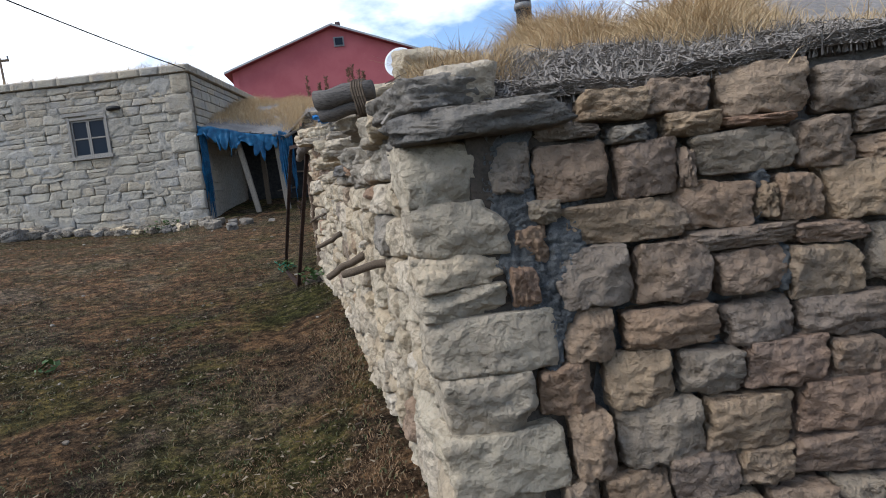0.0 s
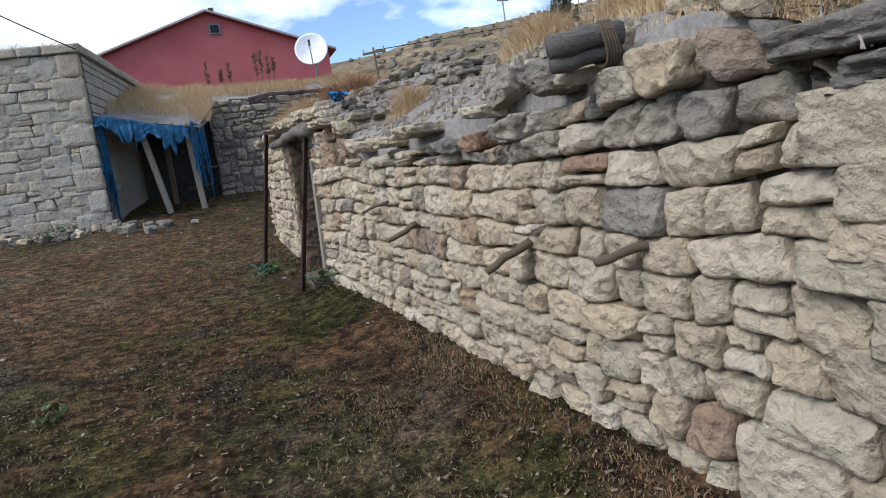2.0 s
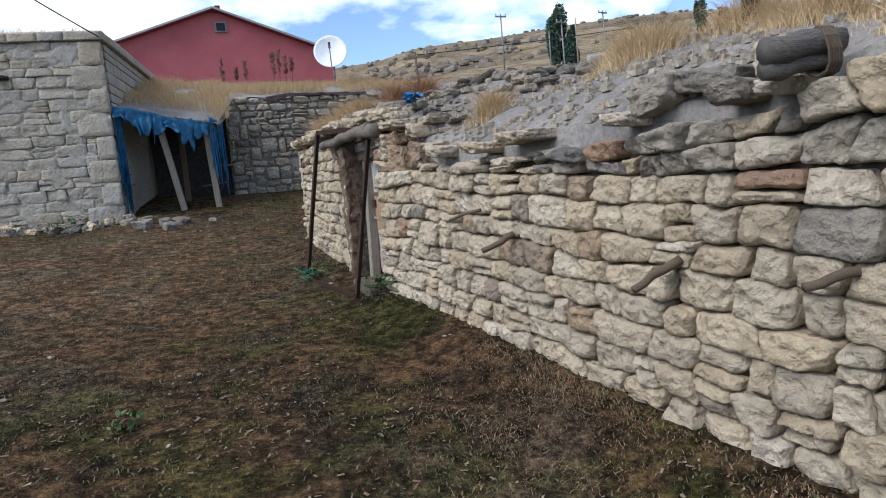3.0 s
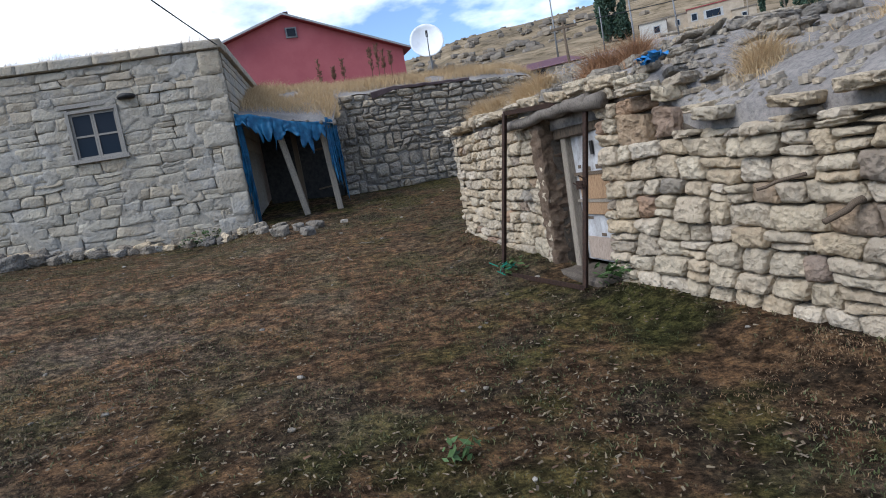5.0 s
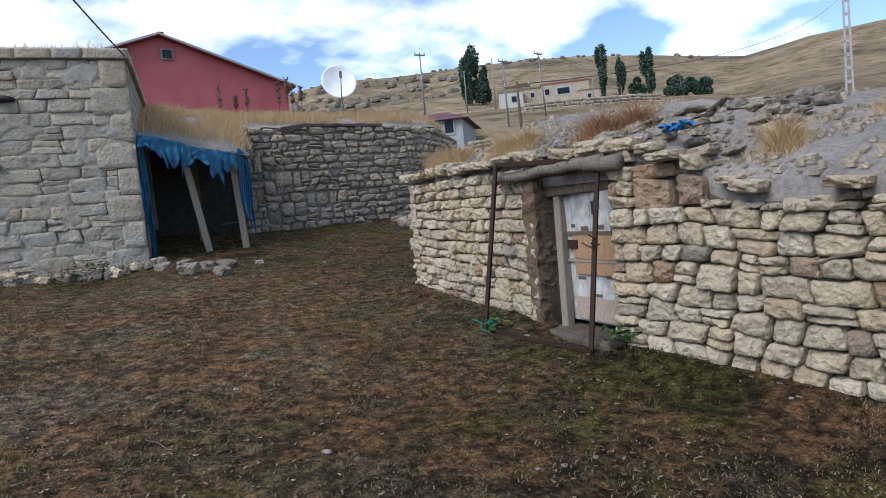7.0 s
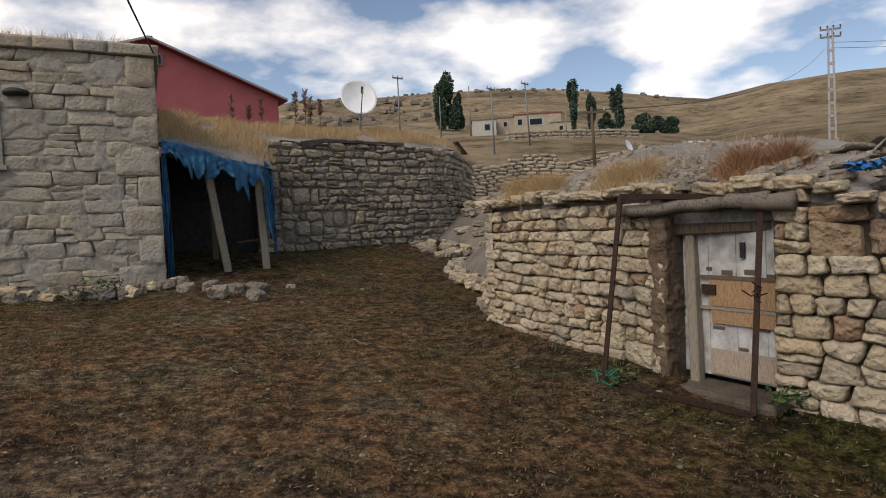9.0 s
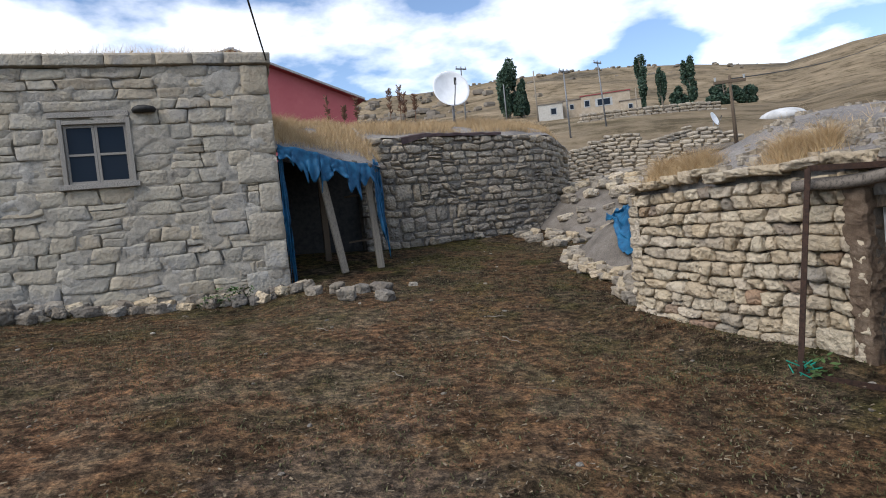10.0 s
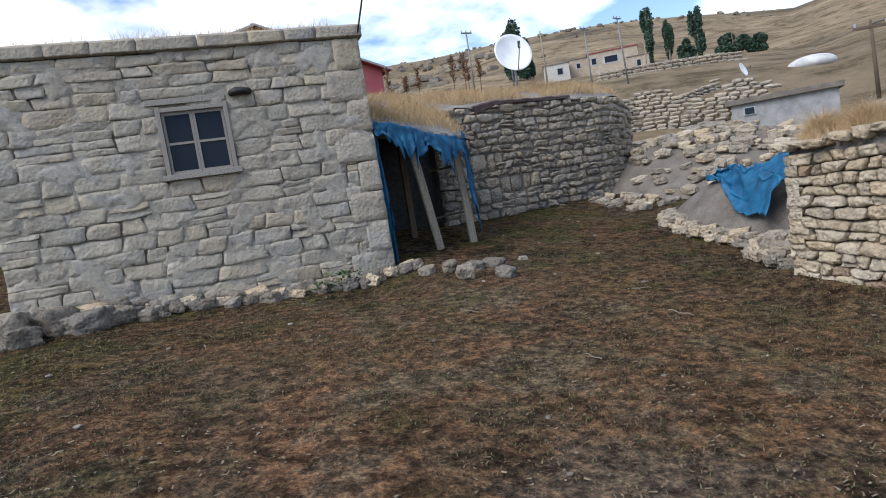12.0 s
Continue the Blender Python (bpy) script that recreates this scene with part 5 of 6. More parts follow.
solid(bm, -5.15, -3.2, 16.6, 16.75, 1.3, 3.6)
part("rear_shade_panel", bm, m_black, shelter, "black panel standing in for the shade inside the shelter")
bm = bmesh.new(); bar(bm, (-3.5, 14.9, 2.35), (-3.45, 16.4, 2.4), 0.09, 0.03); part("rail", bm, m_darkwood, shelter)
for zr in (1.95, 2.75):
    bm = bmesh.new(); bar(bm, (-4.0, 15.3, zr), (-3.5, 15.1, zr + 0.04), 0.08, 0.03); part("rail", bm, m_darkwood, shelter)
bm = bmesh.new(); bar(bm, (-4.35, 15.6, 1.5), (-4.35, 15.6, 3.3), 0.1, 0.1); part("post", bm, m_darkwood, shelter)

# ---- back wall ----
BACK = [Vector((-3.45, 16.35, 0)), Vector((0.55, 17.05, 0)), Vector((1.45, 17.45, 0)), Vector((2.15, 18.0, 0)), Vector((2.7, 18.9, 0))]
BU = [0.0]
for p, q in zip(BACK, BACK[1:]):
    BU.append(BU[-1] + (q - p).length)
BLEN = BU[-1]


def on_back(u, z=0.0, out=0.0):
    k = max(i for i in range(4) if BU[i] <= max(u, 0.0))
    t = (BACK[k + 1] - BACK[k]).normalized()
    p = BACK[k] + t * (u - BU[k]) + Vector((t.y, -t.x, 0)) * out
    p.z = z
    return p


def back_normal(u):
    a = on_back(max(0, u - 0.3)); c = on_back(min(BLEN, u + 0.3))
    t = (c - a).normalized()
    return Vector((t.y, -t.x, 0))


back = thing("back_building", (-1.0, 17.0, 1.6), "half-buried outbuilding with a grey dry-stone retaining wall", "outbuilding")
b_base = lambda u: 1.50 + 0.02 * u
b_top = lambda u: 3.93 - 0.22 * smooth(4.8, 6.2, u)
back_wall = core("back_wall", [(on_back(u), back_normal(u), u) for u in np.arange(0, BLEN + 0.01, BLEN / 24)], b_base, b_top, 0.07, 0.46, back, m_pointing)
g = random.Random(59)
many_v, many_f = [], []
count = [0]
def put_back(cell, u, z, w, h):
    v, f = fitted_stone(on_back, cell, g.random(), 7, 6, g.uniform(0.004, 0.016), g.uniform(3.6, 9.0), g.uniform(0.004, 0.018), 0.028, g.uniform(-0.035, 0.03), 0.15, 0.02, 0.026)
    count[0] += 1
    if count[0] <= 300:
        fitted_piece("stone", v, f, m_grey if g.random() < 0.85 else m_dark, back_wall)
    else:
        o = len(many_v)
        many_v.extend(v); many_f.extend(tuple(o + i for i in q) for q in f)


lay_fitted(course_lines(15, b_base, b_top, 21.0, 0.05), 0.0, BLEN, 0.13, 0.32, put_back, g, 0.2, 0.12, 0.05)
if many_v:
    tagged(link("stonework", many_v, many_f, m_rubble, back_wall, smooth=True), kind="stuff")
# dark felt poking out along the top
bm = bmesh.new()
for i in range(26):
    s = i / 25
    p = on_back(0.95 + 2.45 * s, 0.0, 0.03 + 0.03 * noise.noise(Vector((s * 9, 1, 1))))
    p.z = 3.95 - 0.16 * max(0, 1 - s * 4) + 0.03 * noise.noise(Vector((s * 12, 2, 2)))
    hh = 0.03 + 0.09 * max(0, 1 - s * 3)
    a = bm.verts.new(p + Vector((0, 0, hh))); c = bm.verts.new(p - Vector((0, 0, 0.02))); d = bm.verts.new(p + Vector((-0.02, 0.12, hh + 0.03)))
    if i:
        bm.faces.new((pa, a, c, pc)); bm.faces.new((pd, d, a, pa))
    pa, pc, pd = a, c, d
part("felt_edge", bm, m_felt, back, "dark brown roofing felt edge")

# ---- rubble slope and gravel heap past the barn ----
def heap(name, cx, cy, rx, ry, h, mat, label, cat, turn=0.0):
    v, f = [], []
    for i in range(29):
        for j in range(29):
            a, c = (i / 14 - 1), (j / 14 - 1)
            r = min(1, math.hypot(a, c))
            x = cx + math.cos(turn) * a * rx - math.sin(turn) * c * ry
            y = cy + math.sin(turn) * a * rx + math.cos(turn) * c * ry
            z = ground_z(x, y) - 0.12 + (0.12 + h) * (1 - r ** 2.5) + 0.09 * noise.noise(Vector((x * 1.8, y * 1.8, 4))) * (1 - r)
            v.append((x, y, z))
    f = [(i * 29 + j, (i + 1) * 29 + j, (i + 1) * 29 + j + 1, i * 29 + j + 1) for i in range(28) for j in range(28)]
    return tagged(link(name, v, f, mat, None, "", True), label, cat, kind="structure")


heap("gravel_heap", 0.6, 12.0, 1.65, 2.5, 0.92, m_gravel, "grey heap of gravel and earth in the alley", "gravel heap", 0.0)
heap("rubble_slope", 3.8, 17.0, 3.2, 3.4, 1.0, m_gravel, "slope of earth and fallen stones beside the back wall", "rubble", 0.0)
g = random.Random(61)


def height_at(x, y):
    def hp(cx, cy, rx, ry, h, turn):
        dx, dy = x - cx, y - cy
        a, c = (math.cos(turn) * dx + math.sin(turn) * dy) / rx, (-math.sin(turn) * dx + math.cos(turn) * dy) / ry
        return (0.12 + h) * (1 - min(1, math.hypot(a, c)) ** 2.5) - 0.12
    return ground_z(x, y) + max(0, hp(0.6, 12.0, 1.65, 2.5, 0.92, 0.0), hp(3.8, 17.0, 3.2, 3.4, 1.0, 0.0))


spots = []
for k in range(64):                                   # low kerb of stones round the foot of the gravel heap
    f, level = (k % 32) / 31, k // 32
    ang = radians(122 + 70 * f)
    rr = 0.98 - 0.05 * level
    spots.append((0.6 + 1.65 * rr * math.cos(ang) + g.uniform(-0.03, 0.03), 12.0 + 2.5 * rr * math.sin(ang) + g.uniform(-0.03, 0.03), 0.115, 0.02 + 0.09 * level))
for k in range(42):                                   # pile against the barn's corner
    f, e = g.random(), g.random()
    spots.append((-1.82 + 0.5 * f + 0.35 * e + g.uniform(-0.05, 0.05), 10.3 + 0.95 * f + g.uniform(-0.1, 0.1), 0.12, (0.36 - 0.22 * f) * e))
spots += [(g.uniform(1.6, 4.6), g.uniform(14.8, 18.2), 0.17, 0.0) for i in range(150)] + [(g.uniform(-0.2, 1.6), g.uniform(14.9, 16.8), 0.14, 0.0) for i in range(34)]
for i, (x, y, s, lift) in enumerate(spots):
    s *= g.uniform(0.7, 1.6)
    st = new("fallen_stone", g.choice(grey_set if i % 3 else cap_set))
    st.matrix_basis = pose(x, y, max(height_at(x, y), ground_z(x, y) + lift) + s * 0.2, g.uniform(-15, 15), g.uniform(-15, 15), g.uniform(0, 180)) @ Matrix.Diagonal((s * 1.5, s * 1.1, s * 0.7, 1))
    tagged(st, "fallen wall stone lying in the rubble slope", "stone", "fallen stones")
# blue tarpaulin lying over the barn end
tv, tf = [], []
for i in range(44):
    for j in range(28):
        a, c = i / 43, j / 27
        lo = Vector((-0.08, 13.25, 1.94)).lerp(Vector((-0.95, 11.3, 1.55)), a)
        hi = Vector((-0.02, 13.1, 1.99)).lerp(Vector((-0.50, 11.0, 2.28)), a)
        p = lo.lerp(hi, c)
        sag = 0.30 * math.exp(-((a - 0.62) / 0.16) ** 2) * (1 - c)
        z = p.z - sag + 0.10 * math.sin(c * 9 + a * 5 + 2 * noise.noise(Vector((a * 4, c, 1)))) * (0.3 + a) + 0.09 * noise.noise(Vector((a * 17, c * 4, 3)))
        tv.append((p.x - sag * 0.4 + 0.08 * noise.noise(Vector((a * 6, c * 6, 9))), p.y + 0.05 * noise.noise(Vector((a * 9, c * 7, 2))), min(max(z, height_at(p.x, p.y) + 0.03), height_at(p.x, p.y) + 0.72)))
tf = [(i * 28 + j, (i + 1) * 28 + j, (i + 1) * 28 + j + 1, i * 28 + j + 1) for i in range(43) for j in range(27)]
tarp = tagged(link("tarpaulin", tv, tf, m_blue, None, "", True), "crumpled blue tarpaulin thrown over the rubble at the barn", "tarpaulin")
tarp.modifiers.new("thick", "SOLIDIFY").thickness = 0.01

# ---- red gable house ----
red = thing("red_house", (-4.6, 33.0, 4.0), "red painted gable house with grey roof edge", "house")
RL, RR, RG = Vector((-10.25, 33.25, 8.80)), Vector((0.80, 35.02, 8.67)), Vector((-4.92, 34.1, 10.75))
back_v = Vector((-1.3, 9.0, 0))
low = Vector((0, 0, -6))


def slab_between(pts, thick, nvec, name, mat, parent, label=""):
    nn = Vector(nvec).normalized() * thick
    b2 = bmesh.new()
    a = [b2.verts.new(p) for p in pts]; c = [b2.verts.new(Vector(p) + nn) for p in pts]
    b2.faces.new(a); b2.faces.new(c[::-1])
    for k in range(len(pts)):
        b2.faces.new((a[k], c[k], c[(k + 1) % len(pts)], a[(k + 1) % len(pts)]))
    return part(name, b2, mat, parent, label)


nf = Vector((0.16, -1, 0))
slab_between([RL + low, RR + low, RR, RG, RL], 0.3, -nf, "wall", m_red, red, "deep red gable wall")
slab_between([RR + low, RR + low + back_v, RR + back_v, RR], 0.3, (-1, 0, 0), "wall", m_whitewall, red, "whitewashed long wall")
slab_between([RL + low, RL, RL + back_v, RL + low + back_v], 0.3, (1, 0, 0), "wall", m_red, red)
over = nf.normalized() * 0.35
for e, s in ((RL, -1), (RR, 1)):
    out = (e - RG).normalized() * 0.38
    slab_between([RG + over, e + out + over, e + out + back_v, RG + back_v], 0.12, (0, 0, 1), "roof", m_redroof, red)
    b2 = bmesh.new()
    bar(b2, RG + over + Vector((0, -0.03, 0.08)), e + out + over + Vector((0, -0.03, 0.08)), 0.09, 0.05, (0, 1, 0))
    part("verge_board", b2, m_trimgrey, red, "pale grey verge board")
b2 = bmesh.new(); p = Vector((-4.62, 34.11, 9.98)); box(b2, frame_matrix(p, (0.98, 0.15, 0), nf, 0.55, 0.1, 0.5), 1, 1, 1)
vent = part("attic_window", b2, m_steel, red, "small grey-framed attic window")
b2 = bmesh.new(); box(b2, frame_matrix(p + nf.normalized() * 0.06, (0.98, 0.15, 0), nf, 0.4, 0.04, 0.36), 1, 1, 1)
part("pane", b2, m_glass, vent)
b2 = bmesh.new(); bar(b2, RG + Vector((0.15, 1.5, 0)), RG + Vector((0.15, 1.5, 0.65)), 0.25); part("chimney", b2, m_felt, red, "short dark chimney")

# ---- satellite dish ----
dish = thing("satellite_dish", (-0.78, 17.9, 4.3), "large white satellite dish on a steel post", "satellite dish")
bm = bmesh.new(); rod(bm, (-0.74, 17.98, 4.15), (-0.74, 17.98, 5.03), 0.03, sides=9); part("post", bm, m_steel, dish, "", True)
aim = Vector((-0.10, -0.85, 0.33)).normalized()
dx = aim.cross(Vector((0, 0, 1))).normalized(); dy = dx.cross(aim)
c0 = Vector((-0.79, 17.88, 5.17))
bm = bmesh.new()
ringv = []
for i in range(9):
    r = i / 8
    ringv.append([bm.verts.new(c0 + dx * (math.cos(k * math.tau / 36) * 0.43 * r) + dy * (math.sin(k * math.tau / 36) * 0.47 * r) + aim * (0.12 * r * r - 0.08)) for k in range(36)] if i else [bm.verts.new(c0 - aim * 0.08)])
for i in range(1, 9):
    for k in range(36):
        if i == 1:
            bm.faces.new((ringv[0][0], ringv[1][k], ringv[1][(k + 1) % 36]))
        else:
            bm.faces.new((ringv[i - 1][k], ringv[i][k], ringv[i][(k + 1) % 36], ringv[i - 1][(k + 1) % 36]))
refl = part("reflector", bm, m_white, dish, "", True)
refl.modifiers.new("thick", "SOLIDIFY").thickness = 0.012
bm = bmesh.new(); tip = c0 + aim * 0.48 - dy * 0.1
rod(bm, c0 - dy * 0.45 + aim * 0.05, tip, 0.013, sides=6); part("arm", bm, m_steel, dish, "", True)
bm = bmesh.new(); rod(bm, tip + dy * 0.08 , tip - dy * 0.05 - aim * 0.08, 0.03, sides=8); part("receiver", bm, m_black, dish, "dark receiver head", True)


# ---- grass ----
def blades(name, spots, mat, label, cat, hmin, hmax, width, bend, seed, parent=None):
    g2 = random.Random(seed)
    v, f = [], []
    for (x, y, z, s) in spots:
        a = g2.uniform(0, math.tau); hh = g2.uniform(hmin, hmax) * s
        lean = g2.uniform(0.1, 1) * bend * hh; la = g2.uniform(0, math.tau)
        w = width * g2.uniform(0.6, 1.3)
        dx2, dy2 = math.cos(a) * w / 2, math.sin(a) * w / 2
        lx, ly = math.cos(la) * lean, math.sin(la) * lean
        o = len(v)
        v += [(x - dx2, y - dy2, z - 0.01), (x + dx2, y + dy2, z - 0.01), (x + dx2 * 0.7 + lx * 0.35, y + dy2 * 0.7 + ly * 0.35, z + hh * 0.6), (x - dx2 * 0.7 + lx * 0.35, y - dy2 * 0.7 + ly * 0.35, z + hh * 0.6), (x + lx, y + ly, z + hh)]
        f += [(o, o + 1, o + 2, o + 3), (o + 3, o + 2, o + 4)]
    return tagged(link(name, v, f, mat, parent), label, cat, kind="stuff")


g = random.Random(71)
sp = []
for i in range(130000):
    x, y = g.uniform(-5.2, 2.1), g.uniform(14.0, 20.5)
    front = terrace_front(x)
    if y < front + 0.12:
        continue
    dn = noise.noise(Vector((x * 1.3, y * 1.3, 8)))
    if dn < -0.35 or (x < -3.6 and y < front + 0.5 + 0.7 * g.random()):
        continue
    sp.append((x, y, terrace_z(x, y) - 0.35 * smooth(1.4, 2.3, x), 0.75 + dn * 0.8 + 0.25 * g.random()))
blades("dry_grass", sp, m_straw, "thick straw-coloured dry grass on the earth terrace", "grass", 0.06, 0.23, 0.006, 1.4, 72)
sp = []
for i in range(9000):
    x, y = g.uniform(HX0 + 0.1, HX1 - 0.1), HY + 0.3 + abs(g.gauss(0, 0.9))
    if noise.noise(Vector((x * 1.6, y, 2))) > -0.25 and y < 20:
        sp.append((x, y, 4.82, 1))
blades("dry_weeds", sp, m_straw, "thin pale weeds on the flat house roof", "grass", 0.08, 0.30, 0.006, 0.8, 73)
sp, sb, sg = [], [], []
tufts = [(7.7, 0.32, 0.36, 0), (8.15, 0.4, 0.34, 0), (6.75, 0.3, 0.34, 0), (6.5, 0.36, 0.24, 0), (5.65, 0.5, 0.34, 1), (5.4, 0.65, 0.24, 1), (3.0, 1.0, 0.4, 0), (2.6, 1.5, 0.5, 0), (2.0, 1.3, 0.5, 0), (1.3, 1.2, 0.5, 0), (0.6, 1.3, 0.5, 0), (3.6, 1.4, 0.45, 0), (1.7, 2.0, 0.6, 0), (2.2, 2.6, 0.6, 0), (4.1, 0.5, 0.22, 0)]
for u, d, r, kind in tufts:
    for i in range(int(6400 * r)):
        du, de = g.gauss(0, r * 0.30), g.gauss(0, r * 0.30)
        uu, dd = u + du, max(0.06, d + de)
        q = roof_point(min(max(uu, 0.0), LONG), dd)
        (sb if kind else sp).append((q.x, q.y, q.z, 0.35 + 1.15 * math.exp(-(du * du + de * de) / (0.3 * r * r))))
for i in range(30000):
    x, y = g.uniform(-0.1, 2.6), 2.15 + abs(g.gauss(0, 0.5))
    left = math.exp(-((x - 0.12) / 0.25) ** 2) * math.exp(-((y - 2.3) / 0.22) ** 2)
    far = smooth(2.6, 2.9, y) * (0.6 + noise.noise(Vector((x * 2.2, y * 2.2, 3))))
    if g.random() < max(left * 1.3, far):
        sp.append((x, y, roof_at(x, y), 0.20 + 0.70 * left))
for i in range(5000):
    x, y = g.uniform(-0.02, 1.5), g.uniform(2.0, 2.6)
    sg.append((x, y, roof_at(x, y), 0.45))
for i in range(6000):
    q = roof_point(g.uniform(0.2, 8.2), g.uniform(0.5, 5.5))
    if noise.noise(Vector((q.x * 1.6, q.y * 1.6, 6))) > 0.25:
        sp.append((q.x, q.y, q.z, 0.8))
blades("dry_grass", sp, m_straw, "tufts of straw-coloured dry grass on the barn roof", "grass", 0.05, 0.20, 0.0038, 1.8, 74)
blades("brown_bush", sb, m_brush, "reddish-brown dead bush on the barn roof", "bush", 0.07, 0.22, 0.005, 1.6, 75)
# long grey stems lying down the roof edge
sv, sf = [], []
for i in range(9000):
    x, y = 0.05 + 1.6 * g.random(), 2.02 + abs(g.gauss(0.12, 0.22))
    if noise.noise(Vector((x * 3, y * 3, 14))) < g.uniform(-0.7, 0.15) - 0.4 * smooth(0.9, 0.5, x):
        continue
    a, wd = g.uniform(0, math.tau), g.uniform(0.0015, 0.004)
    if g.random() < 0.5:
        a = g.gauss(-1.57, 0.5)
    o = len(sv)
    lift, st = g.uniform(0.01, 0.05), g.uniform(0.025, 0.05)
    for k in range(7):
        z = roof_at(x, y) + lift * math.sin(k / 6 * 3.0) + 0.012
        if y < 1.99:
            y = 1.99; a = g.uniform(0.0, 3.1)
        s2, c = math.sin(a) * wd, math.cos(a) * wd
        sv += [(x - s2, y + c, z), (x + s2, y - c, z + g.uniform(-0.004, 0.004))]
        x += math.cos(a) * st; y += math.sin(a) * st; a += g.gauss(0, 0.45)
    sf += [(o + 2 * k, o + 2 * k + 1, o + 2 * k + 3, o + 2 * k + 2) for k in range(6)]
tagged(link("weed_stems", sv, sf, m_greyweed), "matted grey dead stems hanging over the roof edge", "weeds", kind="stuff")
blades("dead_weeds", sg, m_greyweed, "matted grey dead weeds hanging on the roof edge", "weeds", 0.08, 0.22, 0.006, 1.1, 76)
sp = []
while len(sp) < 150000:
    x, y = g.uniform(-11, 1.5), g.uniform(-1.5, 16.3)
    dn = noise.noise(Vector((x * 0.9, y * 0.9, 1.2))) + 0.6 * noise.noise(Vector((x * 3, y * 3, 2)))
    if dn < g.uniform(-0.6, 0.5) or (y > HY - 0.1 and x < -3.4):
        continue
    sp.append((x, y, ground_z(x, y), 1))
blades("thin_turf", sp, m_turf, "short sparse brownish-green turf over the yard", "grass", 0.006, 0.022, 0.010, 2.6, 77)

sgn, sor = [], []
for i in range(20000):
    u = g.uniform(0.0, 7.5); off = abs(g.gauss(1.1, 0.55))
    p, t, nn = along(u)
    q = p + nn * off
    if noise.noise(Vector((q.x * 1.6, q.y * 1.6, 12))) > g.uniform(-0.1, 0.5):
        sgn.append((q.x, q.y, ground_z(q.x, q.y), 1))
for i in range(15000):
    u = g.uniform(-0.2, 3.4); off = 0.06 + abs(g.gauss(0.35, 0.3))
    p, t, nn = along(u)
    q = p + nn * off
    if noise.noise(Vector((q.x * 2, q.y * 2, 15))) > g.uniform(-0.6, 0.3):
        sor.append((q.x, q.y, ground_z(q.x, q.y), 1))
blades("green_grass", sgn, m_greengrass, "low green grass growing along the barn wall", "grass", 0.006, 0.022, 0.006, 1.8, 78)
blades("orange_straw", sor, m_orangestraw, "matted orange-brown straw at the foot of the barn wall", "straw", 0.005, 0.018, 0.005, 3.0, 79)
lv, lf = [], []
for i in range(34000):
    x, y = g.uniform(-10.5, 1.2), g.uniform(-1.5, 15.8)
    if (y > HY - 0.1 and x < -3.4) or noise.noise(Vector((x * 1.1, y * 1.1, 4.4))) < g.uniform(-0.5, 0.3):
        continue
    a, w2, l2 = g.uniform(0, math.tau), g.uniform(0.002, 0.007), g.uniform(0.005, 0.021)
    z = ground_z(x, y) + g.uniform(0.006, 0.02)
    c, s2 = math.cos(a), math.sin(a)
    o = len(lv)
    lv += [(x - c * l2 - s2 * w2, y - s2 * l2 + c * w2, z), (x + c * l2 - s2 * w2, y + s2 * l2 + c * w2, z + g.uniform(-0.005, 0.012)), (x + c * l2 + s2 * w2, y + s2 * l2 - c * w2, z + 0.004), (x - c * l2 + s2 * w2, y - s2 * l2 - c * w2, z + 0.002)]
    lf.append((o, o + 1, o + 2, o + 3))
tagged(link("straw_litter", lv, lf, m_litter), "scattered bits of straw and dry dung over the yard", "litter", kind="stuff")
# pebbles, straw stalks and chips on the yard
peb = [stone_mesh("pebble", 300 + i, m_pale, 2, 3.0, 0.18, 0.1) for i in range(5)]
for i in range(120):
    x, y = g.uniform(-9.5, -0.6), g.uniform(1.5, 15.5)
    if x > float(np.interp(y, [1.8, 10], [-0.25, -2.4])) and y < 10.3:
        continue
    if y > HY - 0.2 and x < -3.3:
        continue
    s = g.uniform(0.018, 0.048)
    st = new("pebble", g.choice(peb))
    st.matrix_basis = pose(x, y, ground_z(x, y) + s * 0.15, 0, 0, g.uniform(0, 360)) @ Matrix.Diagonal((s * 1.3, s, s * 0.6, 1))
    tagged(st, "small pale pebble lying on the yard", "pebble", "pebbles")
for i in range(22):
    x, y = g.uniform(-8, -1.5), g.uniform(3, 12)
    if x > float(np.interp(y, [1.8, 10], [-0.6, -2.6])):
        continue
    a = g.uniform(0, math.tau); ln = g.uniform(0.08, 0.3)
    q = (x + math.cos(a) * ln, y + math.sin(a) * ln)
    bm = bmesh.new(); rod(bm, (x, y, ground_z(x, y) + 0.015), (*q, ground_z(*q) + 0.02), 0.005, 0.003, 5, 0.008, 5, i)
    tw = part("twig", bm, m_wood if i % 3 == 0 else m_darkwood, None, "")
    tagged(tw, "dry stalk lying on the yard", "twig", "dry stalks")


# weeds: nettles at house foot and gate
def weed(at, n, r, seed):
    g2 = random.Random(seed)
    bm = bmesh.new()
    for i in range(n):
        a, rr, z = g2.uniform(0, math.tau), r * math.sqrt(g2.random()), g2.uniform(0.02, r * 1.1)
        c = Vector(at) + Vector((math.cos(a) * rr, math.sin(a) * rr * 0.6, z))
        s = g2.uniform(0.02, 0.05)
        d1 = Vector((g2.uniform(-1, 1), g2.uniform(-1, 1), g2.uniform(-0.4, 0.6))).normalized() * s
        d2 = d1.cross(Vector((g2.uniform(-1, 1), g2.uniform(-1, 1), 1))).normalized() * s * 0.45
        bm.faces.new([bm.verts.new(c - d1), bm.verts.new(c + d2), bm.verts.new(c + d1), bm.verts.new(c - d2)])
    w = thing("weed", at, "green nettle clump growing at the foot of a wall", "weed", "weeds")
    part("leaves", bm, m_weed, w)


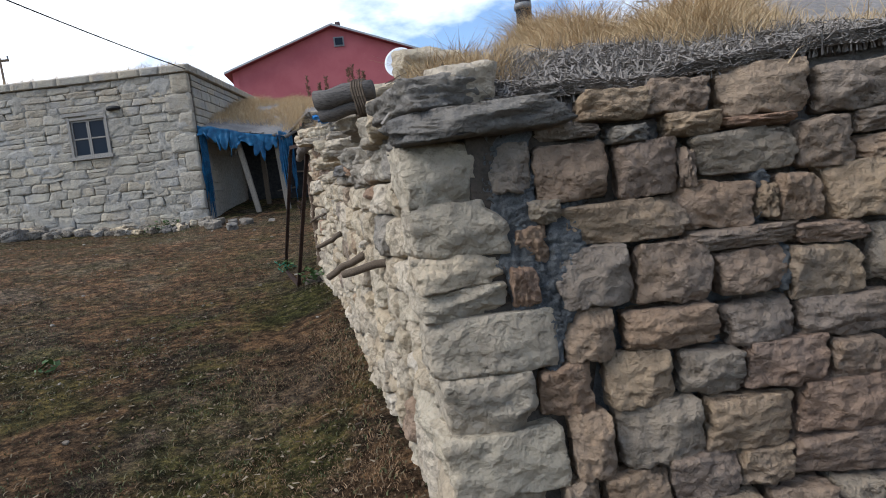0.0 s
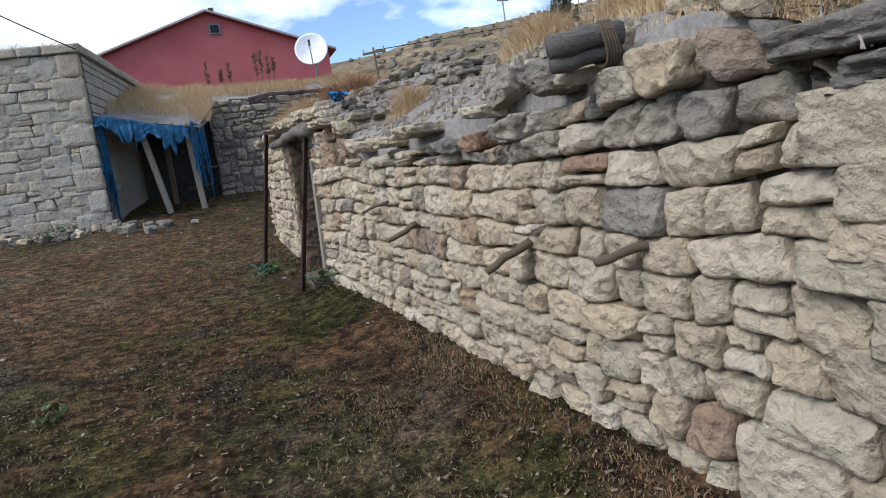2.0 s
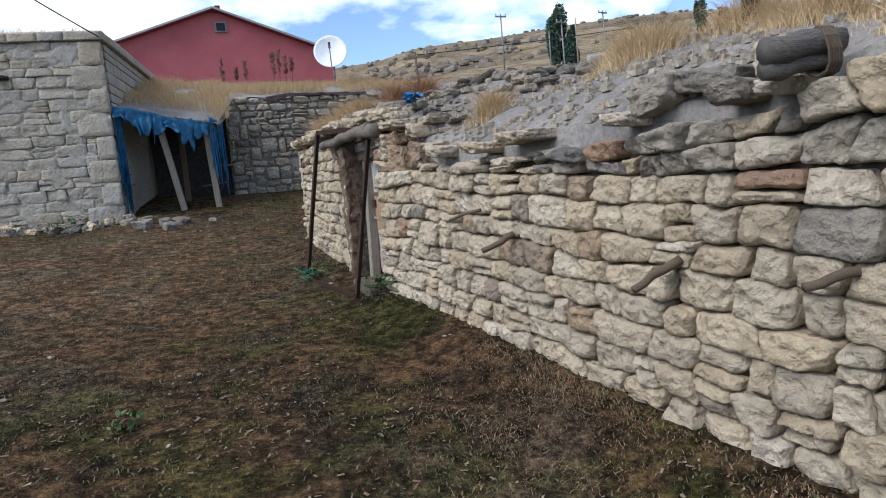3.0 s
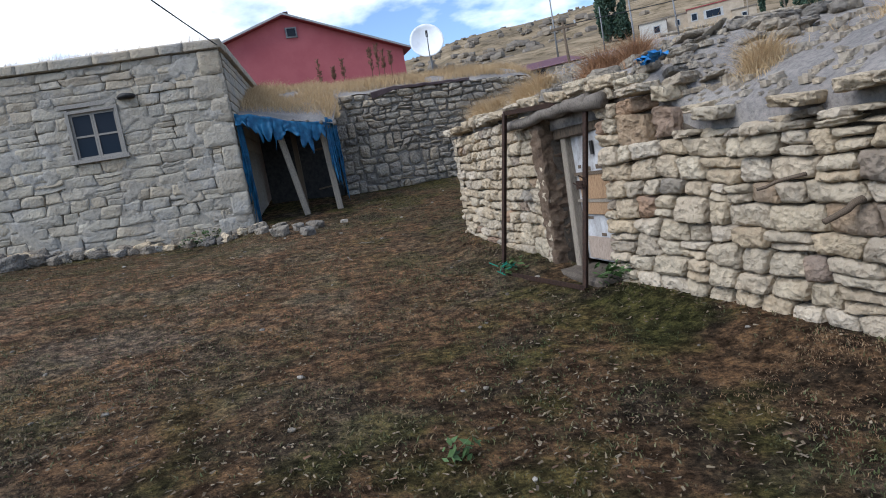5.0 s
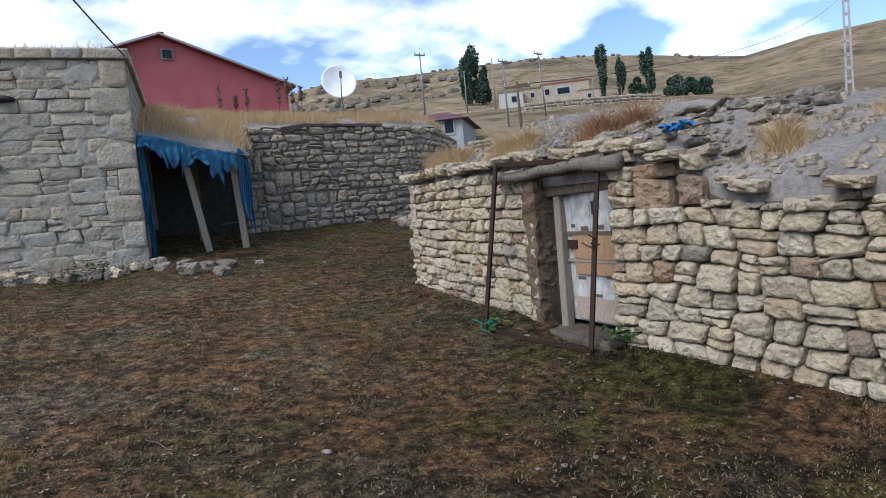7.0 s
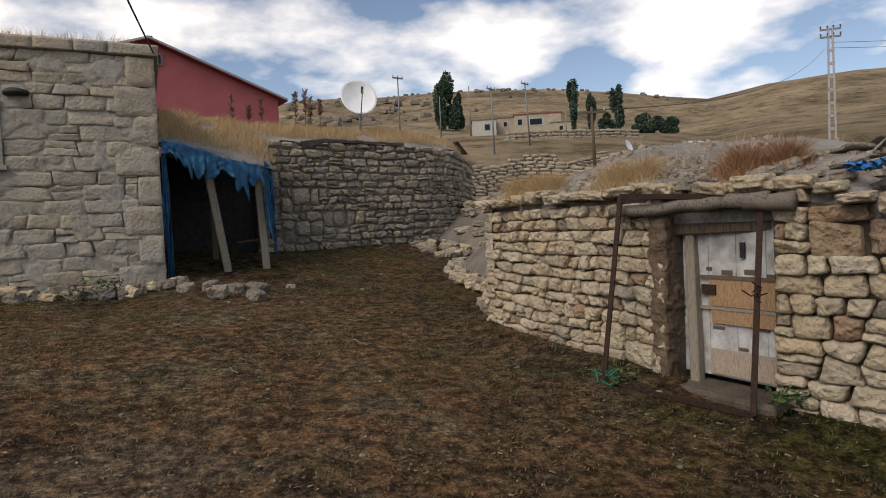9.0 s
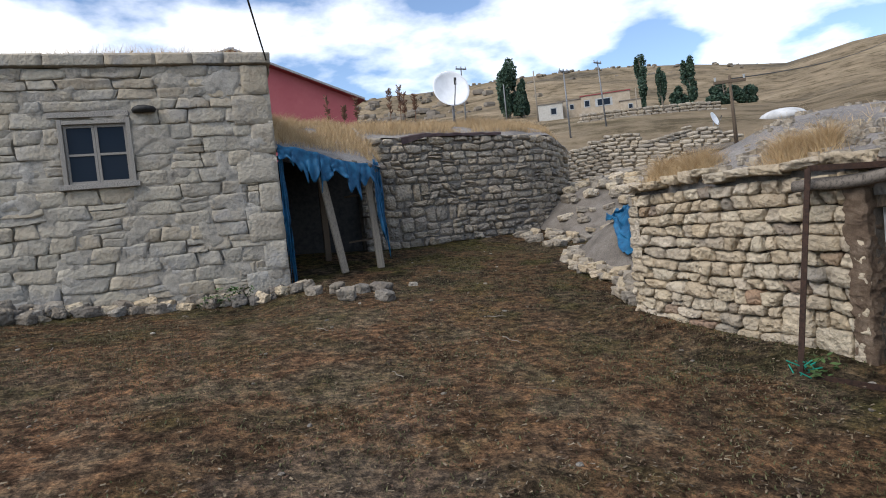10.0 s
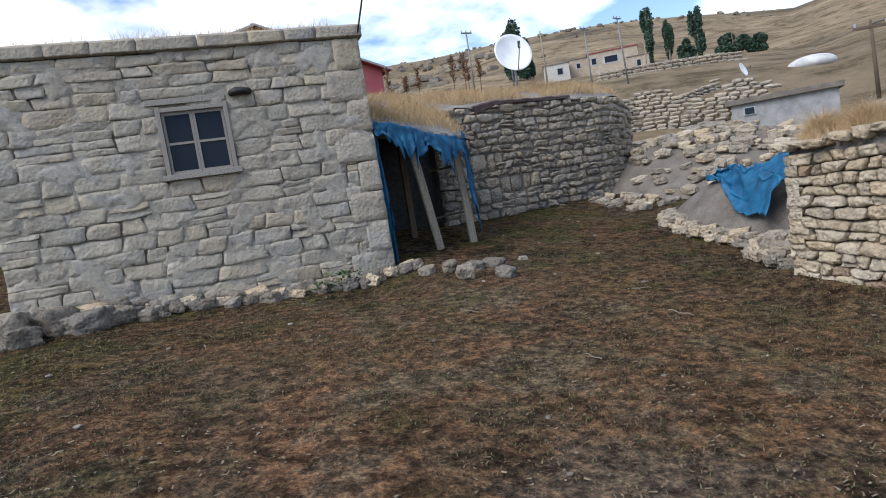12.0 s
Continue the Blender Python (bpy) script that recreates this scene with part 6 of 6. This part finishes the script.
for k, (x, y, n, r) in enumerate(((-6.0, 13.45, 130, 0.24), (-6.35, 13.4, 60, 0.15), (-1.5, 6.72, 70, 0.16), (-2.05, 7.8, 46, 0.14), (-3.2, 4.7, 22, 0.09))):
    weed((x, y, ground_z(x, y)), n, r, k)
# tall dead stalks on the terrace by the dish
for k, (x, y) in enumerate(((-2.15, 17.6), (-2.0, 17.8), (-1.85, 17.5), (-2.3, 17.9), (-3.0, 18.2), (-3.25, 18.4), (-3.6, 18.5))):
    st = thing("dead_stalk", (x, y, 4.3), "tall reddish-brown dead dock stalk on the terrace", "dead plant", "dead stalks")
    bm = bmesh.new(); rod(bm, (x, y, 4.2), (x + 0.05, y, 5.25 - (k % 3) * 0.12), 0.012, 0.005, 5)
    g2 = random.Random(k)
    for i in range(60):
        z = g2.uniform(4.65, 5.2 - (k % 3) * 0.12)
        c = Vector((x + 0.03, y, z))
        e = c + Vector((g2.uniform(-0.07, 0.07), g2.uniform(-0.07, 0.07), g2.uniform(0.01, 0.09)))
        rod(bm, c, e, 0.006, 0.012, 4)
    part("stem", bm, m_dead, st)

# ---- far things ----
def gz(x, y):
    return ground_z(x, y)


FAR = 1.95


def out_there(x, y):
    """A place of the village on the far slope."""
    return -5.5 + (x + 5.5) * FAR, 4.0 + (y - 4.0) * FAR


def far_wall(pts, h, seed, w=(0.3, 0.7), rh=0.2):
    """A tumbled dry-stone wall in the distance, as one thing."""
    g2 = random.Random(seed)
    v, f = [], []
    for p, q in zip(pts, pts[1:]):
        p, q = Vector(p), Vector(q)
        ln = (q - p).length; t = (q - p) / ln; nn = Vector((t.y, -t.x, 0))
        k = 0
        while k * rh < h:
            u = g2.uniform(0, 0.3)
            while u < ln:
                ww = g2.uniform(*w)
                c = p + t * (u + ww / 2)
                if k * rh < h * (0.8 + 0.35 * noise.noise(Vector((c.x * 0.4, c.y * 0.4, seed)))):
                    cz = gz(c.x, c.y) - 0.15 + k * rh + rh / 2
                    me = g2.choice(grey_set2)
                    m = frame_matrix((c.x, c.y, cz), (t.x, t.y, 0), nn, ww, 0.5, rh * g2.uniform(0.85, 1.05), g2.uniform(-0.12, 0.12))
                    o = len(v)
                    v.extend(m @ vv.co for vv in me.vertices); f.extend(tuple(o + i for i in qq.vertices) for qq in me.polygons)
                u += ww
            k += 1
    e = thing("field_wall", (pts[0][0], pts[0][1], gz(*pts[0])), "tumbled grey dry-stone wall on the slope", "stone wall")
    tagged(link("stones", v, f, m_rubble, e, smooth=False), kind="stuff")


grey_set2 = [stone_mesh("stone", 400 + i, m_rubble, 2, 4.0, 0.12, 0.06) for i in range(6)]
far_wall([(9.0, 34.5), (14.2, 34.0), (16.0, 32.0), (17.8, 28.8)], 2.6, 1, (0.3, 0.8), 0.2)
far_wall([(2.4, 19.2), (4.2, 20.6), (7.5, 21.0)], 1.1, 2, (0.25, 0.5), 0.15)
far_wall([(13.5, 35.5), (22, 36.5)], 0.8, 3)
far_wall([(24.0, 52.0), (38.0, 50.0)], 0.9, 4, (0.5, 1.0), 0.3)
far_wall([(6.5, 24.5), (9.5, 25.0)], 0.7, 5)


def cottage(x, y, wx, wy, h, turn, wall, roof, label, wins, rise=0.7, flatroof=False):
    z = gz(x, y) - 0.6
    e = thing("cottage", (x, y, z), label, "house", "village houses")
    m = pose(x, y, z, 0, 0, turn)
    b2 = bmesh.new(); box(b2, m @ Matrix.Translation((0, 0, (h + 0.6) / 2)), wx, wy, h + 0.6); part("wall", b2, wall, e)
    if flatroof:
        b2 = bmesh.new(); box(b2, m @ Matrix.Translation((0, 0, h + 0.7)), wx + 0.4, wy + 0.4, 0.22); part("roof", b2, roof, e)
    else:
        b2 = bmesh.new()
        pts = [(-wx / 2 - 0.4, -wy / 2 - 0.4, h + 0.6), (wx / 2 + 0.4, -wy / 2 - 0.4, h + 0.6), (wx / 2 + 0.4, wy / 2 + 0.4, h + 0.6), (-wx / 2 - 0.4, wy / 2 + 0.4, h + 0.6), (-wx / 4, 0, h + 0.6 + rise), (wx / 4, 0, h + 0.6 + rise)]
        vs = [b2.verts.new(m @ Vector(p)) for p in pts]
        for q in ((0, 1, 5, 4), (1, 2, 5), (2, 3, 4, 5), (3, 0, 4), (3, 2, 1, 0)):
            b2.faces.new([vs[i] for i in q])
        part("roof", b2, roof, e)
    for (a, zz, ww, hh) in wins:
        b2 = bmesh.new(); box(b2, m @ Matrix.Translation((a, -wy / 2 - 0.02, zz + 0.6)), ww, 0.08, hh)
        wf = part("window", b2, m_greywall, e)
        b2 = bmesh.new(); box(b2, m @ Matrix.Translation((a, -wy / 2 - 0.06, zz + 0.6)), ww * 0.72, 0.05, hh * 0.75); part("pane", b2, m_glass, wf)


cottage(10.2, 40.8, 6.0, 6.0, 1.6, -33, m_greywall, m_darkroof, "grey plastered cottage with a dark red hipped roof", [(-1.2, 1.2, 0.7, 1.0), (0.6, 1.2, 0.7, 1.0), (2.2, 1.2, 0.7, 1.0)], 0.9)
cottage(*out_there(43.5, 75.0), 12.0, 9.0, 4.9, -33, m_creamwall, m_redroof, "cream plastered cottage with red roof edge on the slope", [(-0.4, 2.9, 4.2, 2.0), (-4.5, 3.0, 1.5, 1.9)], 0.8, True)
cottage(*out_there(45.3, 72.2), 5.0, 4.8, 3.2, -33, m_creamwall, m_gravel, "low cream annex beside the cottage", [(0, 1.5, 1.2, 1.9)], 0.6, True)
cottage(*out_there(36.6, 77.5), 6.2, 5.8, 3.6, -28, m_whitewall, m_gravel, "ruined whitewashed hut with flat roof", [(0.8, 1.7, 1.7, 1.9)], 0.6, True)
cottage(*out_there(40.0, 78.0), 6.2, 5.8, 4.0, -30, m_creamwall, m_gravel, "ruined stone hut with flat roof", [(0.4, 2.3, 1.2, 1.5)], 0.6, True)
# block shed behind the alley
cottage(16.4, 26.6, 4.0, 3.0, 4.1 - gz(16.4, 26.6), -46, m_block, m_gravel, "low grey concrete-block shed with a small white window", [(-1.3, 3.75 - gz(16.4, 26.6), 0.5, 0.35)], 0.2, True)
# white rounded store roof
bm = bmesh.new()
bmesh.ops.create_uvsphere(bm, u_segments=28, v_segments=12, radius=1, matrix=Matrix.Translation((31.0, 37.2, gz(31.0, 37.2))) @ Matrix.Rotation(-0.7, 4, "Z") @ Matrix.Diagonal((1.5, 1.8, 0.62, 1)))
tent = thing("white_tent", (31.0, 37.2, gz(31.0, 37.2)), "white rounded sheeted stack on the slope", "tent"); part("cover", bm, plain_material("white_sheeting", (0.36, 0.355, 0.345), (0.55, 0.545, 0.535), 0.7, 0, 1.2, 0.4), tent, "", True)
# second dish lying in the distance
d2 = copy_thing(dish, pose(24.2, 36.3, gz(24.2, 36.3) - 0.1, 0, 0, 30))
d2["label"] = "white satellite dish tilted on a low post on the slope"


def pole(x, y, h, r, arms, mat, label, lean=0.0, base=None):
    z = gz(x, y) - 0.2 if base is None else base
    e = thing("utility_pole", (x, y, z), label, "utility pole", "utility poles")
    top = Vector((x + lean, y, z + h))
    b2 = bmesh.new(); rod(b2, (x, y, z), top, r * 0.7, r * 0.45, 8); part("shaft", b2, mat, e, "", True)
    for k, (dz, ln, turn) in enumerate(arms):
        a = Vector((math.cos(radians(turn)), math.sin(radians(turn)), 0)) * ln / 2
        c = top - Vector((0, 0, dz))
        b2 = bmesh.new(); bar(b2, c - a, c + a, r * 0.9, r * 0.9); part("crossarm", b2, mat, e)
        for s in (-0.9, 0.0, 0.9):
            b2 = bmesh.new(); rod(b2, c + a * s, c + a * s + Vector((0, 0, r * 1.8)), r * 0.3, r * 0.4, 6); part("insulator", b2, m_greywall, e)
    return e


pole(*out_there(23.3, 56.8), 9.6, 0.24, [], m_wood, "slim wooden utility pole on the slope", -0.1)
pole(17.6, 42.8, 5.0, 0.10, [(0.15, 0.9, 20)], m_steel, "grey lattice utility pole on the slope", -0.1)
pole(22.5, 45.5, 5.2, 0.10, [(0.15, 0.9, 20)], m_steel, "grey lattice utility pole on the slope", -0.3)
pole(*out_there(16.7, 58.6), 12.0, 0.26, [(0.4, 2.2, 10)], m_steel, "grey utility pole with a crossarm", 0)
pole(-0.18, 10.27, 0.9, 0.035, [(0.07, 0.36, -30)], m_darkwood, "short dark wooden post with a crossarm on the barn roof", -0.03, 2.62)
pole(*out_there(26.5, 70.0), 9.6, 0.24, [], m_steel, "grey utility pole on the slope")
pole(*out_there(37.0, 60.0), 5.8, 0.2, [], m_wood, "wooden post on the slope")
pole(-17.5, 26.5, 7.2, 0.10, [(0.3, 0.7, 10)], m_darkwood, "wooden utility pole behind the house", -0.2)
# large concrete lattice pole
lp = thing("lattice_pole", (28.4, 25.2, gz(28.4, 25.2)), "tall pale concrete lattice utility pole with short crossarms", "utility pole", "utility poles")
LPZ, LPT = gz(28.4, 25.2) - 0.3, 11.9
for s in (-1, 1):
    bm = bmesh.new(); bar(bm, (28.4 + s * 0.12, 25.2 - s * 0.12, LPZ), (28.4 + s * 0.07, 25.2 - s * 0.07, LPT), 0.07, 0.09); part("leg", bm, m_trimgrey, lp)
k = 0
z = LPZ + 0.5
while z < LPT - 0.2:
    bm = bmesh.new(); bar(bm, (28.4 - 0.12, 25.2 + 0.12, z), (28.4 + 0.12, 25.2 - 0.12, z), 0.07, 0.16); part("rung", bm, m_trimgrey, lp)
    z += 0.7
for dz in (0.1, 0.5):
    bm = bmesh.new(); bar(bm, (28.4 - 0.35, 25.2 + 0.35, LPT - dz), (28.4 + 0.35, 25.2 - 0.35, LPT - dz), 0.07, 0.09); part("crossarm", bm, m_steel, lp)
    for s in (-1, -0.3, 0.3, 1):
        bm = bmesh.new(); rod(bm, (28.4 + 0.33 * s, 25.2 - 0.33 * s, LPT - dz), (28.4 + 0.33 * s, 25.2 - 0.33 * s, LPT - dz + 0.2), 0.035, 0.05, 6); part("insulator", bm, m_darkwood, lp)


def cable(name, a, b, sag, r, label):
    a, b = Vector(a), Vector(b)
    pts = [a.lerp(b, i / 24) - Vector((0, 0, sag * 4 * (i / 24) * (1 - i / 24))) for i in range(25)]
    bm = bmesh.new()
    t = (b - a).normalized()
    sx = t.cross(Vector((0, 0, 1))).normalized()
    sy = sx.cross(t)
    rings = [[bm.verts.new(p + (sx * math.cos(k * math.tau / 5) + sy * math.sin(k * math.tau / 5)) * r) for k in range(5)] for p in pts]
    for p, q in zip(rings, rings[1:]):
        for k in range(5):
            bm.faces.new((p[k], p[(k + 1) % 5], q[(k + 1) % 5], q[k]))
    e = thing("cable", a, label, "cable", "overhead cables")
    part("wire", bm, m_black, e)


cable("cable", (-5.19, 13.9, 4.72), (-7.4, -1.0, 6.0), 0.25, 0.012, "black service cable running to the house corner")
cable("cable", (28.4, 25.2, 11.1), (60, 10, 13.5), 0.8, 0.012, "thin overhead power cable")
cable("cable", (28.4, 25.2, 10.8), (60, 9, 12.8), 0.8, 0.012, "thin overhead power cable")
cable("cable", (28.2, 25.4, 10.8), (-0.18, 10.27, 3.48), 0.7, 0.007, "thin overhead power cable")


def poplar(x, y, h, w, seed, label="slender dark green poplar on the slope", name="poplar_tree", flat=False):
    g2 = random.Random(seed)
    z = gz(x, y) - 0.2
    e = thing(name, (x, y, z), label, "tree" if not flat else "bush", "poplars")
    bm = bmesh.new(); rod(bm, (x, y, z), (x, y, z + h * 0.8), 0.32, 0.08, 7, 0.15, 6, seed)
    for i in range(10):
        zz = z + h * (0.15 + 0.06 * i); a = g2.uniform(0, math.tau)
        rod(bm, (x, y, zz), (x + math.cos(a) * w * 0.3, y + math.sin(a) * w * 0.3, zz + h * 0.18), 0.07, 0.02, 5)
    part("trunk", bm, m_bark, e)
    v, f = [], []
    n = int(2400 * w / 3)
    lobes = [(g2.uniform(-0.25, 0.25) * w, g2.uniform(-0.25, 0.25) * w, g2.uniform(0.12, 0.75), g2.uniform(0.22, 0.42)) for _ in range(9)]
    for i in range(n):
        lx, ly, lz, lr = g2.choice(lobes)
        a, c = g2.uniform(0, math.tau), g2.uniform(-1, 1)
        rr = lr * g2.uniform(0.55, 1.05)
        px = x + lx + math.cos(a) * rr * w * 0.55 * math.sqrt(1 - c * c)
        py = y + ly + math.sin(a) * rr * w * 0.55 * math.sqrt(1 - c * c)
        pz = z + h * (lz + c * rr * 0.62)
        pz = min(max(pz, z + h * 0.04), z + h)
        s = g2.uniform(0.22, 0.5)
        d1 = Vector((g2.uniform(-1, 1), g2.uniform(-1, 1), g2.uniform(-1, 1))).normalized() * s
        d3 = d1.cross(Vector((g2.uniform(-1, 1), g2.uniform(-1, 1), g2.uniform(-1, 1)))).normalized() * s * 0.7
        o = len(v); cc = Vector((px, py, pz))
        v += [cc - d1, cc + d3, cc + d1, cc - d3]; f.append((o, o + 1, o + 2, o + 3))
    link("crown", v, f, m_leaf, e)


poplar(*out_there(34.4, 85.0), 16.7, 8.7, 1, "broad dark green poplar clump on the slope")
poplar(*out_there(36.2, 84.0), 12.3, 4.9, 7)
poplar(*out_there(55.8, 83.0), 18.2, 4.8, 2)
poplar(*out_there(57.9, 81.3), 13.7, 4.2, 3)
poplar(*out_there(60.9, 78.7), 15.6, 4.9, 4)
poplar(*out_there(59.5, 79.5), 6.8, 5.7, 8)
poplar(*out_there(64.1, 75.6), 7.6, 10.4, 5, "low dark green bush on the slope", "bush", True)
poplar(*out_there(66.5, 74.0), 5.3, 7.6, 6, "low dark green bush on the slope", "bush", True)
# rocks along the crest
g = random.Random(83)
v, f = [], []
for i in range(100):
    a = radians(g.uniform(2, 48)); d = g.uniform(330, 410)
    x, y = -5.5 + math.sin(a) * d, 4 + math.cos(a) * d
    s = g.uniform(0.5, 2.0); me = g.choice(grey_set2)
    m = pose(x, y, ground_z(x, y) + s * 0.2, 0, 0, g.uniform(0, 180)) @ Matrix.Diagonal((s * 2, s * 1.4, s * 0.8, 1))
    o = len(v); v.extend(m @ q.co for q in me.vertices); f.extend(tuple(o + k for k in q.vertices) for q in me.polygons)
for i in range(110):
    a = radians(g.choice((g.gauss(13, 3.5), g.gauss(20, 4)))); d = g.uniform(220, 345)
    x, y = -5.5 + math.sin(a) * d, 4 + math.cos(a) * d
    s = g.uniform(0.9, 2.8); me = g.choice(grey_set2)
    m = pose(x, y, ground_z(x, y) + s * 0.3, 0, 0, g.uniform(0, 180)) @ Matrix.Diagonal((s * 2.2, s * 1.4, s * 1.0, 1))
    o = len(v); v.extend(m @ q.co for q in me.vertices); f.extend(tuple(o + k for k in q.vertices) for q in me.polygons)
tagged(link("crest_rocks", v, f, m_crest), "weathered rock outcrops along the hill crest", "rocks", kind="stuff")
